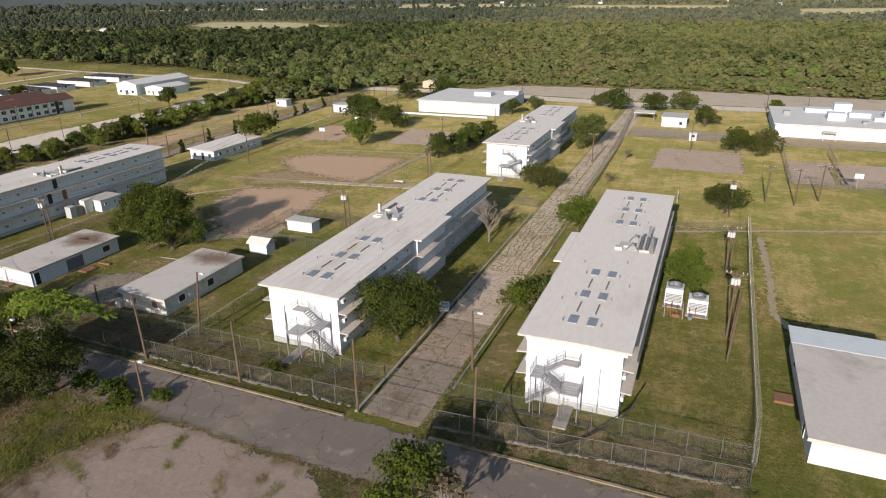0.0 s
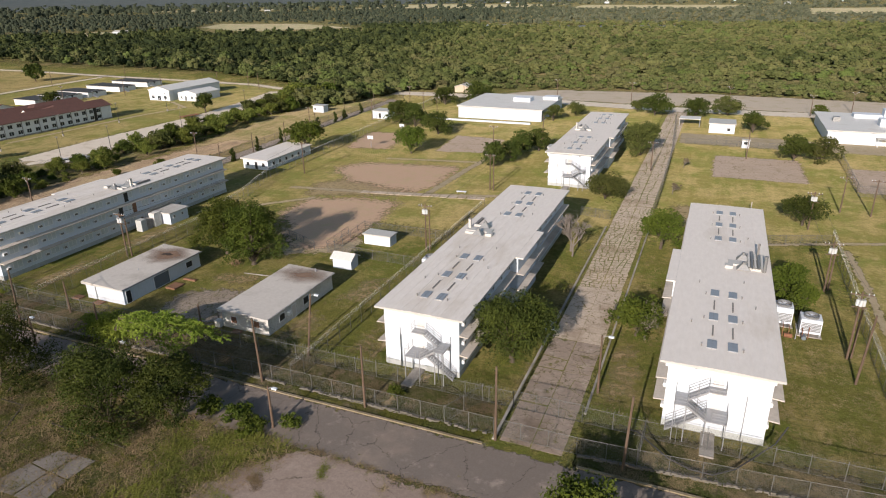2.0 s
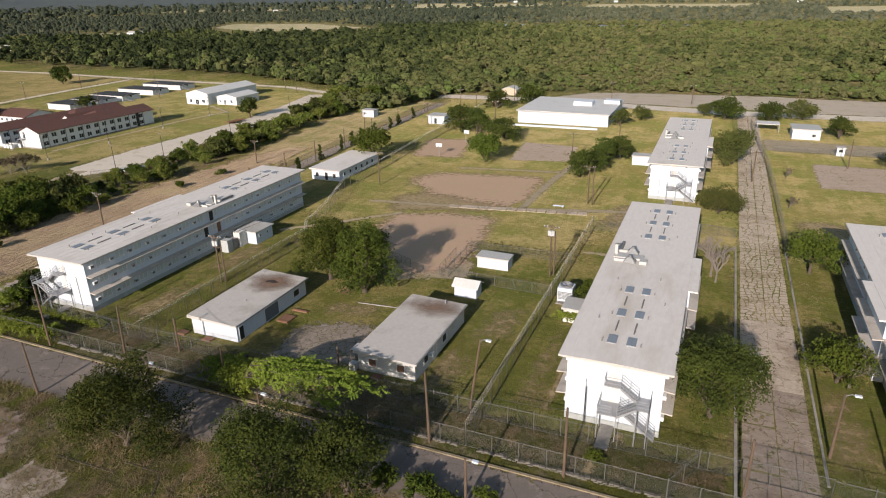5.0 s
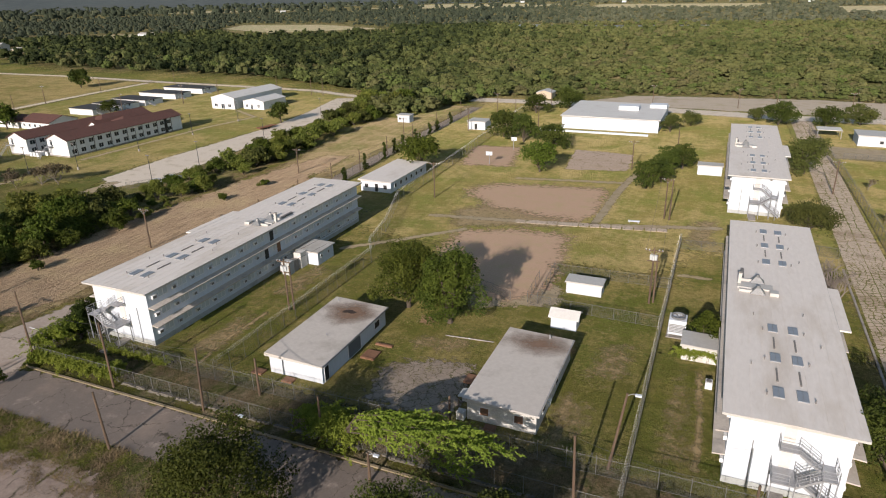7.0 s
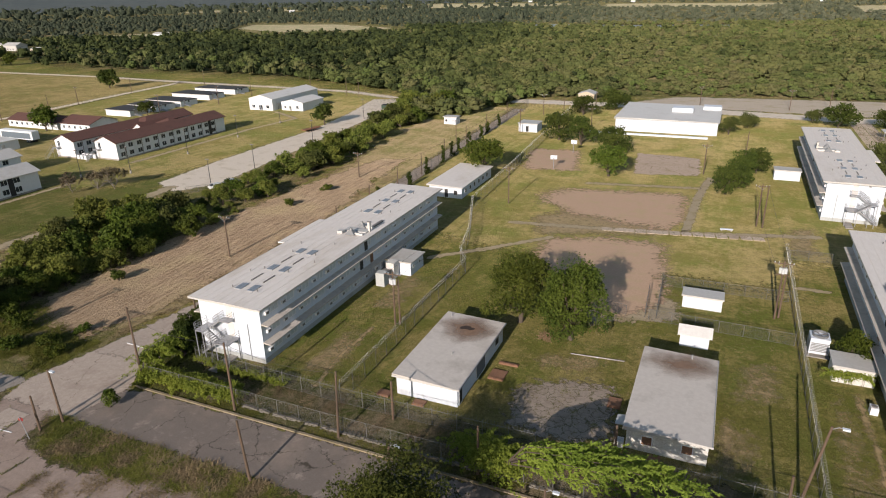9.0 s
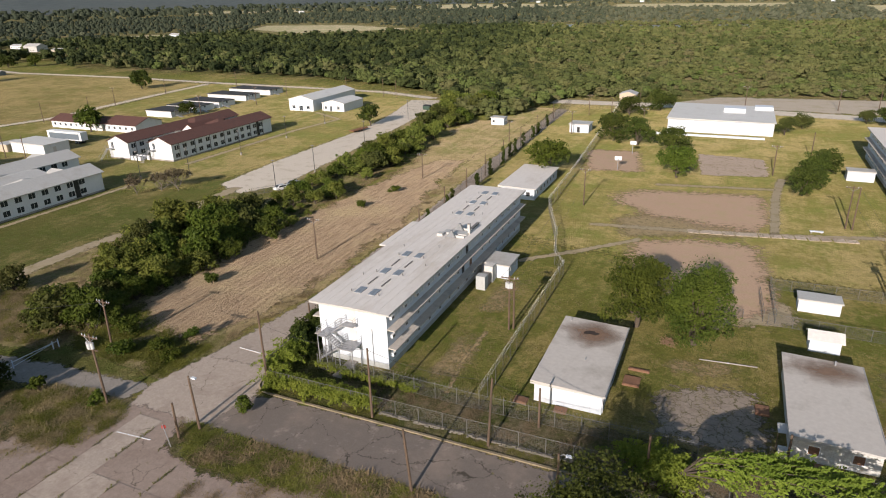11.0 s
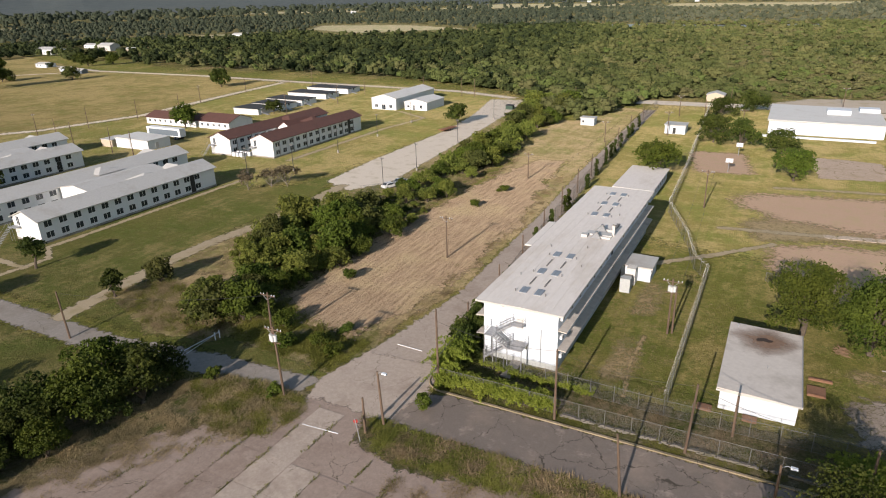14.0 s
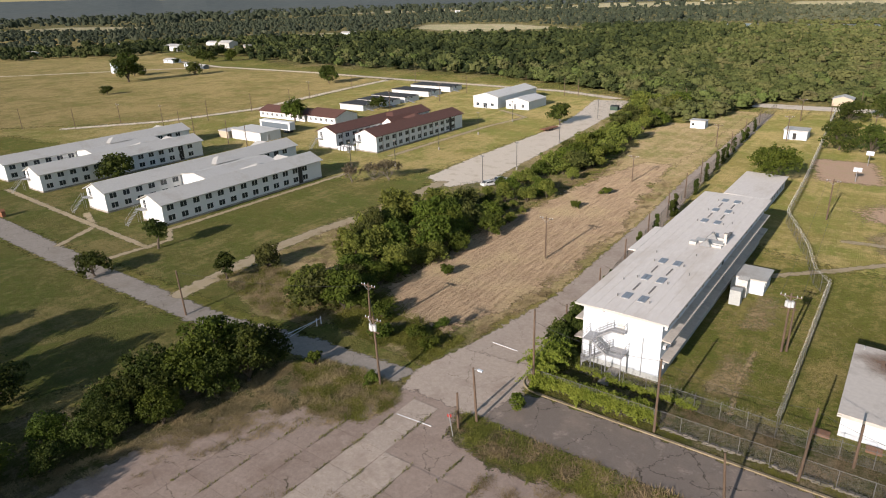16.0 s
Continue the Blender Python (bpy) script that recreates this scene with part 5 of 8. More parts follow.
eb = low_building("workshop", 14.4, 58.9, 24.5, 81.5, 3.0, OLD_ROOF, WHITE, "low white workshop with a wide grey roof", 0.5, 0.15, [("w", 16.0, 1.0, 1.4, 1.0, "window", DARK), ("w", 4.0, 0.1, 1.0, 2.0, "door", DARK)])
part("end_panel", Geo().slab([(-0.55, 18.6, 3.185), (10.65, 18.6, 3.035), (10.65, 23.15, 3.035), (-0.55, 23.15, 3.185)], 0.06), PANEL, eb, "pale blue metal sheets")
wh = low_building("warehouse", -104.3, 229.0, -71.5, 262.0, 4.4, WHITE_ROOF, WHITE, "large white flat-roofed hall with roof housings", 0.5, 0.3)
part("roof_house", Geo().box(17, 16, 4.3, 24, 21, 6.0), WHITE, wh)
part("roof_house", Geo().box(27, 24, 4.3, 33, 29, 5.6), WHITE, wh)
single("loading_kerb", Geo().box(-112, 222.6, 0, -74, 223.4, 0.6), WHITE, "long white concrete kerb wall", "kerb wall", "structure")
xb = low_building("kitchen_hall", 20.0, 222.0, 62.0, 256.0, 4.0, WHITE_ROOF, WHITE, "large white flat-roofed hall with roof plant", 0.5, 0.1,
                  [("s", 33.0, 1.2, 1.6, 0.9, "window", DARK), ("s", 37.0, 1.2, 1.6, 0.9, "window", DARK), ("s", 14.5, 0.1, 1.0, 2.1, "door", DOOR)])
for x, y, w, d, h in ((15, 10, 5, 4, 2.2), (3, 16, 2, 2, 1.4), (22, 18, 6, 3, 1.3), (18, 22, 5, 4, 3.4), (28, 12, 3, 2, 1.0), (32, 20, 5, 3, 1.6), (10, 24, 8, 5, 1.2), (24, 6, 1.5, 1.5, 0.8)):
    part("roof_plant", Geo().box(x, y, 4.0, x + w, y + d, 4.1 + h), WHITE if w > 2.5 else PIPE, xb)
po = part("porch_roof", Geo().box(12.8, -3.0, 2.4, 16.6, -0.05, 2.55), METAL_ROOF, xb)
for x in (13.0, 16.4):
    part("porch_post", Geo().box(x - 0.08, -2.9, 0, x + 0.08, -2.74, 2.4), WHITE, xb)
low_building("gate_house", -13.9, 227.4, -6.0, 236.5, 3.2, METAL_ROOF, WHITE, "small white gate house", 0.3, 0.1, [("s", 5.6, 0.9, 1.0, 0.9, "window", DARK)])
cp = thing("carport", -24.0, 236.0, label="open carport with a white roof", category="carport")
part("roof", Geo().box(0, 0, 2.6, 7.0, 6.0, 2.75), WHITE_ROOF, cp)
for x in (0.2, 6.8):
    for y in (0.2, 5.8):
        part("post", Geo().box(x - 0.08, y - 0.08, 0, x + 0.08, y + 0.08, 2.6), STEEL, cp)
low_building("kiosk", -4.0, 206.6, -2.0, 208.4, 2.4, METAL_ROOF, WHITE, "tiny white guard kiosk", 0.2, 0.05, [("s", 0.5, 1.1, 1.0, 0.8, "window", DARK)])
low_building("white_cabin", -135.4, 217.0, -128.8, 223.0, 3.0, METAL_ROOF, WHITE, "small white cabin under trees", 0.3, 0.1, [("s", 2.6, 0.1, 1.0, 2.0, "door", DARK)])
low_building("white_cabin", -166.0, 222.0, -161.0, 225.5, 2.8, METAL_ROOF, WHITE, "small white cabin on the grass", 0.3, 0.05, [("s", 0.6, 1.0, 0.8, 0.8, "window", DARK)])
gabled("brick_cabin", -131.0, 292.0, -124.0, 299.0, 2.8, 3.9, METAL_ROOF, TAN, "small tan cabin before the woods", 0.3)
low_building("utility_hut", -49.5 - 7.0, 178.5, -50.6, 182.0, 2.6, METAL_ROOF, WHITE, "small white hut beside a block", 0.2, 0.05)


def cooling_unit(x, y, w, d, h, label):
    c = thing("cooling_tower", x, y, label=label, category="cooling tower")
    part("casing", Geo().box(0, 0, 0.5, w, d, h), WHITE, c)
    lv = Geo()
    for k in range(6):
        lv.slab([(-0.08, 0.1, 0.9 + k * 0.22), (0.0, 0.1, 1.0 + k * 0.22), (0.0, d - 0.1, 1.0 + k * 0.22), (-0.08, d - 0.1, 0.9 + k * 0.22)], 0.03)
        lv.slab([(0.1, -0.08, 0.9 + k * 0.22), (w - 0.1, -0.08, 0.9 + k * 0.22), (w - 0.1, 0, 1.0 + k * 0.22), (0.1, 0, 1.0 + k * 0.22)], 0.03)
    part("louvres", lv, PIPE, c)
    ring, r = Geo(), min(w, d) * 0.42
    for i in range(20):
        a = 2 * math.pi * i / 20
        ring.v += [(w / 2 + q * math.cos(a), d / 2 + q * math.sin(a), z) for q, z in ((r, h - 0.05), (r, h + 0.35), (r - 0.1, h + 0.35), (r - 0.1, h - 0.05))]
        ring.f += [(4 * i + k, (4 * i + k + 4) % 80, 4 * ((i + 1) % 20) + (k + 1) % 4, 4 * i + (k + 1) % 4) for k in range(4)]
    part("fan_ring", ring, PIPE, c)
    fan = Geo()
    for i in range(4):
        a = math.pi / 2 * i + 0.3
        fan.slab([(w / 2, d / 2, h + 0.1), (w / 2 + 0.8 * math.cos(a), d / 2 + 0.8 * math.sin(a), h + 0.1), (w / 2 + 0.8 * math.cos(a + 0.4), d / 2 + 0.8 * math.sin(a + 0.4), h + 0.16)], 0.03)
    part("fan", fan, DUCT, c)
    part("base", Geo().box(-0.2, -0.2, -0.1, w + 0.2, d + 0.2, 0.15), CONCRETE, c)
    for px in (0.1, w - 0.1):
        for py in (0.1, d - 0.1):
            part("leg", Geo().box(px - 0.06, py - 0.06, 0.1, px + 0.06, py + 0.06, 0.5), STEEL, c)
    return c


cooling_unit(-55.6, 87.6, 2.3, 2.3, 2.7, "white cooling tower with a round fan beside a fence")
cooling_unit(-1.3, 88.6, 2.4, 2.4, 2.9, "white cooling tower with a round fan")
cooling_unit(1.9, 86.6, 2.6, 2.3, 2.6, "white cooling tower with a round fan and rusty pipework")
pk = thing("pipe_rack", -0.6, 85.0, label="rusty pipes and pumps beside the cooling towers", category="pipework")
for k in range(6):
    part("pipe", Geo().line([(k * 0.8 - 0.4, 0.3 + (k % 3) * 0.4, 0), (k * 0.8 - 0.4, 0.3 + (k % 3) * 0.4, 1.2 + 0.3 * (k % 2)), (k * 0.8 - 0.4, 2.2, 1.2 + 0.3 * (k % 2))], 0.07), RUST if k % 3 else STEEL, pk)
part("pump", Geo().tube((0.6, 0.4, 0.35), (1.6, 0.4, 0.35), 0.3, n=10), RUST, pk)
part("pump", Geo().tube((3.0, 0.2, 0.35), (3.0, 1.2, 0.35), 0.3, n=10), BLUE_GREY, pk)
cg = thing("outdoor_unit", -119.9, 86.5, label="grey electrical cabinets behind a screen beside a block", category="cabinet")
part("cabinet", Geo().box(0, 0, 0, 1.6, 1.4, 2.4), PLINTH, cg)
part("cabinet", Geo().box(0.1, 1.7, 0, 1.4, 3.0, 2.0), CONCRETE, cg)
part("screen", Geo().box(0.2, 3.4, 0, 1.7, 5.2, 2.9), OLD_WHITE, cg)
low = thing("ground_unit", -50.2, 76.0, label="small white outdoor cooling unit on the grass", category="cooling unit")
part("casing", Geo().box(0, 0, 0, 0.8, 1.0, 0.9), SIDING, low)
part("fan_ring", Geo().tube((0.4, 0.5, 0.88), (0.4, 0.5, 0.98), 0.32, n=12), DUCT, low)

# ---- the west camp ----
def two_storey(name, x0, y0, x1, y1, eave, ridge, roof_mat, label, group, step=3.3, stair_side=1, bars=False):
    w, d = x1 - x0, y1 - y0
    wins = []
    n = int((d - 2) / step)
    for k in range(n):
        for z in (1.0, 3.35):
            for wall in "ew":
                wins.append((wall, 1.2 + k * step, z, 1.6, 1.25))
    wins += [("s", w * 0.18 - 0.3, 3.3, 0.95, 1.9)]
    b = gabled(name, x0, y0, x1, y1, eave, ridge, roof_mat, SIDING, label, 0.55, windows=wins, group=group)
    part("plinth", Geo().box(-0.04, -0.04, -0.2, w + 0.04, d + 0.04, 0.45), CONCRETE, b)
    st = part("porch_deck", Geo().box(w * 0.1 - 0.6, -1.4, 3.05, w * 0.1 + 1.6, -0.02, 3.2), STEEL, b)
    for k in range(12):
        part("step", Geo().box(w * 0.1 - 0.6, -1.4 - k * 0.26 - 0.26, 3.0 - k * 0.25, w * 0.1 + 0.5, -1.4 - k * 0.26, 3.05 - k * 0.25), STEEL, st)
    g = Geo()
    for xx in (w * 0.1 - 0.6, w * 0.1 + 0.5):
        g.tube((xx, -1.4, 4.2), (xx, -4.5, 1.2), 0.03, n=4).tube((xx, -1.4, 0), (xx, -1.4, 4.2), 0.04, n=4).tube((xx, -4.5, 0), (xx, -4.5, 1.2), 0.03, n=4)
    part("handrail", g, STEEL, b)
    # A flat dark box stands for the shadow inside a stair recess.
    part("recess", Geo().box(w + 0.003, d - 8.2, 0.3, w + 0.05, d - 6.8, eave - 0.5), DARK, b, "dark panel for the shade in a stair recess")
    if not bars:
        g = part("end_porch", Geo().box(-2.6, d - 7.5, -0.2, -0.003, d - 2.5, eave - 0.1), SIDING, b)
        k = Geo()
        k.v += [(-2.9, d - 7.9, eave - 0.1), (-2.9, d - 2.1, eave - 0.1), (-2.9, d - 5.0, eave + 1.1), (1.5, d - 7.9, eave - 0.1), (1.5, d - 2.1, eave - 0.1), (1.5, d - 5.0, eave + 1.1)]
        k.f += [(0, 2, 1), (3, 4, 5), (0, 3, 5, 2), (1, 2, 5, 4), (0, 1, 4, 3)]
        part("porch_roof", k, roof_mat, g)
    if bars:
        for k in range(0, n, 2):
            part("pilaster", Geo().box(w + 0.003, 2.9 + k * step, 0, w + 0.1, 3.1 + k * step, eave), DUCT, b)
    return b


def cross_wing(x0, y0, x1, y1, eave, ridge, roof_mat, label, group):
    """A two-storey link between two barracks, its low ridge running with theirs, with a small hip against each wing."""
    b = gabled("cross_wing", x0, y0, x1, y1, eave, ridge, roof_mat, SIDING, label, 0.4, group=group)
    w, d = x1 - x0, y1 - y0
    for xc, half in ((-2.0, 3.2), (w + 2.0, 3.2)):
        g, k = Geo(), 0
        yb, top, foot = d * 0.45, ridge + 0.55, ridge - 0.7
        g.v += [(xc - half, yb, foot), (xc + half, yb, foot), (xc, yb + 3.2, top), (xc - half, yb + 7.5, foot), (xc + half, yb + 7.5, foot)]
        g.f += [(0, 1, 2), (1, 4, 2), (4, 3, 2), (3, 0, 2), (0, 3, 4, 1)]
        part("hip", g, roof_mat, b)
    return b


wl1 = "long white two-storey barrack with a pale metal roof"
for x in (-240.3, -261.5, -295.0, -317.0):
    two_storey("barrack", x, 60.5 if x > -255 else 58.8, x + 8.6, 108.0 if x in (-240.3, -295.0) else 118.0, 5.2, 6.9, METAL_ROOF, wl1 + " on a lawn", "white barracks")
for x in (-252.9, -308.4):
    cross_wing(x + 0.1, 79.0, x + 12.5, 101.0, 5.1, 6.2, METAL_ROOF, "white link wing with a pale ridged roof between barracks", "link wings")
    part("end_wall", Geo().box(4.0, -0.05, 0, 8.0, -0.004, 3.0), WHITE, bpy.data.objects["cross_wing" if x > -255 else "cross_wing.001"])
two_storey("barrack", -247.0, 138.0, -238.0, 185.5, 5.6, 7.4, RED_ROOF, "white two-storey barrack with a red-brown roof", "red-roofed barracks", bars=True)
two_storey("barrack", -262.0, 135.8, -253.6, 186.0, 5.6, 7.4, RED_ROOF, "white two-storey barrack with a red-brown roof and outside stair", "red-roofed barracks", bars=True)
cross_wing(-253.5, 158.0, -247.1, 170.0, 5.0, 7.2, RED_ROOF, "white link wing under a red-brown roof", "link wings")
for k in range(7):
    cu = thing("condenser", -253.0 + (k % 4) * 1.5, 137.5 - (k // 4) * 2.0, label="white outdoor condenser beside a barrack", category="cooling unit", group="condensers")
    part("casing", Geo().box(0, 0, 0, 1.1, 1.1, 1.3), SIDING, cu)
    part("fan_ring", Geo().tube((0.55, 0.55, 1.28), (0.55, 0.55, 1.4), 0.42, n=10), DUCT, cu)
rr = [("s", 1.5 + k * 3.0, 1.0, 1.0, 1.0) for k in range(9)]
gabled("long_house", -331.0, 167.0, -303.0, 177.0, 2.9, 4.7, RED_ROOF, SIDING, "low white house with a red-brown hipped roof", 0.5, True, windows=rr)
gabled("long_house", -302.0, 167.5, -286.0, 180.0, 3.0, 5.0, RED_ROOF, SIDING, "low white house with a dark red-brown roof", 0.5, True, windows=rr[:5])
for k, (x0, x1, y) in enumerate(((-313, -299, 197.5), (-314.5, -297.5, 210.5), (-318, -297, 224), (-322, -298.5, 244), (-325, -299, 263))):
    tr = low_building("office_trailer", x0, y, x1, y + 10.5, 2.5, DARK_ROOF, SIDING, "white office trailer with a black roof", 0.2, 0.3, [("e", 2.0, 0.6, 1.0, 2.0, "door", DOOR), ("e", 4.6, 1.5, 0.9, 0.9, "window", DARK)], "trailer", "office trailers")
    part("ramp", Geo().slab([(x1 - x0, 2.0, 0.9), (x1 - x0 + 3.5, 2.0, 0.1), (x1 - x0 + 3.5, 3.4, 0.1), (x1 - x0, 3.4, 0.9)], 0.15), STEEL, tr)
gabled("hall", -261.0, 227.6, -248.6, 262.0, 5.0, 6.6, WHITE_ROOF, SIDING, "white hall with a pale gabled roof", 0.3, windows=[("s", 1.6, 1.0, 1.5, 1.2), ("s", 5.2, 0.2, 1.8, 2.0), ("s", 9.0, 1.0, 1.5, 1.2)])
gabled("hall_wing", -246.0, 230.4, -235.0, 246.0, 3.6, 4.8, WHITE_ROOF, SIDING, "lower white wing with doors and windows", 0.3, windows=[("s", 1.4, 1.0, 1.0, 1.0), ("s", 7.6, 0.9, 1.1, 1.3), ("s", 4.0, 0.1, 1.0, 2.0)])
low_building("store_hut", -302.0, 131.0, -286.0, 140.0, 3.3, WHITE_ROOF, SIDING, "white flat-roofed store hut on grass", 0.2, 0.3, [("e", 3.0, 0.1, 1.2, 2.1, "door", DOOR)])
low_building("store_hut", -308.5, 130.0, -303.0, 137.0, 2.6, METAL_ROOF, TAN, "small tan store hut", 0.15, 0.05)
van = thing("box_trailer", -306.0, 147.0, label="long white box trailer with dark wheels", category="trailer")
part("body", Geo().box(0, 0, 1.1, 17, 2.6, 4.0), SIDING, van)
part("side_panel", Geo().box(1.0, -0.03, 1.4, 16, -0.004, 3.4), BLUE_GREY, van)
for x in (1.6, 2.8, 14.0, 15.2):
    w = part("wheel", Geo().tube((x, -0.05, 0.55), (x, 2.65, 0.55), 0.55, n=12), RUBBER, van)
    part("rim", Geo().tube((x, -0.08, 0.55), (x, -0.04, 0.55), 0.3, n=10), STEEL, w)
sig = thing("stand_sign", -273.0, 43.8, label="small red-brown wooden sign box on the lawn", category="sign")
part("box", Geo().box(-0.7, -0.4, 0, 0.7, 0.4, 1.5), RUST, sig)
part("roof", Geo().gable(-0.85, -0.5, 0.85, 0.5, 1.5, 1.9), RUST, sig)
# far buildings beyond the meadow
for x, y, w, d, h, m in ((-640, 312, 14, 8, 4, WHITE), (-565, 289, 16, 5, 3.5, BLUE_GREY), (-585, 296, 12, 5, 3.5, WHITE), (-790, 405, 26, 16, 7, SIDING), (-757, 452, 20, 12, 8, METAL_ROOF), (-900, 305, 22, 12, 5, WHITE), (-770, 660, 30, 10, 6, WHITE), (-700, 440, 16, 9, 5, TAN), (-820, 480, 24, 10, 5, SIDING), (-940, 420, 30, 12, 5, TAN)):
    gabled("far_house", x, y, x + w, y + d, h * 0.7, h, METAL_ROOF, m, "distant pale building beyond the meadow", 0.4, True, windows=[("s", 1.5 + k * 4, 1.0, 1.4, 1.2) for k in range(int(w / 4) - 1)], group="far houses")
tk = thing("water_tank", -596, 245, label="white upright water tank", category="tank")
part("shell", Geo().tube((0, 0, 0), (0, 0, 7), 2.6, n=16), WHITE, tk)
part("top", Geo().tube((0, 0, 7), (0, 0, 7.8), 2.6, 0.5, n=16), WHITE, tk)


# ---- vehicles ----
def car(x, y, turn, paint, label):
    c = thing("car", x, y, turn=turn, label=label, category="car", group="parked cars")
    body = Geo()
    prof = [(-2.2, 0.35), (2.2, 0.35), (2.25, 0.75), (1.2, 0.95), (0.6, 1.42), (-1.2, 1.48), (-1.9, 1.0), (-2.25, 0.9)]
    k = len(body.v)
    for yy in (-0.88, 0.88):
        body.v += [(px, yy * (0.86 if pz > 1.2 else 1.0), pz) for px, pz in prof]
    n = len(prof)
    body.f += [tuple(range(n)), tuple(n + i for i in reversed(range(n)))] + [(i, n + i, n + (i + 1) % n, (i + 1) % n) for i in range(n)]
    bd = part("body", body, paint, c)
    part("windscreen", Geo().slab([(1.18, -0.74, 0.99), (1.18, 0.74, 0.99), (0.64, 0.7, 1.41), (0.64, -0.7, 1.41)], 0.03), GLASS, bd)
    part("rear_window", Geo().slab([(-1.86, -0.74, 1.05), (-1.24, -0.7, 1.47), (-1.24, 0.7, 1.47), (-1.86, 0.74, 1.05)], 0.03), GLASS, bd)
    for s in (-1, 1):
        part("side_window", Geo().slab([(-1.5, s * 0.9, 1.02), (0.95, s * 0.9, 1.0), (0.5, s * 0.79, 1.36), (-1.15, s * 0.79, 1.4)], 0.02), GLASS, bd)
        part("headlight", Geo().box(2.16, s * 0.6 - 0.18, 0.62, 2.27, s * 0.6 + 0.18, 0.78), STEEL, bd)
        for xx in (-1.4, 1.4):
            w = part("wheel", Geo().tube((xx, s * 0.7, 0.33), (xx, s * 0.9, 0.33), 0.33, n=14), RUBBER, c)
            part("rim", Geo().tube((xx, s * 0.89, 0.33), (xx, s * 0.92, 0.33), 0.2, n=10), STEEL, w)
    return c


car(-187.4, 124.3, 68, CAR_WHITE, "white hatchback parked on the gravel")
car(-186.4, 128.6, 62, CAR_GREY, "silver hatchback parked on the gravel")
dm = thing("skip", -203.5, 246.0, label="dark green steel rubbish skip", category="skip")
part("tub", Geo().slab([(-1.6, -1.0, 1.6), (1.6, -1.0, 1.6), (1.6, 1.0, 1.6), (-1.6, 1.0, 1.6)], 1.6), GREEN_PAINT, dm)
part("lid", Geo().slab([(-1.65, -1.05, 1.7), (1.65, -1.05, 1.7), (1.65, 1.05, 1.95), (-1.65, 1.05, 1.95)], 0.1), DARK, dm)
fl = thing("flatbed_trailer", -207.5, 196.0, turn=80, label="low dark flatbed trailer under a tree", category="trailer")
part("bed", Geo().box(-4, -1.2, 0.7, 4, 1.2, 0.95), RUST, fl)
for xx in (-1.2, 0.2):
    for s in (-1, 1):
        part("wheel", Geo().tube((xx, s * 1.0, 0.4), (xx, s * 1.25, 0.4), 0.4, n=12), RUBBER, fl)
lf = thing("fallen_lattice", -30.6, 76.5, turn=20, label="white lattice panel lying beside the drive", category="panel")
part("frame", Geo().box(-0.7, -1.5, 0.3, 0.7, -1.35, 0.4).box(-0.7, 1.35, 0.3, 0.7, 1.5, 0.4).box(-0.7, -1.5, 0.3, -0.55, 1.5, 0.4).box(0.55, -1.5, 0.3, 0.7, 1.5, 0.4), WHITE, lf)
part("leg", Geo().box(-0.6, -1.2, 0, -0.5, -1.1, 0.3).box(0.5, 1.1, 0, 0.6, 1.2, 0.3), WHITE, lf)
for k in range(6):
    part("slat", Geo().box(-0.55, -1.2 + k * 0.45, 0.32, 0.55, -1.05 + k * 0.45, 0.38), WHITE, lf)
for x, y, w, d in ((-104.4, 58.6, 1.6, 1.2), (-99.5, 58.4, 1.5, 1.1), (-92.8, 70.8, 2.6, 0.5), (-72.5, 58.7, 1.3, 0.9), (-78.0, 66.5, 1.5, 2.0), (-93.0, 67.0, 2.0, 2.2), (12.0, 68.5, 2.0, 2.0)):
    single("timber_pallet", Geo().box(x, y, 0, x + w, y + d, 0.22).box(x + 0.1, y + 0.1, 0.22, x + w - 0.1, y + 0.3, 0.27), BOARD, "weathered brown timber lying on the grass", "timber")
stick_rng = random.Random(8)
pile = Geo()
for k in range(70):
    a, r, tilt = stick_rng.uniform(0, math.pi), stick_rng.uniform(0.5, 1.5), stick_rng.uniform(-0.3, 0.45)
    x, y, z = stick_rng.gauss(0, 0.55), stick_rng.gauss(0, 0.4), abs(stick_rng.gauss(0.35, 0.25))
    dx, dy, dz = r * math.cos(a), r * math.sin(a), r * tilt
    pile.tube((x - dx / 2, y - dy / 2, max(0.03, z - dz / 2)), (x + dx / 2, y + dy / 2, max(0.03, z + dz / 2)), stick_rng.uniform(0.015, 0.04), n=4)
brush = thing("brush_pile", -88.8, 79.4, label="heap of dry brown sticks under a large tree", category="brush pile")
tagged(part("sticks", pile, DRY_STICK, brush), kind="stuff")
lying = thing("pipe", -84.6, 76.7, 0.0, 4.9, label="long pale grey pipe lying on the grass", category="pipe")
part("tube", Geo().tube((0, 0, 0.09), (7.0, 0, 0.09), 0.085, n=8), CONCRETE, lying)
part("coupling", Geo().tube((3.4, 0, 0.1), (3.65, 0, 0.1), 0.11, n=8), STEEL, lying)
ml = thing("basketball_hoop", -111.3, 171.5, turn=10, label="white backboard on a steel post", category="basketball hoop", group="basketball hoops")
part("post", Geo().tube((0, 0, 0), (0, 0, 3.2), 0.09), STEEL, ml)
part("backboard", Geo().box(-0.9, -0.5, 2.7, 0.9, -0.45, 3.8), WHITE, ml)
part("rim", Geo().tube((0, -0.7, 2.9), (0, -0.7, 2.93), 0.23, n=10), RUST, ml)
copy_thing(ml, pose(-110.3, 191.0, 0, 0, 0, 175))
copy_thing(ml, pose(33.8, 164.6, 0, 0, 0, 0))


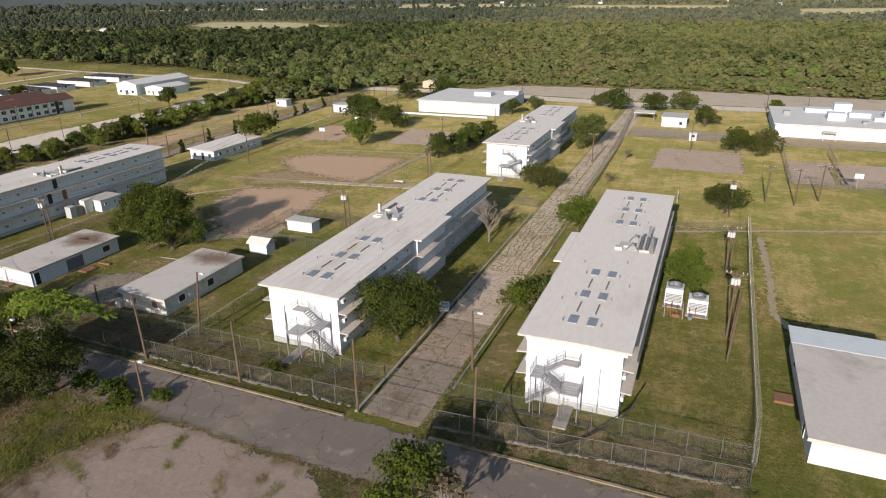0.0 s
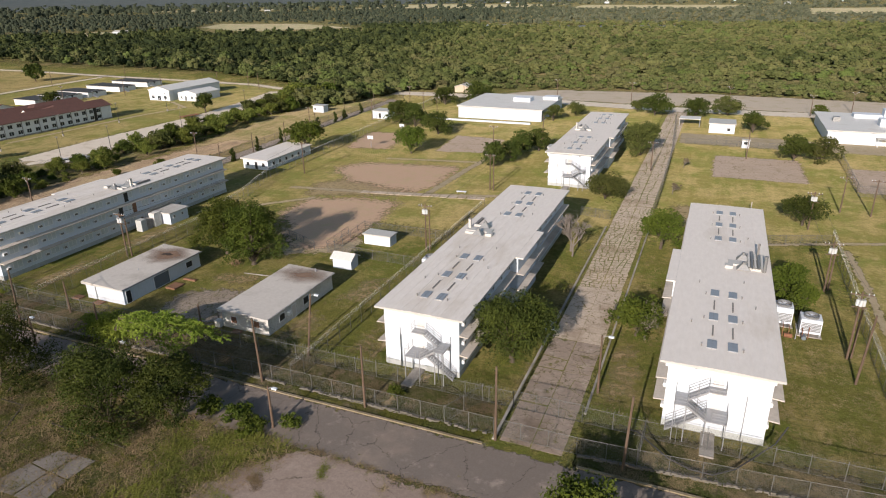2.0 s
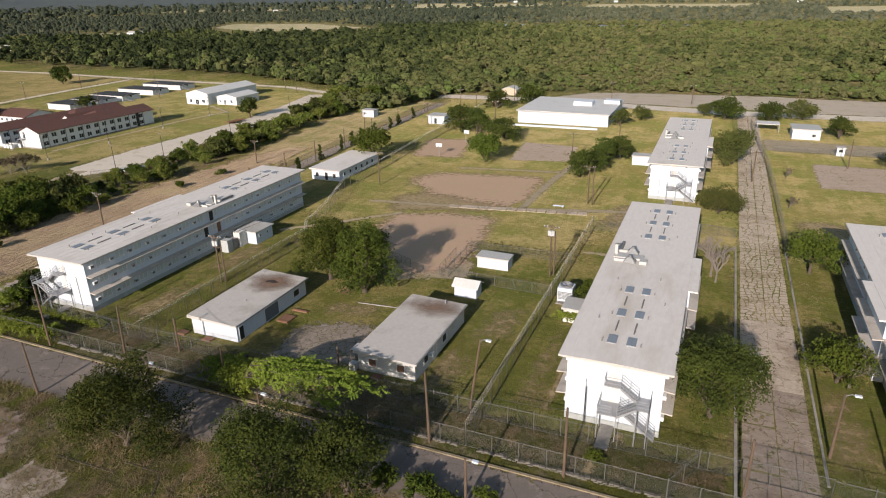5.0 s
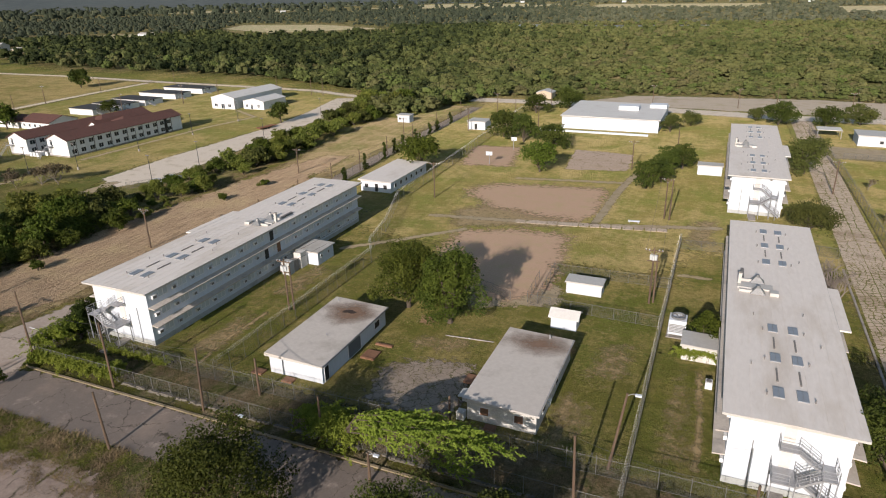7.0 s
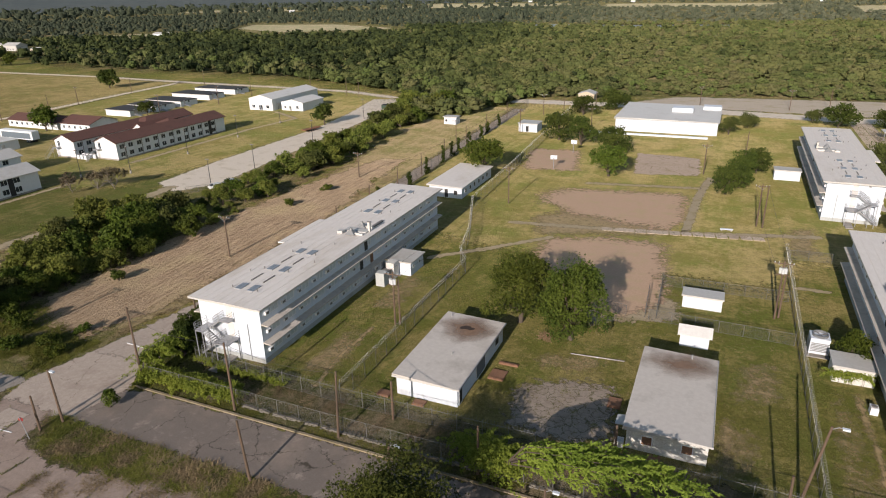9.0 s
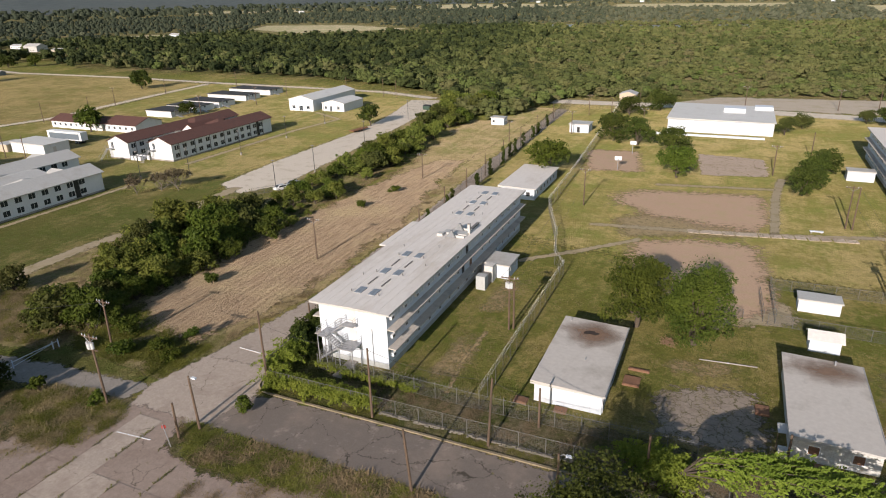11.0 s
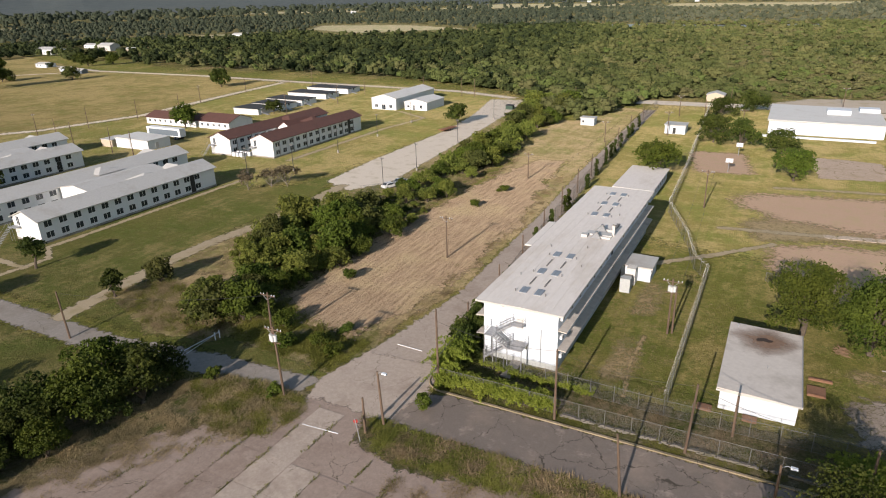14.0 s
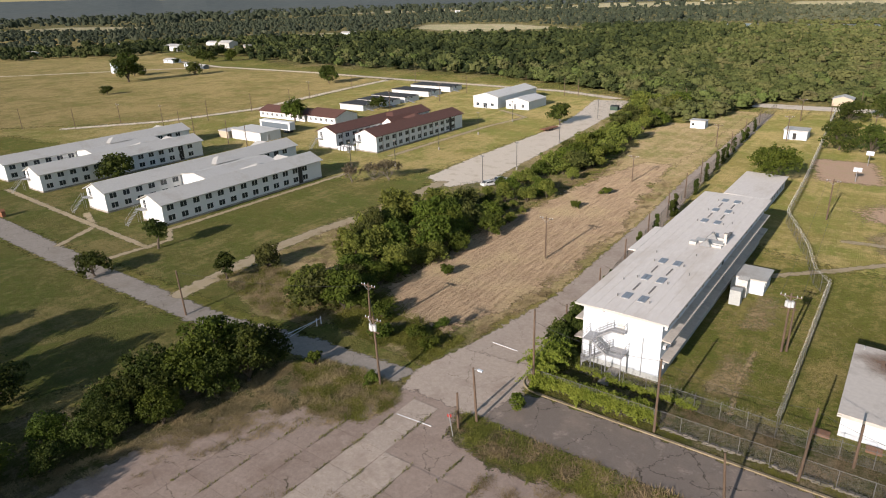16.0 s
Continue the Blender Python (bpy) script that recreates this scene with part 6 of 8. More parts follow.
# ---- fences ----
def coil(g, a, c, z, r=0.27, pitch=0.42):
    a, c = Vector((*a, z)), Vector((*c, z))
    d = (c - a).normalized()
    s = Vector((-d.y, d.x, 0))
    L = (c - a).length
    n = int(L / pitch * 7)
    pts = []
    for i in range(n + 1):
        w = 2 * math.pi * i / 7
        pts.append(a + d * (L * i / max(n, 1)) + s * (r * math.cos(w)) + Vector((0, 0, r * math.sin(w))))
    g.line(pts, 0.009, 3)


def fence(line, height, label, wire=True, step=3.0, mesh=MESH, post_r=0.04, coil_r=0.27, ground_coil=False, arms=False):
    f = thing("chain_link_fence", 0, 0, label=label, category="fence")
    m, rails, cl = Geo(), Geo(), Geo()
    for a, c in zip(line, line[1:]):
        L = math.hypot(c[0] - a[0], c[1] - a[1])
        n = max(1, round(L / step))
        for i in range(n + 1):
            if i == n and c != line[-1]:
                continue
            x, y = a[0] + (c[0] - a[0]) * i / n, a[1] + (c[1] - a[1]) * i / n
            part("post", Geo().tube((x, y, -0.1), (x, y, height + (0.25 if wire else 0.03)), post_r), GALV, f)
        m.face((*a, 0.03), (*c, 0.03), (*c, height), (*a, height))
        rails.tube((*a, height), (*c, height), 0.03, n=4)
        rails.tube((*a, 0.06), (*c, 0.06), 0.02, n=4)
        if wire:
            coil(cl, a, c, height + 0.2, min(coil_r, 0.25))
        if ground_coil:
            coil(cl, (a[0], a[1] + 0.6), (c[0], c[1] + 0.6), 0.35, 0.33)
    part("mesh_panel", m, mesh, f)
    part("rail", rails, GALV, f)
    if cl.v:
        tagged(part("razor_coil", cl, COIL if coil_r > 0.3 else DULL_COIL, f), kind="stuff")
    return f


FENCE = "galvanised chain-link fence"
fence([(-134.0, 50.7), (-56.6, 50.9), (-30.4, 50.9)], 2.1, FENCE + " along the road", wire=False)
fence([(-30.4, 50.9), (-21.4, 50.9)], 2.1, FENCE + " across the mouth of the drive", wire=False)
fence([(-21.4, 50.9), (-15.4, 51.2), (9.2, 53.2)], 2.1, FENCE + " along the road", wire=False)
fence([(-130.5, 56.2), (-107.6, 55.6), (-56.6, 56.2), (-29.8, 56.3)], 2.1, FENCE + " topped with razor wire before the blocks")
fence([(-21.9, 56.4), (-15.2, 56.3), (9.8, 56.5)], 2.1, FENCE + " topped with razor wire before the blocks")
fence([(-29.8, 56.3), (-21.9, 56.4)], 2.3, FENCE + " across the drive", wire=False)
fence([(-36.2, 50.9), (-33.6, 56.3)], 2.1, FENCE + " closing the strip between two fences", wire=True)
fence([(-15.4, 51.2), (-15.2, 56.3)], 2.1, FENCE + " closing the strip between two fences", wire=True)
fence([(9.2, 53.2), (9.9, 60.5), (10.0, 75.5), (10.2, 102), (10.5, 126.5)], 2.6, FENCE + " with razor wire beside a field", coil_r=0.32)
fence([(10.5, 126.5), (-2.8, 121.5)], 1.9, FENCE + " across the grass", wire=False)
fence([(-107.6, 55.6), (-107.8, 96.8), (-110.4, 101), (-113, 112), (-119.6, 131), (-121, 165), (-127, 268)], 2.6, FENCE + " with razor wire beside a block", coil_r=0.32)
fence([(-56.6, 50.9), (-56.6, 56.2), (-56.6, 122.8)], 2.6, FENCE + " with razor wire behind the huts", coil_r=0.32)
fence([(-56.6, 122.8), (-49.2, 123.3)], 1.8, FENCE + " across the grass", wire=False)
fence([(-76.2, 90.4), (-57.0, 89.8)], 1.8, FENCE + " round a small yard", wire=False)
fence([(-75.6, 103.6), (-57.0, 104.0)], 1.8, FENCE + " round a small yard", wire=False)
fence([(-75.2, 91.0), (-75.6, 103.6)], 1.9, FENCE + " round a small yard", wire=True)
fence([(-76.8, 91.0), (-77.2, 99.6)], 1.9, FENCE + " beside a gate", wire=False)
fence([(-22.0, 122), (-22.0, 148), (-22.6, 186), (-25.5, 244)], 2.6, FENCE + " along the drive", mesh=TALL_MESH)
fence([(-36.5, 128.0), (-30.2, 127.0)], 1.9, FENCE + " beside the drive", wire=False)
fence([(20.6, 199), (20.0, 162.5), (48, 162.2)], 2.4, FENCE + " round an old court")
fence([(32.2, 199.5), (31.9, 180.2)], 2.4, FENCE + " across an old court")
fence([(-20, 207.4), (18, 207.2)], 1.8, FENCE + " along the yard road", wire=False)
fence([(-99, 100.5), (-90, 95.5), (-83, 92.5), (-79.5, 90.8)], 1.6, FENCE + " half hidden by a tree", wire=False)
fence([(-192, 118), (-186, 125), (-184, 140)], 1.6, FENCE + " beside parked cars", wire=False)
fence([(-134.3, 50.8), (-135.2, 62), (-137.4, 85), (-140.4, 120), (-143.0, 165), (-146.4, 235), (-147.0, 268)], 3.6, "tall brown mesh fence along the perimeter road", wire=False, mesh=TALL_MESH, step=6.0)
gt = thing("swing_gate", -169.0, 40.0, turn=86, label="white steel swing gate across a lane", category="gate")
part("rail", Geo().tube((0, 0, 1.0), (7.2, 0, 1.0), 0.05).tube((0.4, 0, 0.3), (7.2, 0, 1.0), 0.035), WHITE, gt)
for xx in (0, 0.8, 6.4, 7.2):
    part("post", Geo().tube((xx, 0, 0), (xx, 0, 1.3), 0.08), WHITE, gt)


def rubble_wall(x0, x1, y0, y1, seed):
    """A low dry wall of broken concrete along a fence foot."""
    rng = random.Random(seed)
    w = thing("rubble_wall", x0, y0, label="low grey wall of broken concrete along a fence foot", category="wall")
    g = Geo()
    n = int((x1 - x0) / 0.55)
    for i in range(n):
        for row in (0, 1):
            if rng.random() < 0.22:
                continue
            x = (x1 - x0) * i / n + 0.27 * row + rng.uniform(-0.05, 0.05)
            y = (y1 - y0) * i / n + rng.uniform(-0.07, 0.07)
            a, d, h = rng.uniform(0.18, 0.27), rng.uniform(0.12, 0.2), rng.uniform(0.13, 0.2)
            g.prism([(x - a, y - d), (x + a * rng.uniform(0.7, 1), y - d * rng.uniform(0.6, 1)), (x + a, y + d), (x - a * rng.uniform(0.6, 1), y + d)], row * 0.17 - 0.02, row * 0.17 + h)
    tagged(part("stones", g, RUBBLE, w), kind="stuff")


rubble_wall(-118, -57, 50.55, 50.55, 3)
rubble_wall(-55, -31, 50.55, 50.55, 4)
rubble_wall(-21, 8.5, 50.6, 52.75, 5)


# ---- poles, lamps and lines ----
def pole(x, y, h, kind, lean=(0.0, 0.0), turn=0.0):
    names = {"bare": "bare weathered wooden pole", "lamp": "weathered wooden pole with a lamp head", "power": "wooden utility pole with a crossarm and transformers", "arm": "wooden utility pole with a crossarm", "steel": "slim dark parking lot lamp post", "tall": "tall dark fence pole"}
    p = thing("street_lamp" if kind in ("lamp", "steel") else "utility_pole", x, y, turn=turn, label=names[kind], category="lamp" if kind in ("lamp", "steel") else "pole", group="poles")
    lx, ly = lean
    part("pole", Geo().tube((0, 0, -0.2), (lx, ly, h), 0.16 if kind != "steel" else 0.09, 0.11 if kind != "steel" else 0.07, 8), WOOD if kind != "steel" else DARK, p)
    if kind in ("lamp",):
        part("arm", Geo().line([(lx, ly, h - 0.3), (lx + 0.5, ly - 0.1, h + 0.1), (lx + 0.9, ly - 0.2, h + 0.1)], 0.04), STEEL, p)
        part("lamp_head", Geo().box(lx + 0.75, ly - 0.35, h, lx + 1.35, ly - 0.05, h + 0.18), WHITE, p)
    if kind == "steel":
        part("lamp_head", Geo().box(-0.5, -0.18, h, 0.5, 0.18, h + 0.18), DUCT, p)
        part("base", Geo().tube((0, 0, -0.1), (0, 0, 0.8), 0.28, n=10), CONCRETE, p)
    if kind in ("power", "arm"):
        part("crossarm", Geo().box(lx - 1.3, ly - 0.07, h - 0.5, lx + 1.3, ly + 0.07, h - 0.36), WOOD, p)
        part("brace", Geo().tube((lx - 0.8, ly - 0.09, h - 0.45), (lx, ly - 0.13, h - 1.1), 0.025, n=4).tube((lx + 0.8, ly - 0.09, h - 0.45), (lx, ly - 0.13, h - 1.1), 0.025, n=4), STEEL, p)
        for k in (-1.2, -0.7, 0.7, 1.2):
            part("insulator", Geo().tube((lx + k, ly, h - 0.36), (lx + k, ly, h - 0.16), 0.06, 0.04), WHITE, p)
    if kind == "power":
        for k in (-0.36, 0.0, 0.36):
            t = part("transformer", Geo().tube((lx + k, ly - 0.34 + abs(k) * 0.5, h - 1.85), (lx + k, ly - 0.34 + abs(k) * 0.5, h - 1.05), 0.2, n=12), TRANSFORMER, p, "pale grey transformer can")
            part("bushing", Geo().tube((lx + k, ly - 0.34 + abs(k) * 0.5, h - 1.05), (lx + k, ly - 0.34 + abs(k) * 0.5, h - 0.8), 0.05), DUCT, t)
        part("lower_arm", Geo().box(lx - 0.9, ly - 0.06, h - 2.2, lx + 0.9, ly + 0.06, h - 2.08), WOOD, p)
    return p


def paired(x, y, h):
    pole(x, y, h, "power")
    pole(x + 0.55, y + 0.5, h - 1.2, "bare")


paired(-110.5, 75.4, 8.6)
paired(-59.2, 97.4, 9.2)
pole(-58.6, 57.4, 9.3, "lamp", (1.2, 0.2))
pole(-60.5, 50.1, 8.8, "bare", (-0.3, 0))
pole(-45.9, 50.1, 8.2, "bare")
pole(-29.9, 50.0, 9.2, "bare")
pole(-16.6, 50.2, 8.8, "bare", (0.3, 0))
pole(-53.6, 43.0, 5.4, "lamp")
pole(-21.3, 62.8, 7.8, "lamp")
pole(-61.0, 139.5, 8.9, "arm")
pole(-59.9, 138.9, 8.8, "bare")
paired(6.8, 103.5, 8.4)
paired(7.1, 82.0, 9.6)
pole(7.2, 75.8, 9.4, "bare", (0.4, 0))
pole(7.3, 134.2, 7.8, "power")
pole(-134.0, 50.2, 10.6, "bare")
pole(-135.8, 40.2, 6.9, "lamp", (-0.5, 0.2))
pole(-137.0, 38.2, 4.6, "bare")
pole(-150.1, 39.8, 9.4, "power", (-0.7, 0.3))
pole(-160.3, 49.3, 7.8, "arm", (-0.2, 0.4))
pole(-118.6, 49.6, 9.2, "bare")
pole(-104.4, 49.9, 8.6, "bare", (0.4, 0.1))
pole(-152.1, 87.8, 8.3, "arm")
pole(-157.7, 145.4, 7.0, "arm")
pole(-150.4, 196.0, 7.0, "arm")
pole(-113.1, 137.2, 8.7, "arm")
pole(-188.9, 37.6, 7.5, "bare", (-0.5, 0))
pole(-100.2, 55.0, 5.2, "bare")
pole(-88.0, 50.2, 6.0, "bare")
pole(-75.5, 56.4, 5.2, "bare")
pole(-95.8, 46.0, 4.6, "lamp")
pole(-109.0, 40.6, 7.0, "bare", (-0.8, 0.3))
pole(-80.2, 46.8, 3.6, "lamp")
for x, y in ((14.5, 148), (20.0, 147), (25, 152), (-3.0, 192), (-26.5, 170), (-73, 178), (-63, 198), (-112, 226), (-126, 244), (-136, 252), (-134, 214), (-33, 292), (-8, 286), (20, 270), (35, 282), (-47, 288), (-80, 290), (-120, 276), (-180, 262)):
    pole(x, y, 8.0, "arm" if (int(x) % 3) else "bare")
for x, y in ((-189.2, 124), (-189.4, 141.7), (-194.5, 178), (-200.5, 222), (-222, 128), (-224, 152), (-226, 178), (-228, 205), (-232, 120)):
    pole(x, y, 7.5, "steel")
for x, y in ((-282, 122), (-295, 124), (-318, 126), (-330, 128), (-350, 133), (-372, 127), (-344, 150), (-343, 172), (-338, 190), (-352, 215), (-356, 250), (-290, 205), (-285, 235), (-288, 262), (-340, 286), (-262, 276), (-240, 274), (-232, 272), (-380, 112), (-400, 100)):
    pole(x, y, 8.5, "arm" if (int(y) % 2) else "bare")
for x, y in ((-135.0, 62), (-136.2, 76), (-137.6, 90), (-139.2, 106), (-140.6, 122), (-141.8, 138), (-142.8, 154), (-143.8, 172), (-144.8, 192), (-145.8, 214), (-146.8, 240)):
    pole(x - 0.4, y, 6.0, "tall")


def span(a, c, sag, r=0.02):
    pts = []
    for i in range(13):
        s = i / 12
        p = Vector(a).lerp(Vector(c), s)
        p.z -= sag * 4 * s * (1 - s)
        pts.append(p)
    single("overhead_wire", Geo().line(pts, r, 4), DARK, "dark overhead wire between poles", "cable", group="overhead wires")


for off in (-1.2, 1.2):
    span((7.1 + off, 82, 9.2), (6.8 + off, 103.5, 8.0), 0.5)
    span((6.8 + off, 103.5, 8.0), (7.3 + off, 134.2, 7.4), 0.8)
    span((-61 + off, 139.5, 8.5), (-59.2 + off, 97.4, 8.8), 1.0)
    span((-113.1 + off, 137.2, 8.3), (-110.5 + off, 75.4, 8.2), 1.6)
span((-118.6, 49.6, 9.0), (-134.0, 50.2, 9.0), 0.8)
span((-118.6, 49.6, 9.0), (-104.4, 49.9, 8.4), 0.8)
span((-104.4, 49.9, 8.4), (-88.0, 50.2, 6.0), 0.8)
span((-45.9, 50.1, 8.0), (-60.5, 50.1, 8.6), 0.8)
span((-160.3, 49.3, 7.6), (-188.9, 37.6, 7.3), 0.9)
span((-150.1, 39.8, 9.0), (-160.3, 49.3, 7.4), 0.5)
single("sagging_cable", Geo().line([(-16.6, 50.2, 5.0), (-15.8, 53.5, 2.6), (-14.6, 54.4, 1.0), (-12.6, 53.3, 0.4), (-10.4, 52.5, 0.25), (-8.3, 52.4, 0.3), (-6.2, 54.0, 0.4), (-4.4, 56.2, 0.8), (-2.6, 58.2, 1.4), (-1.6, 59.3, 3.0)], 0.085, 6), DARK, "thick dark cable sagging over the fence", "cable")
ss = thing("road_sign", -136.6, 36.6, turn=200, label="red and white round road sign on a leaning post", category="sign")
part("post", Geo().tube((0, 0, 0), (0.4, 0, 3.0), 0.05), STEEL, ss)
plate = part("plate", Geo().tube((0.36, -0.06, 2.6), (0.36, -0.1, 2.6), 0.26, n=16), RED, ss)
part("bar", Geo().box(0.18, -0.125, 2.54, 0.54, -0.102, 2.66), WHITE, plate)
pt = thing("small_post", -3.0, 141.0, label="weathered white post on the grass", category="post")
part("post", Geo().box(-0.1, -0.1, 0, 0.1, 0.1, 2.6), CONCRETE, pt)
hb = thing("concrete_bench", -66.5, 134.5, turn=6, label="pale concrete bench on the grass", category="bench")
part("seat", Geo().box(-1.2, -0.3, 0.35, 1.2, 0.3, 0.5), WHITE, hb)
part("support", Geo().box(-1.0, -0.25, 0, -0.8, 0.25, 0.35).box(0.8, -0.25, 0, 1.0, 0.25, 0.35), CONCRETE, hb)


# ---- trees ----
def sphere_quads(steps=2):
    """A ball of quads, from a cube."""
    out = []
    for axis in range(3):
        for s in (-1, 1):
            for i in range(steps):
                for j in range(steps):
                    q = []
                    for a, c in ((i, j), (i + 1, j), (i + 1, j + 1), (i, j + 1)):
                        p = [0, 0, 0]
                        p[axis] = s
                        p[(axis + 1) % 3], p[(axis + 2) % 3] = 2 * a / steps - 1, (2 * c / steps - 1) * s
                        q.append(np.array(p) / np.linalg.norm(p))
                    out.append(q)
    return np.array(out)


BALL_LOW = sphere_quads(2)


def leaves(rng, lobes, n, size, flat=0.5, core=True, shell=0.72, fill=0.62):
    """Leaf clumps over a set of lobes (x, y, z, rx, ry, rz)."""
    lo = np.array(lobes, dtype=float)
    area = lo[:, 3] * lo[:, 5]
    pick = rng.choice(len(lo), n, p=area / area.sum())
    d = rng.normal(size=(n, 3))
    d /= np.linalg.norm(d, axis=1)[:, None]
    d[:, 2] = np.abs(d[:, 2]) * np.where(rng.random(n) < 0.72, 1, -0.8)
    r = shell + (1.1 - shell) * rng.random(n) ** 0.7
    c = lo[pick, :3] + d * lo[pick, 3:] * r[:, None]
    nrm = d + rng.normal(size=(n, 3)) * flat
    nrm /= np.linalg.norm(nrm, axis=1)[:, None]
    t = np.cross(nrm, rng.normal(size=(n, 3)))
    t /= np.linalg.norm(t, axis=1)[:, None] + 1e-9
    u = np.cross(nrm, t)
    s = size * (0.5 + rng.random(n))[:, None]
    k = 0.35 + 0.5 * rng.random((n, 4, 1))
    q = np.stack([c + t * s * k[:, 0], c + u * s * k[:, 1] * 0.8, c - t * s * k[:, 2], c - u * s * k[:, 3] * 0.8], axis=1)
    if core:
        balls = []
        for x, y, z, a, b2, e in lo:
            wob = fill + 0.12 * rng.random()
            balls.append(BALL_LOW * np.array([a, b2, e]) * wob + np.array([x, y, z]))
        q = np.concatenate([q] + balls)
    return q


def lobes_for(rng, h, w, base, count, tall=1.0):
    out = [(0, 0, base + (h - base) * 0.5, w * 0.3, w * 0.3, (h - base) * 0.42)]
    for i in range(count):
        a = 2 * math.pi * (i + rng.random() * 0.7) / count
        lift = rng.random()
        rad = w * (0.33 - 0.18 * lift) * (0.8 + 0.4 * rng.random())
        r = w * (0.17 + 0.09 * rng.random())
        z = base + (h - base) * (0.16 + 0.58 * lift)
        out.append((rad * math.cos(a), rad * math.sin(a), z, r, r, min(r * (0.75 + 0.25 * rng.random()), (h - z))))
    return out


def make_tree(name, x, y, h, w, leaf, seed, count=9, n=2600, size=0.42, base=0.28, label="", category="tree", group="", bark=BARK, turn=0.0):
    rng = np.random.default_rng(seed)
    t = thing(name, x, y, turn=turn, label=label, category=category, group=group)
    lobes = lobes_for(rng, h, w, h * base, count)
    trunk = Geo()
    r = 0.028 * h + 0.06
    fork = h * base * 0.9
    bend = (rng.uniform(-0.3, 0.3), rng.uniform(-0.3, 0.3))
    trunk.line([(0, 0, -0.2), (bend[0] * 0.5, bend[1] * 0.5, fork * 0.6), (bend[0], bend[1], fork)], r * 1.15, 8, r * 0.8)
    for k, (lx, ly, lz, *_r) in enumerate(lobes):
        mid = Vector((bend[0], bend[1], fork)).lerp(Vector((lx, ly, lz)), 0.5) + Vector((0, 0, 0.08 * h))
        limb = [(bend[0], bend[1], fork * 0.92), tuple(mid), (lx, ly, lz)]
        if n < 3000:
            trunk.line(limb, r * 0.5, 3, r * 0.12)
        else:
            part("limb", Geo().line(limb, r * 0.5, 5, r * 0.12), bark, t)
    part("trunk", trunk, bark, t)
    size = math.sqrt(2.05 * math.pi * w * h * (1 - base) * 0.9 / n)
    clumps = []
    for lx, ly, lz, a, c, e in lobes:
        for _ in range(7):
            d = rng.normal(size=3)
            d /= np.linalg.norm(d)
            d[2] = abs(d[2]) * (1 if rng.random() < 0.62 else -0.9)
            k = rng.uniform(0.28, 0.5)
            clumps.append((lx + d[0] * a * 0.72, ly + d[1] * c * 0.72, lz + d[2] * e * 0.72, a * k, c * k, e * k * 0.85))
    q = np.concatenate([leaves(rng, clumps, int(n * 0.78), size, 1.0, False, 0.55), leaves(rng, lobes, int(n * 0.25), size, 1.0, n < 3200, 0.45, 0.36)])
    me = quad_mesh("crown", q, leaf)
    part("crown", me, None, t)
    return t


def bare_tree(x, y, h, w, seed, leaf_n=0, label="leafless grey tree beside a block"):
    rng = random.Random(seed)
    t = thing("bare_tree", x, y, label=label, category="tree")
    g = Geo()
    tips = []

    def grow(p, d, length, r, depth, after=0.0):
        q = p + d * length
        g.line([tuple(p), tuple(q)], r, 4 if depth > 2 else 3, r * 0.65)
        if depth == 0:
            tips.append(q)
            return
        for _ in range(5 if after else 3):
            e = (d + Vector((rng.uniform(-0.8, 0.8), rng.uniform(-0.8, 0.8), rng.uniform(-0.15, 0.5))) * (w / h)).normalized()
            grow(q, e, (after or length) * rng.uniform(0.6, 0.82), r * (0.75 if after else 0.6), depth - 1)
    grow(Vector((0, 0, -0.1)), Vector((0, 0, 1)), h * (0.06 if "shrub" in label else 0.25), 0.024 * h * (0.6 if "shrub" in label else 1.0), 5, h * 0.27)
    part("trunk", g, DEADWOOD, t)
    if leaf_n:
        nr = np.random.default_rng(seed)
        lobes = [(p.x, p.y, p.z, 0.6, 0.6, 0.5) for p in tips]
        part("crown", quad_mesh("crown", leaves(nr, lobes, leaf_n, 0.35, 0.9, False, 0.2), BROWNISH), None, t)
    return t


oak = "spreading dense dark green oak"
make_tree("oak_tree", -85.6, 80.6, 14.0, 11.6, MID_GREEN, 11, 18, 17000, 0.29, 0.03, "large tree with a dense fresh green crown")
make_tree("oak_tree", -93.6, 83.0, 11.4, 11.5, MID_GREEN, 12, 12, 10000, 0.27, 0.16, "large dull green tree beside a brighter one")
make_tree("oak_tree", -32.8, 65.8, 9.8, 13.4, OAK, 13, 15, 20000, 0.4, 0.12, oak + " beside a block")
make_tree("scrub_tree", -18.9, 78.6, 5.9, 8.8, BRIGHT, 14, 10, 5000, 0.24, 0.15, "loose grey-green tree with bare twigs showing")
bare_tree(-17.6, 77.8, 6.6, 8.6, 24, 0, "leafless grey tree amid loose green foliage")
make_tree("elm_tree", -18.8, 113.4, 7.2, 10.4, BRIGHT, 15, 10, 4800, 0.24, 0.3, "light green spreading tree beside the drive")
bare_tree(-34.0, 106.5, 9.4, 9.5, 16)
bare_tree(-33.2, 104.2, 7.6, 9.0, 17)
make_tree("juniper", -33.6, 141.5, 6.2, 11.5, OLIVE, 17, 11, 6300, 0.24, 0.08, "wide grey-green bush before a block")
make_tree("oak_tree", -31.3, 187.6, 9.8, 13.4, OLIVE, 18, 12, 6750, 0.31, 0.1, "round grey-green oak beside a far block")
make_tree("elm_tree", 1.0, 98.2, 6.8, 7.0, BRIGHT, 19, 9, 4800, 0.24, 0.12, "fresh green tree beside a block")
make_tree("elm_tree", 2.6, 93.0, 5.6, 5.5, BRIGHT, 119, 8, 3300, 0.24, 0.12, "fresh green tree beside cooling towers")
make_tree("oak_tree", 6.4, 136.4, 6.6, 10.0, OAK, 20, 11, 5400, 0.27, 0.2, "low round oak on the open field")
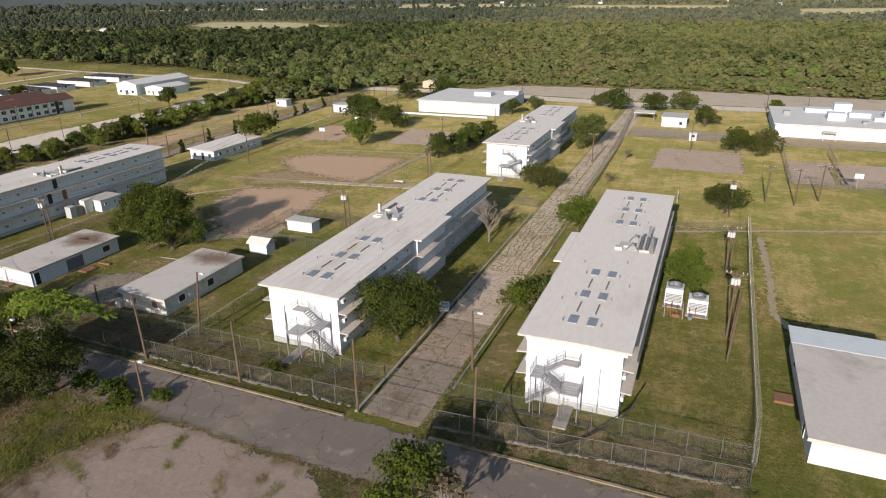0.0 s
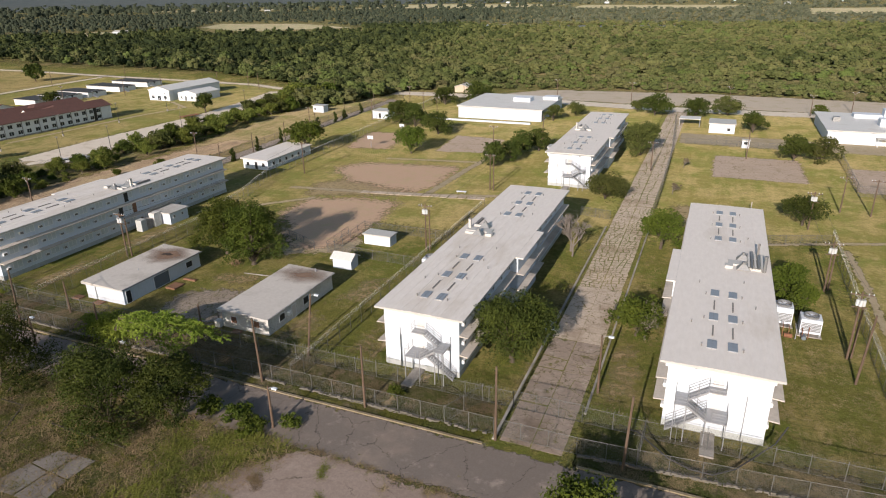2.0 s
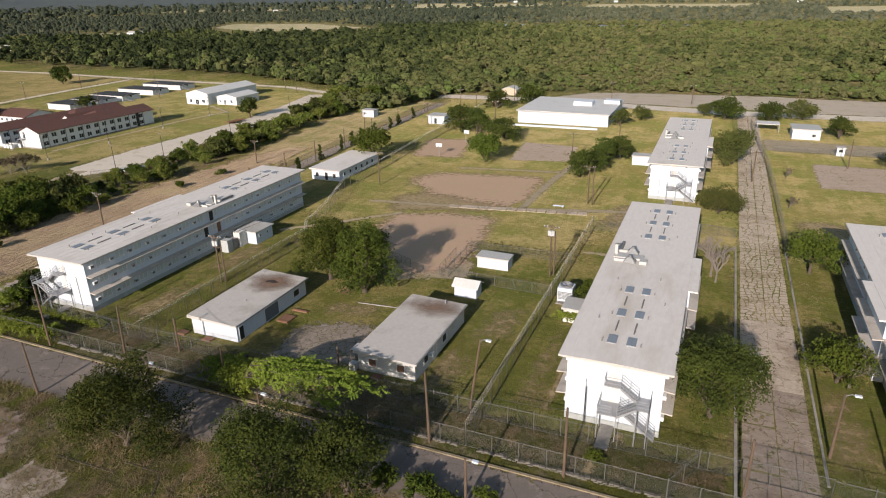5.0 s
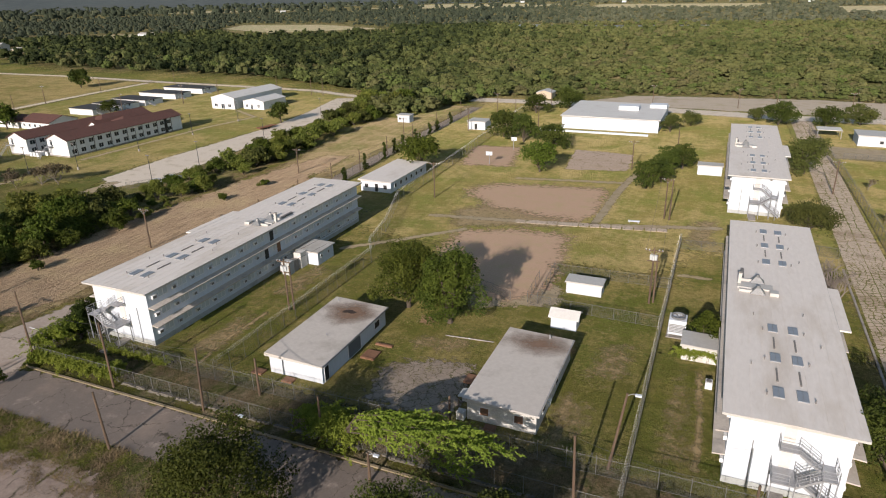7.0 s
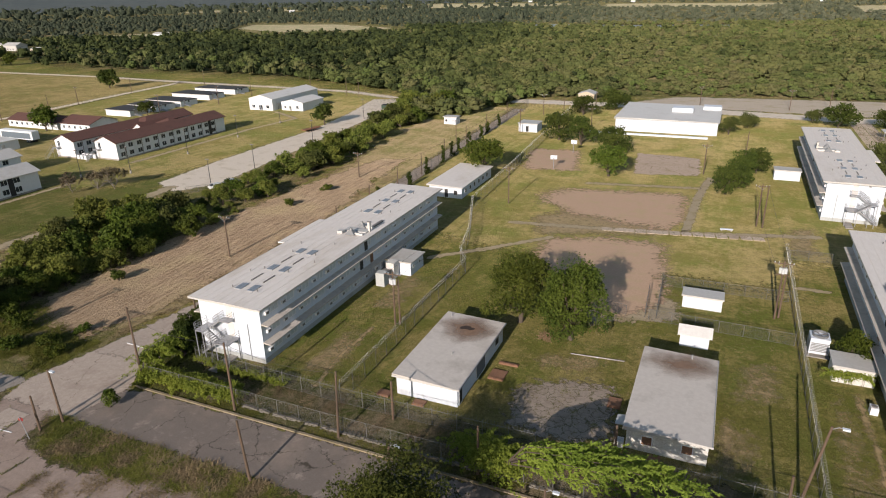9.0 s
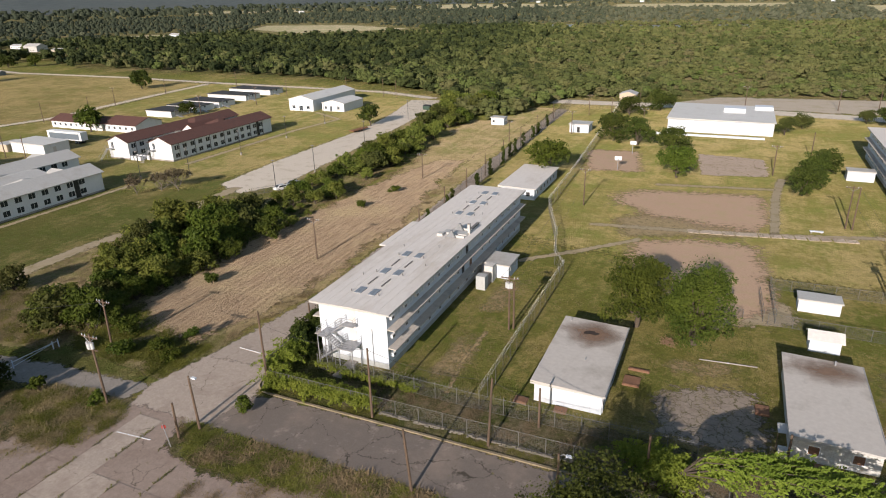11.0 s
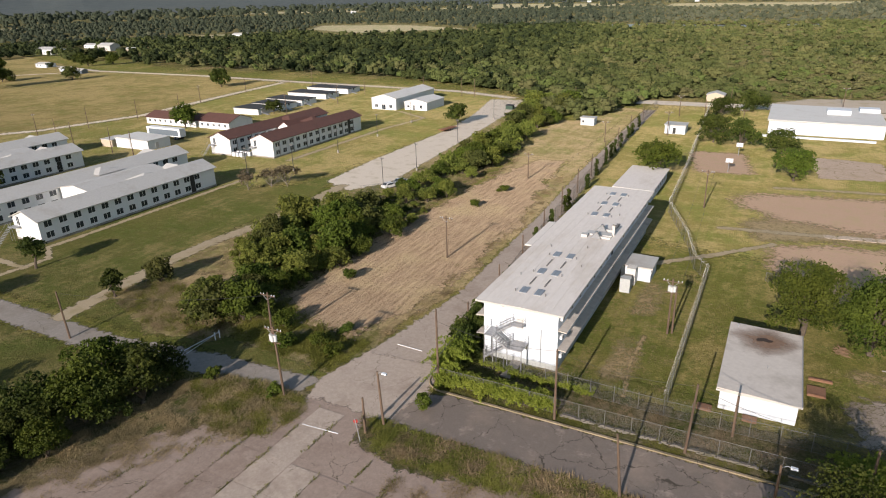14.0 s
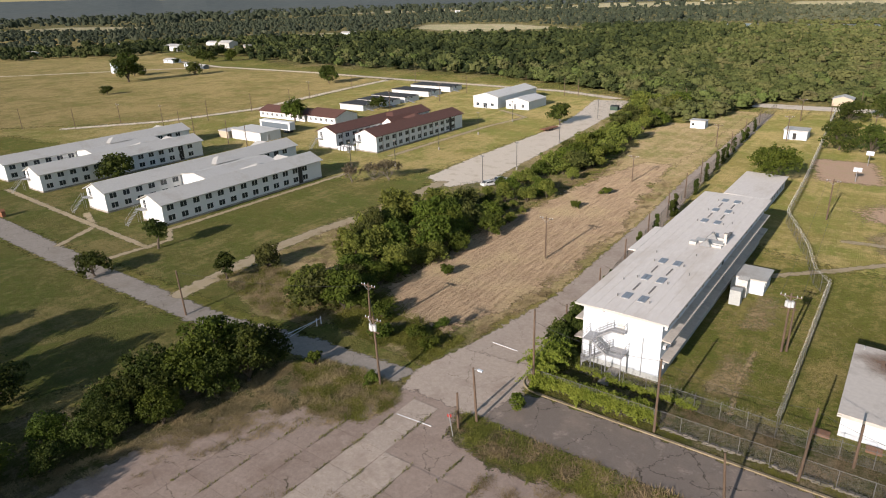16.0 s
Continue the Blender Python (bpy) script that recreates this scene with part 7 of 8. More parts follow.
make_tree("elm_tree", -50.6, 87.2, 5.2, 5.6, BRIGHT, 21, 8, 3900, 0.24, 0.1, "fresh green tree between a block and a pump house")
for k, (x, y, h, w, leaf, b0_) in enumerate(((-67.4, 161.2, 7.4, 8.8, OAK, 0.12), (-64.0, 176.6, 7.8, 9.0, OAK, 0.12), (-95.7, 168.2, 8.2, 12.4, BRIGHT, 0.12), (-118.9, 208, 9.6, 13.5, OAK, 0.1), (-110.5, 203, 9.6, 11, OAK, 0.1),
                                             (-99.2, 197, 8.0, 11.4, OAK, 0.1), (-111.2, 271.6, 8.6, 14.5, OAK, 0.1), (-127.4, 160.5, 9.4, 15.5, BRIGHT, 0.2), (-33.9, 255.5, 9.0, 13.6, OAK, 0.1), (-19.3, 256, 7.8, 12, OAK, 0.1),
                                             (-8.3, 263, 7.8, 12.6, OLIVE, 0.1), (-0.4, 231.2, 7.2, 9.4, OAK, 0.1), (9.0, 193.5, 7.4, 10, OAK, 0.1), (15.5, 194.5, 7.2, 10.5, OLIVE, 0.1), (23.2, 271.8, 4.2, 6.3, BRIGHT, 0.1),
                                             (-68.0, 233, 6, 8, OLIVE, 0.15), (-64.5, 168, 6.5, 7.5, OAK, 0.12), (-60.5, 183.5, 7, 8, OAK, 0.12), (-121, 256, 8, 12, OAK, 0.1), (-41, 262, 5, 7, OLIVE, 0.1), (-62, 246, 5.5, 8, OLIVE, 0.1))):
    make_tree("oak_tree", x, y, h, w, leaf, 30 + k, 10, 3400, 0.34, b0_, ("fresh green" if leaf is BRIGHT else "grey-green" if leaf is OLIVE else "dark green") + " round-crowned yard tree", group="yard trees", turn=k * 47)
# the front trees
make_tree("oak_tree", -91.0, 37.6, 10.8, 13.0, OAK, 60, 18, 25000, 0.34, 0.08, oak + " beside the road")
make_tree("oak_tree", -71.6, 37.2, 9.4, 12.2, OAK, 61, 17, 24000, 0.34, 0.03, oak + " among weeds")
make_tree("oak_tree", -65.0, 40.2, 9.6, 9.0, OAK, 62, 13, 15000, 0.34, 0.05, oak + " at the edge of the road")
make_tree("scrub_tree", -18.4, 39.6, 6.2, 9.8, BRIGHT, 64, 10, 6300, 0.23, 0.1, "loose green bush with bare twigs by the road")
bare_tree(-15.0, 39.4, 6.0, 6.5, 65, 500, "half-dead bush with bare grey branches")
# lawn and meadow trees in the west
for k, (x, y, h, w, leaf, b0_) in enumerate(((-220.4, 52, 6.6, 5.6, OAK, 0.35), (-217.4, 37.6, 4.8, 7, OAK, 0.15), (-195.3, 50, 5.6, 4.4, OAK, 0.1), (-193.1, 57.4, 5, 5.8, OLIVE, 0.08), (-281.5, 76.5, 7.4, 12.4, OAK, 0.08),
                                             (-306.2, 164.6, 10.8, 11, BRIGHT, 0.15), (-208.6, 206.6, 8.2, 10.6, OAK, 0.25), (-388, 264, 11, 14.6, OAK, 0.15), (-525, 216, 20, 21, OAK, 0.08), (-257.2, 104.5, 6.6, 3.6, OAK, 0.02),
                                             (-475, 175.5, 5, 8.4, OAK, 0.15), (-295.4, 203, 5.8, 9.2, OAK, 0.2), (-560, 240, 10, 18, OAK, 0.1), (-520, 262, 9, 14, OLIVE, 0.1), (-600, 330, 10, 14, OAK, 0.1), (-590, 345, 11, 12, BRIGHT, 0.1), (-640, 350, 9, 14, OAK, 0.1))):
    make_tree("oak_tree", x, y, h, w, leaf, 80 + k, 9, 1600, 0.34, b0_, "round-crowned tree on open grass", group="west trees", turn=k * 31)
bare_tree(-220.3, 108.0, 8.0, 10.0, 100, 500, "brownish half-bare shrub on the lawn")
bare_tree(-213.0, 114.6, 9.5, 14.0, 101, 900, "brownish half-bare shrub on the lawn")
bare_tree(-216.5, 112.5, 8.0, 11.0, 102, 500, "brownish half-bare shrub on the lawn")
bare_tree(-18.6, 176.0, 3.4, 4.5, 103, 60, "small leafless bush on the grass")
bare_tree(-19.5, 150.0, 3.4, 4.5, 104, 60, "small leafless bush beside a fence")

# thickets: hedge, corner wood, creepers
def thicket_tree(k, x, y, h, w, seed, leaf, n):
    rng = np.random.default_rng(seed)
    make_tree("thicket_tree", x, y, h, w, leaf, seed, 8, n, 0.3, 0.06, ("fresh green" if leaf in (BRIGHT, HEDGE_LEAF) else "grey-green" if leaf is OLIVE else "dark green") + " tree in a dense hedgerow", group="hedgerow trees", turn=k * 61)


HEDGE = [(-177, 48), (-186, 62), (-194, 82), (-194, 100), (-186, 112), (-182, 142), (-185, 160), (-186, 204), (-196, 262), (-180, 262), (-176, 210), (-174, 176), (-170, 150), (-168, 120), (-167, 86), (-168, 66), (-166, 50)]
rng_h = random.Random(77)
spots = []
tries = 0
while len(spots) < 96 and tries < 9000:
    tries += 1
    x, y = rng_h.uniform(-206, -164), rng_h.uniform(46, 264)
    if in_outline(x, y, HEDGE) and all((x - a) ** 2 + (y - c) ** 2 > (2.6 + 2.4 * ((x * 7.3 + y * 3.1) % 1.0)) ** 2 for a, c in spots):
        spots.append((x, y))
spots += [(-176, 52), (-172, 55), (-178, 58), (-182, 60), (-175, 62), (-181, 68), (-187, 72), (-178, 76), (-173, 70), (-186, 84), (-180, 90), (-176, 84), (-190, 92)]
spots += [(-177.5, 71.5), (-173.5, 60), (-170.5, 63), (-170, 67), (-168.5, 53.5), (-173, 66.5), (-183, 75), (-186.5, 79), (-171, 73.5), (-171.5, 79.5), (-174, 93), (-173.5, 99), (-178, 97), (-183, 99.5), (-188, 88), (-172.5, 87)]
for k, (x, y) in enumerate(spots):
    h = rng_h.choice((2.4, 3.4, 4.2, 5.0, 6.0, 6.8)) * rng_h.uniform(0.85, 1.15) if y < 104 else rng_h.choice((1.8, 2.6, 3.4, 4.4, 5.4)) * rng_h.uniform(0.85, 1.15) if y < 130 else rng_h.uniform(3.2, 6.6) if y < 215 else rng_h.uniform(5.0, 8.5)
    thicket_tree(k, x, y, h, h * rng_h.uniform(1.05, 1.6), 200 + k, (HEDGE_LEAF, MID_GREEN, OLIVE, HEDGE_LEAF, BRIGHT, HEDGE_LEAF)[k % 6], 2500 if y < 130 else 1500)
# Trees outside the view are added here for the shade they throw.
TAIL_AND_SHADE_TREES = ((-169, 12.5, 4.6, 5.5), (-164.5, -4, 7.5, 8.5), (-169.5, -6, 8.0, 9.0), (-171.5, -13, 9.5, 10.0))
for k, (x, y, h, w) in enumerate(((-168.0, 25.6, 9.0, 9.5), (-165.0, 31.0, 8.2, 8.0), (-171.5, 22.0, 7.2, 8.0), (-171.0, 30.2, 8.6, 8.5), (-173.0, 16.5, 5.4, 6.5), (-168.6, 15.0, 4.8, 6.0), (-172.4, 10.0, 4.6, 6.0), (-186.5, 9.5, 8.4, 8.5), (-193.0, 3.0, 9.4, 11.0), (-182.0, -1.0, 8.0, 9.0), (-203.0, 10.0, 9.0, 9.5), (-166.5, 36.0, 6.0, 6.5), (-172, 3.5, 4.5, 6.5), (-178, -4, 6.5, 8.5), (-168.5, 8.0, 3.4, 5.0), (-166.0, 19.5, 5.4, 6.0), (-200, -6, 9.5, 11.0), (-172, -9, 9.0, 10.0), (-165, -13, 9.5, 10.0), (-178, -15, 9.5, 11.0), (-168.4, 21.5, 6.8, 7.0), (-168.5, 33.0, 7.4, 7.0), (-165.5, 26.5, 6.4, 6.5), (-170.2, 18.4, 5.6, 6.0), (-212, 2, 9.0, 10.0), *TAIL_AND_SHADE_TREES)):
    make_tree("thicket_tree", x, y, h, w, OAK if k % 3 else BRIGHT, 320 + k, 10, 4800, 0.24, 0.08, "dark green tree in a corner thicket", group="corner thicket", turn=k * 71)
for k, (x, y, h, w) in enumerate(((-160.5, 118, 2.0, 3.2), (-159.0, 132, 1.8, 3.6), (-133.0, 44.6, 2.6, 2.4), (-163.0, 72, 2.4, 3.0), (-154, 52, 2.0, 4.0), (-158, 49, 2.2, 4.5), (-150.5, 50.5, 1.6, 3.6), (-162, 54, 2.6, 5.0), (-152.5, 56.5, 1.4, 3.0), (-151.5, 39.6, 1.8, 2.4), (-160.5, 38.5, 2.4, 2.6), (-43.5, 53.2, 1.8, 2.4), (-58.5, 43.2, 1.6, 4.0), (-55.5, 41.8, 1.4, 4.5), (-62, 42.8, 2.0, 3.5), (-52.0, 44.2, 1.2, 3.0))):
    make_tree("shrub", x, y, h, w, BRIGHT, 360 + k, 7, 900, 0.26, 0.05, "low fresh green shrub", "shrub", "low shrubs", turn=k * 53)
for k, (x, y, h) in enumerate(((-133.7, 57.0, 5.0), (-135.3, 59.6, 5.6), (-134.0, 62.6, 6.2), (-135.2, 66.0, 5.4), (-134.6, 69.0, 5.0))):
    make_tree("thicket_tree", x, y, h, 4.0, OAK, 440 + k, 8, 2600, 0.22, 0.04, "dark creeper-grown shrub between a block and a fence", group="fence shrubs", turn=k * 77)
for k, y in enumerate((58.5, 61, 64, 67.5, 71, 76, 81, 87, 93, 101, 109)):
    h = (5.2, 6.0, 5.6, 5.0, 4.2, 3.4, 3.0, 2.8, 2.6, 2.2, 2.2)[k]
    make_tree("thicket_tree", -134.6 - max(0, y - 70) * 0.03 + (k % 2) * 0.7, y, h, min(4.0, h * 0.85), OAK, 400 + k, 7, 2600, 0.22, 0.04, "dark creeper-grown shrub between a block and a fence", group="fence shrubs", turn=k * 41)


def creeper(line, height, reach, n, seed, label, leaf=LIME, drift=0.5, low=0.35):
    """Creeper over a fence: long arching sprays set with small leaves on both sides."""
    rng = np.random.default_rng(seed)
    shoots = max(6, n // 48)
    quads, stems = [], Geo()
    lengths = [math.dist(a, c) for a, c in zip(line, line[1:])]
    for k in range(shoots):
        i = rng.choice(len(lengths), p=np.array(lengths) / sum(lengths))
        a, c = line[i], line[i + 1]
        s = rng.random()
        x, y = a[0] + (c[0] - a[0]) * s, a[1] + (c[1] - a[1]) * s
        lump = 0.75 + 0.5 * noise.noise(Vector((x * 0.3, seed, 0.0)))
        side = rng.normal() * reach * 0.35
        h = height * lump * (low + (1 - low) * rng.random() ** 0.6) * max(0.35, 1 - abs(side) / (reach * 1.6 + 0.3))
        way = Vector((drift + rng.normal() * 0.6, rng.normal() * 0.55 + side * 0.3, 0.0))
        way.normalize()
        reach_k = min(3.4, 0.5 * height + 0.4) * rng.uniform(0.5, 1.2)
        p = [Vector((x, y + side, h * 0.9)) + way * (reach_k * u) + Vector((0, 0, h * 0.28 * (1.5 * u - 1.7 * u * u))) for u in (0, 0.25, 0.5, 0.75, 1.0)]
        if k % 7 == 0:
            stems.line([(x, y, -0.1), tuple(p[0] * 0.6 + Vector((x * 0.4, y * 0.4, 0))), tuple(p[0]), tuple(p[2])], 0.025, 3, 0.01)
        m = 24
        u = rng.random(m * 2) ** 0.8
        seg = np.minimum((u * 4).astype(int), 3)
        pts = np.array([tuple(q) for q in p])
        cen = pts[seg] + (pts[seg + 1] - pts[seg]) * (u * 4 - seg)[:, None]
        cross = np.array([-way.y, way.x, 0.0])
        cen = cen + cross * (rng.normal(size=(m * 2, 1)) * 0.3 * (1.15 - u)[:, None]) + rng.normal(size=(m * 2, 3)) * (0.05, 0.05, 0.1)
        cen[:, 2] = np.maximum(cen[:, 2], 0.08)
        nrm = rng.normal(size=(m * 2, 3)) * 0.8 + np.array([0, -0.5, 0.8])
        nrm /= np.linalg.norm(nrm, axis=1)[:, None]
        t = np.cross(nrm, rng.normal(size=(m * 2, 3)))
        t /= np.linalg.norm(t, axis=1)[:, None] + 1e-9
        b_ = np.cross(nrm, t)
        z = rng.uniform(0.07, 0.15, (m * 2, 1))
        quads.append(np.stack([cen + t * z * 1.3, cen + b_ * z * 0.7, cen - t * z * 1.3, cen - b_ * z * 0.7], axis=1))
    t = thing("creeper", 0, 0, label=label, category="climbing plant")
    part("foliage", quad_mesh("foliage", np.concatenate(quads), leaf), None, t)
    if stems.v:
        part("stems", stems, BARK, t)
    return t


creeper([(-134.2, 50.6), (-131.0, 51.0), (-125.5, 51.0), (-120.0, 51.2)], 2.4, 1.1, 26000, 501, "yellow-green creeper heaped over a fence corner")
creeper([(-134.4, 51.0), (-134.6, 57.0)], 4.6, 0.5, 7000, 502, "yellow-green creeper climbing a tall fence")
creeper([(-90.5, 51.2), (-87.0, 51.0), (-84.6, 50.6)], 5.0, 1.5, 11000, 503, "fresh green creeper heaped over a fence", LIME, 0.4, 0.6)


def leaning_tree(x, y, label):
    """A tree blown over a fence: low limbs running one way, set with long feathery sprays that all rise and droop the same way."""
    rng = np.random.default_rng(611)
    t = thing("leaning_tree", x, y, label=label, category="tree")
    part("trunk", Geo().line([(0, 0, -0.2), (0.4, -0.1, 1.4), (1.2, -0.3, 2.6)], 0.2, 7, 0.14), BARK, t)
    quads = []
    for k in range(11):
        run = rng.uniform(9, 20)
        side, top = rng.uniform(-4.0, 2.2), rng.uniform(4.6, 6.6)
        limb = [Vector((1.2, -0.3, 2.4)), Vector((run * 0.3, side * 0.45, top * 0.8)), Vector((run * 0.65, side * 0.85, top)), Vector((run, side, top - 0.9))]
        part("limb", Geo().line([tuple(p) for p in limb], 0.09, 4, 0.02), BARK, t)
        for _ in range(int(run * 3.4)):
            u = rng.uniform(0.12, 1.0) ** 0.8 * 2.999
            a = limb[int(u)].lerp(limb[int(u) + 1], u - int(u))
            way = Vector((rng.uniform(0.5, 1.0), rng.normal() * 0.75, rng.uniform(-0.1, 0.55))).normalized()
            reach = rng.uniform(1.0, 2.6)
            m = 22
            f = rng.random(m)[:, None] ** 0.85
            c = np.array(a)[None] + np.array(way)[None] * f * reach + np.array((0, 0, -0.5))[None] * f * f * reach * 0.6
            c += rng.normal(size=(m, 3)) * np.array((0.1, 0.16, 0.07)) * (1.2 - f)
            nrm = rng.normal(size=(m, 3)) * 0.7 + np.array((0, -0.55, 0.75))
            nrm /= np.linalg.norm(nrm, axis=1)[:, None]
            tang = np.array(way)[None] + rng.normal(size=(m, 3)) * 0.5
            tang -= nrm * np.sum(tang * nrm, axis=1)[:, None]
            tang /= np.linalg.norm(tang, axis=1)[:, None] + 1e-9
            b_ = np.cross(nrm, tang)
            z = rng.uniform(0.08, 0.17, (m, 1))
            quads.append(np.stack([c + tang * z * 1.5, c + b_ * z * 0.6, c - tang * z * 1.5, c - b_ * z * 0.6], axis=1))
    part("crown", quad_mesh("crown", np.concatenate(quads), LIME), None, t)
    return t


leaning_tree(-86.2, 50.4, "yellow-green tree with long feathery sprays leaning over a fence")
creeper([(-130.5, 56.2), (-116.0, 56.0)], 1.2, 0.5, 4000, 504, "green creeper along a fence foot")
creeper([(-53.4, 81.8), (-48.9, 81.8)], 2.5, 0.25, 1600, 505, "green creeper on a pump house roof", LIME, 0.0, 0.9)
def vine_column(x, y, h, seed):
    rng = np.random.default_rng(seed)
    t = thing("creeper", x, y, label="dark creeper climbing a tall mesh fence", category="climbing plant", group="fence creepers")
    run = rng.uniform(0.6, 3.2)
    lobes = [(rng.normal() * 0.2, rng.normal() * 0.35 + run * (1 - u) * rng.uniform(-0.4, 1.0), h * u, 0.4, (1.2 - u) * rng.uniform(0.5, 1.1), 0.5) for u in np.linspace(0.06, 0.98, 12) ** 1.15]
    part("foliage", quad_mesh("foliage", leaves(rng, lobes, 1400, 0.2, 0.9, False, 0.4), OAK), None, t)
    part("stem", Geo().line([(0, 0, -0.1), (0.05, 0.1, h * 0.5), (0, 0, h * 0.9)], 0.05, 4, 0.015), BARK, t)


for k, (x, y, h) in enumerate(((-145.3, 205, 3.6), (-145.6, 212, 3.4), (-143.3, 168, 4.6), (-144.2, 182, 4.2), (-141.4, 142, 3.6), (-146.2, 226, 3.8), (-136.4, 76, 4.4), (-136.9, 81, 3.4), (-138.4, 97, 5.0), (-138.8, 101, 2.6), (-139.5, 109, 4.6), (-140.6, 122, 3.8), (-140.8, 125, 4.6), (-142.5, 155, 4.4), (-143.7, 175, 4.4), (-144.9, 192, 3.8))):
    vine_column(x + 0.35, y, h, 520 + k)

# ---- rough grass ----
def tufts(name, outline, count, seed, size, material, label, keep=None):
    rng = np.random.default_rng(seed)
    xs, ys = [p[0] for p in outline], [p[1] for p in outline]
    pts = []
    while len(pts) < count:
        x, y = rng.uniform(min(xs), max(xs)), rng.uniform(min(ys), max(ys))
        clump = noise.noise(Vector((x * 0.45, y * 0.45, seed))) + 0.5 * noise.noise(Vector((x * 1.4, y * 1.4, seed)))
        if clump + rng.random() * 0.36 > 0.24 and in_outline(x, y, outline):
            pts.append((x, y, 0.55 + 0.9 * max(0.0, clump)))
    p = np.array(pts)
    blades = 5
    base = np.repeat(p, blades, axis=0)
    m = len(base)
    a = rng.uniform(0, 2 * math.pi, m)
    h = size * base[:, 2] * rng.uniform(0.12, 0.75, m)
    lean = size * rng.uniform(0.35, 1.5, m)
    off = rng.normal(size=(m, 2)) * size * 0.6
    bx, by = base[:, 0] + off[:, 0], base[:, 1] + off[:, 1]
    w = size * 0.075
    ca, sa = np.cos(a), np.sin(a)
    z0, o = np.full(m, 0.0), np.stack
    q = np.stack([o([bx - sa * w, by + ca * w, z0], 1), o([bx + sa * w, by - ca * w, z0], 1),
                  o([bx + ca * lean + sa * w * 0.3, by + sa * lean - ca * w * 0.3, h], 1), o([bx + ca * lean - sa * w * 0.3, by + sa * lean + ca * w * 0.3, h], 1)], axis=1)
    return single(name, quad_mesh(name, q, material), None, label, "grass", "stuff")


tufts("dry_tufts", [(-140, 41), (-126, 41), (-100, 41), (-60, 42), (-40, 41.3), (-28, 41), (30, 41), (30, 37), (-20, 36), (-27, 39.5), (-36, 40.5), (-48, 40.6), (-52, 30), (-56, 14), (-100, 14), (-103, 35), (-125, 35.2), (-134, 35.2)], 13500, 1, 0.34, STRAW, "dry straw-coloured weeds by the road")
tufts("green_tufts", [(-140, 41), (-120, 41), (-60, 42), (-28, 41), (-28, 39.5), (-48, 40.6), (-52, 30), (-56, 14), (-100, 14), (-103, 35), (-125, 35.2), (-134, 35.2)], 5200, 2, 0.32, GREEN_BLADE, "green weeds by the road")
tufts("dry_tufts_corner", [(-164, 37.5), (-160.7, 40.2), (-150.2, 41.2), (-145.8, 39.0), (-146.4, 33), (-153, 30.5), (-161, 19.5), (-167, 18), (-166, 30)], 4200, 3, 0.42, STRAW, "dry weeds at the road corner")
tufts("green_tufts_corner", [(-164, 37.5), (-160.7, 40.2), (-150.2, 41.2), (-145.8, 39.0), (-146.4, 33), (-153, 30.5)], 3200, 4, 0.48, GREEN_BLADE, "green weeds at the road corner")
tufts("verge_tufts", [(-168, 48), (-148.5, 46.6), (-147.4, 56), (-150, 55), (-160, 56), (-168, 62)], 4620, 5, 0.40, GREEN_BLADE, "green weeds by the lane")
tufts("field_edge_tufts", [(-147.8, 58), (-149.8, 66), (-148.6, 112), (-152, 150), (-148.6, 150), (-145.8, 112), (-144.2, 76), (-146.6, 56)], 4620, 6, 0.32, STRAW, "dry weeds at the field edge")
tufts("hedge_foot_tufts", [(-168, 64), (-166, 88), (-165, 110), (-164, 150), (-172, 180), (-176, 150), (-172, 100), (-172, 70)], 4620, 7, 0.36, STRAW, "dry weeds at the hedge foot")
tufts("fence_tufts", [(-133, 49.1), (-31, 49.1), (-31, 51.4), (-133, 51.4)], 5000, 8, 0.24, GREEN_BLADE, "green weeds along a fence")
tufts("kerb_tufts", [(-21, 49.1), (9, 49.1), (9, 53.0), (-21, 51.2)], 1980, 9, 0.22, STRAW, "dry weeds along a kerb")
tufts("strip_tufts", [(-130, 51.5), (-31, 51.5), (-31, 56.0), (-130, 56.0)], 7000, 10, 0.23, STRAW, "dry weeds between two fences")
tufts("strip_tufts_east", [(-15, 51.7), (9, 53.6), (9, 56.2), (-15, 56.0)], 2420, 11, 0.22, STRAW, "dry weeds between two fences")
tufts("lot_tufts", [(-140, 24), (-134, 26), (-136, 20), (-146, 14), (-150, 18)], 550, 12, 0.32, STRAW, "dry weeds in the lot")
tufts("tall_weeds", [(-133, 35.6), (-120, 36.4), (-106, 38), (-106, 40.8), (-133, 40.8)], 780, 13, 0.6, STRAW, "tall dry weeds by the road")
tufts("tall_weeds_corner", [(-163, 38), (-160.7, 40.2), (-150.2, 41.2), (-146.2, 39), (-147, 34), (-154, 32)], 660, 14, 0.6, STRAW, "tall dry weeds at the road corner")
tufts("tall_weeds_verge", [(-168, 49), (-149, 47.2), (-148.5, 55), (-160, 57), (-168, 62)], 900, 15, 0.8, GREEN_BLADE, "tall green weeds by the lane")
tufts("tall_weeds_pad", [(-63, 40.5), (-50.5, 41.5), (-50, 38.5), (-55.5, 33), (-56.5, 26), (-62, 28)], 1100, 16, 0.65, GREEN_BLADE, "tall green weeds beside a paved pad")
tufts("lot_edge_weeds", [(-131, 34.2), (-113, 38.2), (-106, 36.2), (-101.8, 30), (-102, 12), (-106, 12), (-107, 30), (-113, 34), (-130, 30)], 1500, 17, 0.4, STRAW, "dry weeds along the lot edge")

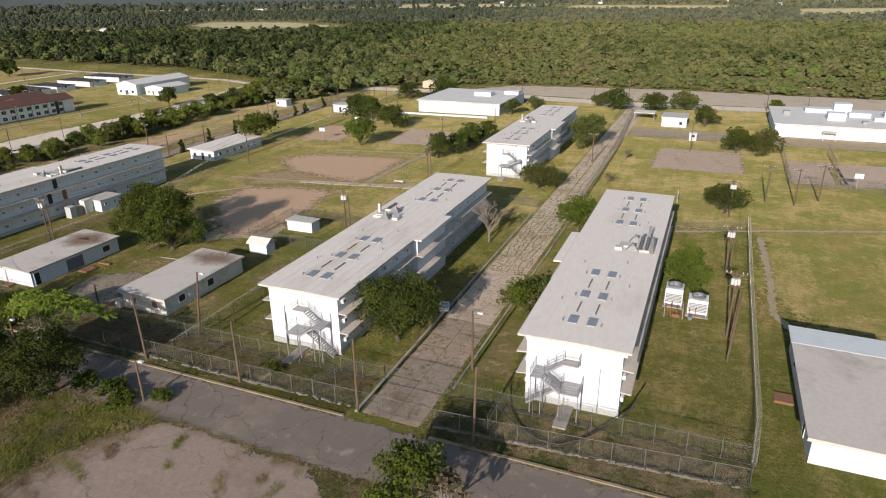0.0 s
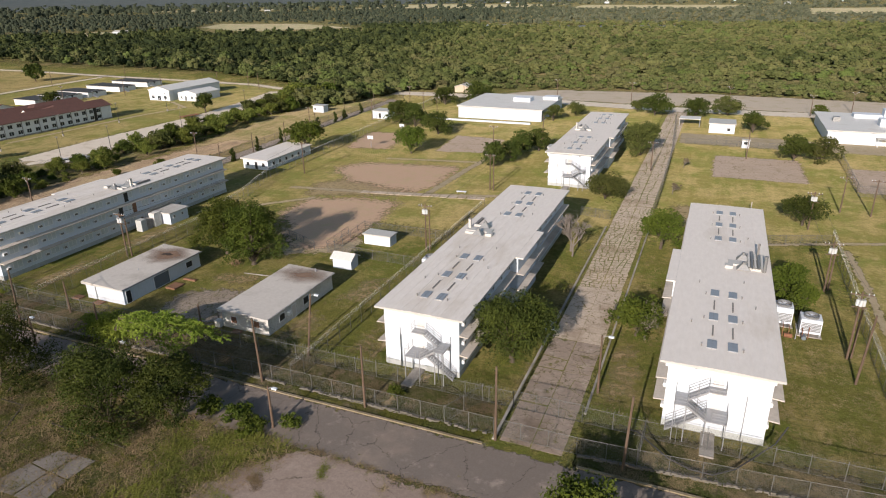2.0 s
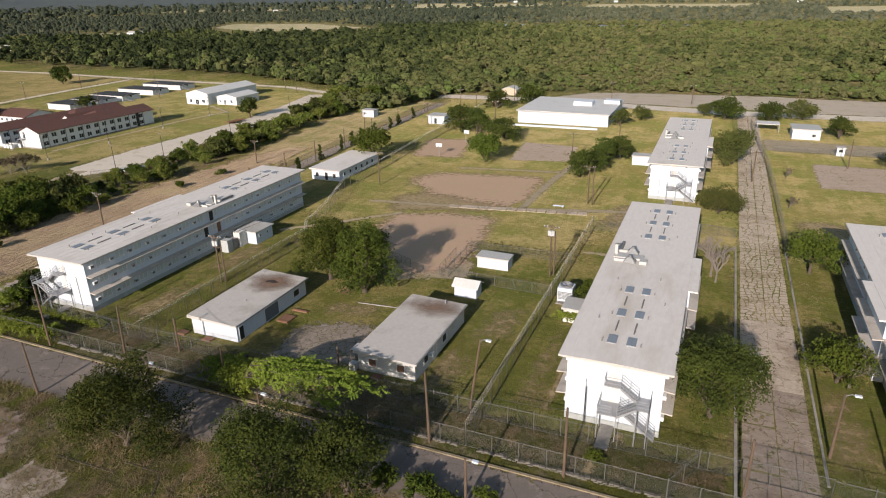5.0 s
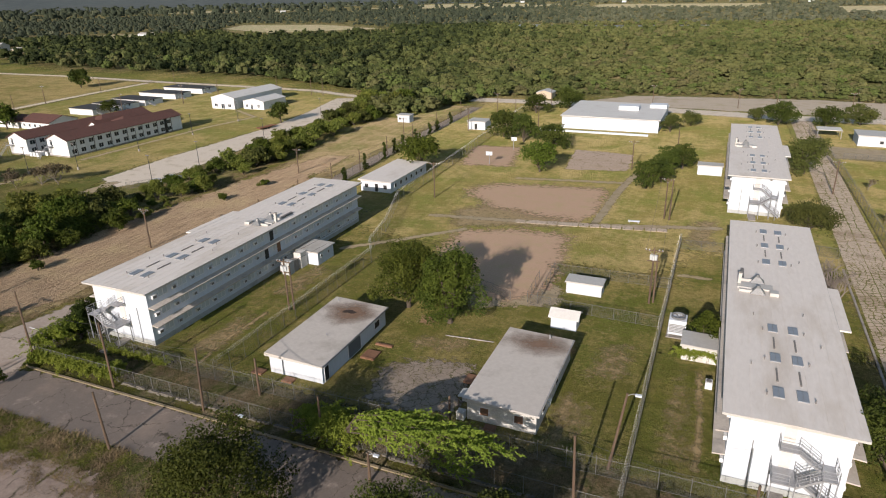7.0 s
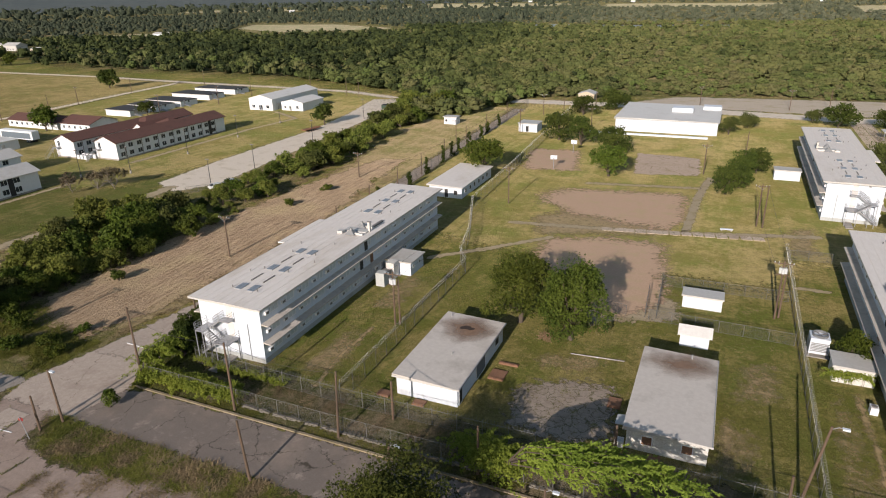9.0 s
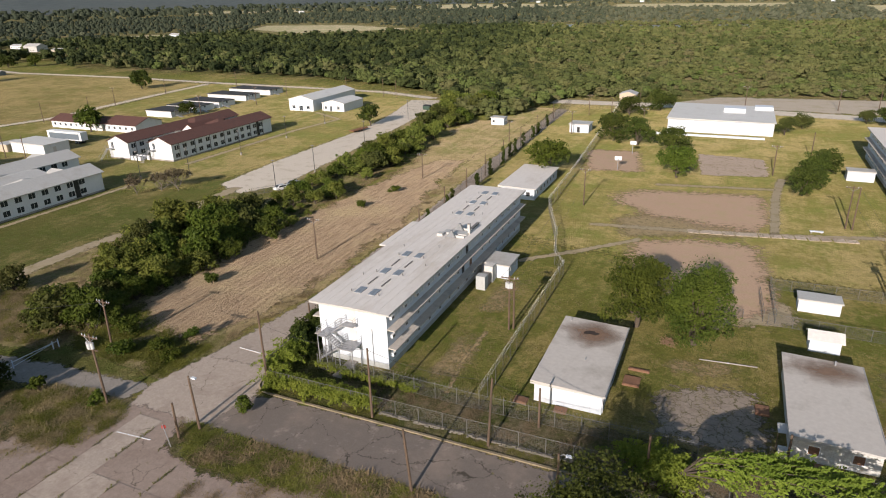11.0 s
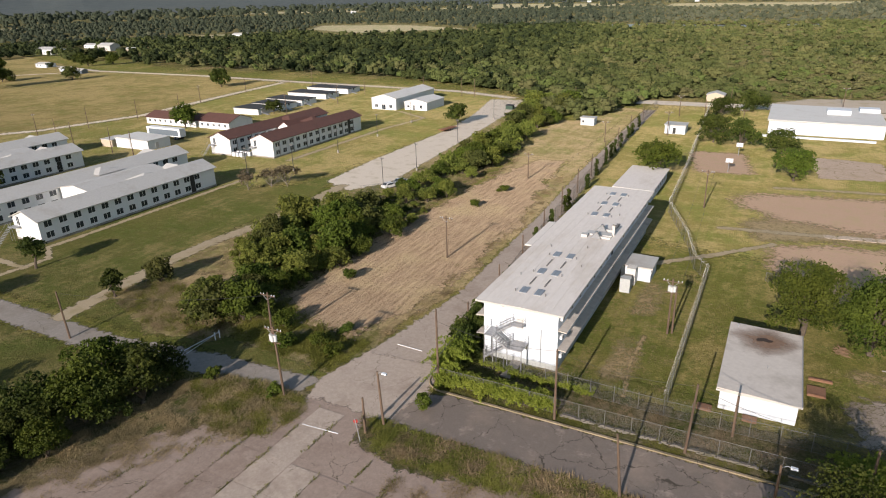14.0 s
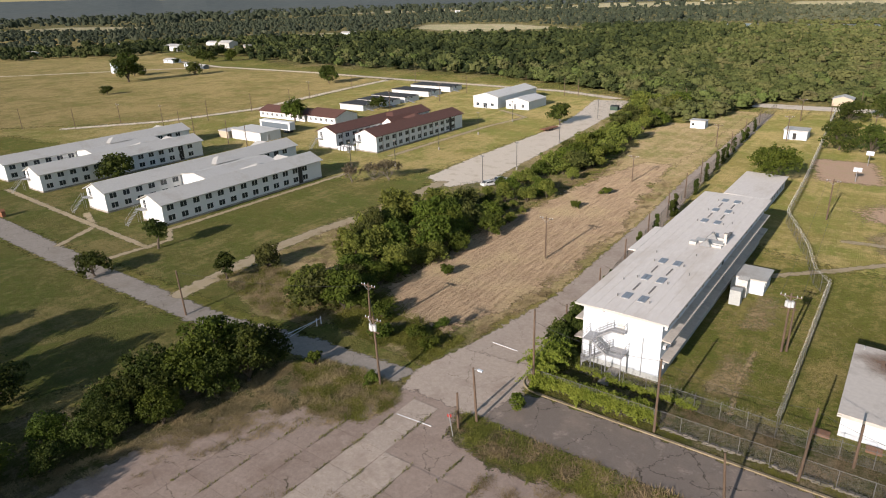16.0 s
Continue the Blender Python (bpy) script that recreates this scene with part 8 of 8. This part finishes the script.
def joint_weeds(seed):
    """Small tufts rooted in the long joints of the lot."""
    rng = np.random.default_rng(seed)
    quads = []
    for i in range(1, 16):
        for y in np.arange(-10, 40, 0.12):
            x = -160.5 + i * 3.7 + (y + 12) / 4.7 * 0.1 + rng.normal() * 0.1
            if noise.noise(Vector((i * 3.1, y * 0.35, 2.0))) + 0.4 * rng.random() > 0.3 and in_outline(x, y, LOT):
                for _ in range(3):
                    a, h = rng.uniform(0, 2 * math.pi), rng.uniform(0.04, 0.2)
                    c, s = math.cos(a), math.sin(a)
                    w, r = 0.03, h * 1.2
                    quads.append([(x - s * w, y + c * w, 0.02), (x + s * w, y - c * w, 0.02), (x + c * r + s * w, y + s * r - c * w, 0.04 + h), (x + c * r - s * w, y + s * r + c * w, 0.04 + h)])
    return single("joint_weeds", quad_mesh("joint_weeds", quads, GREEN_BLADE), None, "green weeds rooted in the joints of a concrete lot", "grass", "stuff")


joint_weeds(31)
GATE_BANK = [(-198, 50), (-183, 45.5), (-169.5, 46), (-169.5, 58), (-176, 62), (-186, 58), (-194, 60)]
tufts("gate_weeds", GATE_BANK, 2600, 162, 0.5, STRAW, "dry tall weeds on a bank beside a gate")
tufts("gate_weeds_green", GATE_BANK, 2000, 163, 0.55, GREEN_BLADE, "green tall weeds on a bank beside a gate")
WEEDY_PLOT = [(-102, 14), (-102, 36), (-98, 40.5), (-62, 41.5), (-50, 40.5), (-53, 30), (-57, 14)]
tufts("field_weeds", WEEDY_PLOT, 2600, 171, 0.55, STRAW, "tall dry weeds in an overgrown field by the road")
tufts("field_weeds_green", WEEDY_PLOT, 2000, 172, 0.5, GREEN_BLADE, "tall green weeds in an overgrown field by the road")
tufts("weed_bank", [(-139, 40.8), (-120, 40.8), (-106, 40.6), (-106, 37.8), (-120, 36), (-134, 35.4)], 2600, 161, 0.46, GREEN_BLADE, "tall green weeds on a bank by the road")
for k, line in enumerate(([(-55.5, 33), (-51, 32), (-47, 30.5)], [(-54.8, 29), (-49.5, 27), (-45, 23)], [(-52.5, 37), (-49, 34.5)], [(-45, 41), (-44.2, 37.5), (-42.5, 35.5)], [(-38, 40.5), (-37, 36), (-34.5, 33)], [(-33.5, 40.5), (-33, 37)],
                          [(-30.5, 40.2), (-31.5, 35.5), (-30, 31)], [(-48.5, 41), (-42, 41.1), (-36, 40.6), (-28, 40.6)], [(-27, 38), (-25.5, 30), (-25, 22)])):
    tufts("crack_weeds", band(line, 0.9), 170, 140 + k, 0.3, STRAW if k % 3 else GREEN_BLADE, "dry weeds along a crack in worn paving")
for k, (outline, count, mat) in enumerate((([(-120.5, 58), (-108, 58), (-108, 98), (-120.5, 98)], 2400, STRAW), ([(-106.5, 57.5), (-57.5, 57.5), (-57.5, 90), (-106.5, 90)], 4200, GREEN_BLADE), ([(-106.5, 57.5), (-57.5, 57.5), (-57.5, 90), (-106.5, 90)], 2600, STRAW),
                                           ([(-55.8, 57.5), (-50.5, 57.5), (-50.5, 84), (-55.8, 84)], 1500, GREEN_BLADE), ([(-36, 57.5), (-31, 57.5), (-31, 100), (-36, 100)], 1500, GREEN_BLADE), ([(-21, 58), (-15, 58), (-15, 110), (-21, 110)], 1900, STRAW),
                                           ([(-2.5, 58), (9.5, 58), (9.5, 84), (-2.5, 84)], 2600, STRAW))):
    tufts("lawn_tufts", outline, count, 60 + k, 0.17, mat, "short uneven tufts in mown grass")
tufts("track_verge_tufts", TRACK_VERGE, 3800, 19, 0.42, STRAW, "dry unmown grass between a track and a hedge")
tufts("thicket_foot_tufts", [(-166, 36), (-163, 24), (-166, 14), (-170, 4), (-166, 4), (-162.5, 16), (-159.5, 26), (-163, 37)], 2600, 20, 0.4, STRAW, "dry weeds at the foot of a thicket")
tufts("lot_edge_weeds_west", [(-164, 18), (-158.5, 28.5), (-151, 34.5), (-147, 40), (-147.5, 33), (-154, 25), (-160, 12)], 1500, 18, 0.36, STRAW, "dry weeds along the lot edge")

# ---- woods ----
FRONT = [(-3000, 330), (-1676, 290), (-1000, 245), (-830, 258), (-800, 322), (-745, 386), (-616, 390), (-500, 342), (-380, 334), (-315, 328), (-246, 303), (-222, 290), (-206, 274), (-194, 248), (-180, 234), (-168, 228), (-163, 240), (-156, 284), (-140, 297), (-105, 316), (-68, 322), (-15, 322), (30, 316), (80, 316), (500, 330), (3000, 800)]
FX, FY = [p[0] for p in FRONT], [p[1] for p in FRONT]
HOUSES = [(-777, 413), (-747, 458), (-889, 311), (-755, 665), (-692, 444), (-808, 485), (-925, 426)]
HAYFIELD = [(-740, 770), (-590, 640), (-440, 760), (-505, 870), (-695, 1000), (-880, 990)]
CLEARINGS = [[(-420, 1850), (-20, 1750), (60, 2150), (-480, 2350)], [(120, 1350), (520, 1420), (560, 1800), (150, 1750)], [(-1250, 2100), (-650, 1980), (-560, 2500), (-1300, 2850)],
             [(-1950, 640), (-1480, 700), (-1520, 900), (-2050, 880)], [(-880, 640), (-770, 610), (-740, 690), (-850, 720)],
             [(-1900, 1750), (-1450, 1900), (-1500, 2250), (-1980, 2120)]]
CREEK = [(-420, 950), (-330, 900), (-180, 868), (-60, 880), (-70, 950), (-200, 935), (-330, 968)]
for k, field in enumerate(CLEARINGS):
    sheet("far_field", field, 0.8, FIELD, "pale dry field far off among woods", "field", 20, 8, 120 + k, 12)
sheet("creek", CREEK, 0.6, RIVER, "grey still water of a far creek", "water", 8, 4, 130, 6)
rw = np.random.default_rng(9)


def scrubby(x, y):
    """How far the open olive scrub of the plain takes over from the dark oak wood."""
    side = min(1.0, max(0.0, (x + 330 + (y - 300) * 0.18) / 240))
    return min(1.0, max(0.0, side + 0.55 * noise.noise(Vector((x * 0.011, y * 0.007, 3.0)))))


def wedge(near, far, spare):
    def region(rng):
        d = math.sqrt(rng.uniform(near ** 2, far ** 2))
        a = rng.uniform(-1.36, 0.42)
        x, y = -45 + d * math.sin(a), d * math.cos(a)
        front = np.interp(x, FX, FY)
        if y < front or (spare and in_outline(x, y, HAYFIELD)):
            return None
        if d > 560 and (in_outline(x, y, CREEK) or any(in_outline(x, y, c) for c in CLEARINGS)):
            return None
        if x > -140 and y - front < 70 and noise.noise(Vector((x * 0.035, y * 0.045, 9))) > 0.22:
            return None
        if any(abs(x - hx) < 26 and -60 < y - hy < 18 for hx, hy in HOUSES):
            return None
        return x, y
    return region


def scatter_woods(name, rng, count, region, templates, size, label, leaf, low=False):
    """Many trees as one mesh, each with a leaf tone of its own."""
    pts, taken, tries = [], {}, 0
    cell = size[0] * 0.8
    while len(pts) < count and tries < count * 30:
        tries += 1
        p = region(rng)
        if p is None:
            continue
        s = size[0] + (size[1] - size[0]) * rng.random() ** 1.7
        open_ = scrubby(*p)
        key = (int(p[0] // cell), int(p[1] // cell))
        if taken.get(key, 0) >= 1:
            continue
        taken[key] = 1
        edge = p[1] - np.interp(p[0], FX, FY)
        if low and p[0] > -140 and edge < 60:
            s *= 0.5 + 0.3 * rng.random()
        grove = noise.noise(Vector((p[0] * 0.02, p[1] * 0.014, 7.0)))
        tone = 0.1 + 0.56 * open_ + 0.26 * grove + rng.normal() * 0.17
        if low and edge < 70 and rng.random() < 0.4:
            tone = 0.9 + 0.1 * rng.random()
        pts.append((*p, s, s * (0.86 - 0.2 * open_) * rng.uniform(0.8, 1.2), min(1.0, max(0.0, tone))))
    pts = np.array(pts)
    pick = rng.integers(0, len(templates), len(pts))
    verts, faces, tones, start = [], [], [], 0
    for t, (tv, tf) in enumerate(templates):
        p = pts[pick == t]
        a = rng.uniform(0, 2 * math.pi, len(p))
        ca, sa = np.cos(a)[:, None], np.sin(a)[:, None]
        X, Y, Z = tv[None, :, 0], tv[None, :, 1], tv[None, :, 2]
        s = p[:, 2:3]
        v = np.stack([(X * ca - Y * sa) * s + p[:, :1], (X * sa + Y * ca) * s + p[:, 1:2], Z * p[:, 3:4]], axis=-1)
        f = tf[None] + (np.arange(len(p)) * len(tv))[:, None, None] + start
        verts.append(v.reshape(-1, 3))
        faces.append(f.reshape(-1, 4))
        tones.append(np.repeat(p[:, 4], len(tv)))
        start += len(p) * len(tv)
    v, f = np.concatenate(verts).astype(np.float32), np.concatenate(faces).astype(np.int32)
    me = bpy.data.meshes.new(name)
    me.vertices.add(len(v))
    me.vertices.foreach_set("co", v.ravel())
    me.loops.add(f.size)
    me.loops.foreach_set("vertex_index", f.ravel())
    me.polygons.add(len(f))
    me.polygons.foreach_set("loop_start", np.arange(0, f.size, 4, dtype=np.int32))
    me.polygons.foreach_set("use_smooth", np.ones(len(f), dtype=bool))
    me.update(calc_edges=True)
    me.materials.append(leaf)
    me.attributes.new("tone", "FLOAT", "POINT").data.foreach_set("value", np.concatenate(tones).astype(np.float32))
    return single(name, me, None, label, "woods", "stuff")


def crown_shape(lobe_n, steps, fringe, leaf_size, seed):
    """A crown of several bulging lobes, one unit wide, with loose leaf clumps standing off them."""
    rng = np.random.default_rng(seed + 700)
    lobes = [(0.0, 0.0, 0.5, 0.3, 0.3, 0.4)]
    for i in range(lobe_n):
        w = 2 * math.pi * (i + rng.random() * 0.8) / lobe_n
        rad, r = rng.uniform(0.16, 0.34), rng.uniform(0.14, 0.24)
        lobes.append((rad * math.cos(w), rad * math.sin(w), rng.uniform(0.3, 0.78), r, r, r * rng.uniform(0.7, 1.0)))
    v, f = [], []
    for x, y, z, a, c, e in lobes:
        ids = {}
        for q in sphere_quads(steps):
            if q[:, 2].mean() < -0.5:
                continue
            row = []
            for p in q:
                key = tuple(np.round(p, 4))
                if key not in ids:
                    ids[key] = len(v)
                    k = 1 + 0.5 * noise.noise(Vector(p) * 2.2 + Vector((seed * 3.1 + x * 9, seed + y * 7, z)))
                    v.append((x + p[0] * a * k, y + p[1] * c * k, z + p[2] * e * k))
                row.append(ids[key])
            f.append(row)
    v, f = np.array(v), np.array(f)
    if fringe:
        q = leaves(rng, lobes, fringe, leaf_size, 0.8, False, 0.9)
        f = np.concatenate([f, np.arange(fringe * 4).reshape(-1, 4) + len(v)])
        v = np.concatenate([v, q.reshape(-1, 3)])
    return v, f


front_t = [crown_shape(7, 1, 135, 0.1, k) for k in range(10)]
mid_t = [crown_shape(5, 1, 50, 0.13, k + 20) for k in range(10)]
back_t = [crown_shape(3, 1, 9, 0.22, k + 40) for k in range(8)]
far_t = [crown_shape(2, 1, 0, 0.3, k + 60) for k in range(10)]
scatter_woods("woods_front", rw, 1750, wedge(240, 420, True), front_t, (4.4, 10.5), "dense mixed woods of round green crowns", WOODS, True)
scatter_woods("woods_middle", rw, 3900, wedge(410, 660, True), mid_t, (4.8, 11.0), "dense mixed woods of dark oak and olive scrub", WOODS, True)
scatter_woods("woods_back", rw, 5200, wedge(650, 985, True), back_t, (5.5, 12.0), "dense mixed woods of dark oak and olive scrub", WOODS)
scatter_woods("woods_beyond", rw, 8000, wedge(960, 2000, True), far_t, (7.5, 14.0), "continuous woods on the plain beyond, greyed by painted haze", HAZED_LEAVES)
scatter_woods("far_woods", rw, 5200, wedge(1950, 4600, False), far_t, (16.0, 34.0), "distant woods to the horizon", HAZED_LEAVES)
edge_t = [crown_shape(5, 1, 70, 0.13, k + 90) for k in range(8)]


def scrub_edge(rng):
    x = rng.uniform(-142, 130)
    y = np.interp(x, FX, FY) + rng.uniform(-5, 34)
    return (x, y) if noise.noise(Vector((x * 0.06, y * 0.09, 2.0))) < 0.2 else None


scatter_woods("woods_scrub", rw, 420, scrub_edge, edge_t, (3.2, 8.5), "low bright scrub along the edge of the woods", WOODS, True)


def grove(rng):
    x, y = rng.uniform(-930, -540), rng.uniform(262, 400)
    return (x, y) if y > 300 - (x + 540) * 0.02 and noise.noise(Vector((x * 0.012, y * 0.02, 6.0))) > 0.05 and not any(abs(x - hx) < 30 and abs(y - hy) < 26 for hx, hy in HOUSES) else None


scatter_woods("meadow_grove", rw, 60, grove, front_t, (7.0, 15.0), "scattered dark trees round far houses", WOODS)
rt = random.Random(41)
far_home = None
for k in range(30):
    d, w = rt.uniform(2000, 4000), rt.choice((-0.1, 0.0, 0.12, 0.2, -0.3, -0.6, -0.75, -0.9)) + rt.uniform(-0.07, 0.07)
    x, y = -45 + d * math.sin(w), d * math.cos(w)
    if far_home is None:
        far_home = gabled("far_house", x, y, x + 15, y + 9, 4.5, 6.5, WHITE_ROOF, WHITE, "tiny white building far off among woods", 0.4, True, group="far town")
    else:
        copy_thing(far_home, pose(x, y, rt.uniform(0, 5), 0, 0, rt.uniform(-30, 30)))

# distant hills; the blue of haze is put into their colour
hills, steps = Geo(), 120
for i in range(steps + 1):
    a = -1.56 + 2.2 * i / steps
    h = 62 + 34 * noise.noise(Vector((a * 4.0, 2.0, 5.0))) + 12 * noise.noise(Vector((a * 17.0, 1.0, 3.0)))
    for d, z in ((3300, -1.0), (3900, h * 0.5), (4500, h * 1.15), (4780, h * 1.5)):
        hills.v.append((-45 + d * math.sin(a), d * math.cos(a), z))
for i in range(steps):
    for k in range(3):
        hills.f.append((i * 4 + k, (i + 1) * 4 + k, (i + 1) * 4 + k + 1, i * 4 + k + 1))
single("backdrop_hills", hills, HAZED_HILL, "low wooded hills on the horizon, blue from painted haze", "hills", "structure")
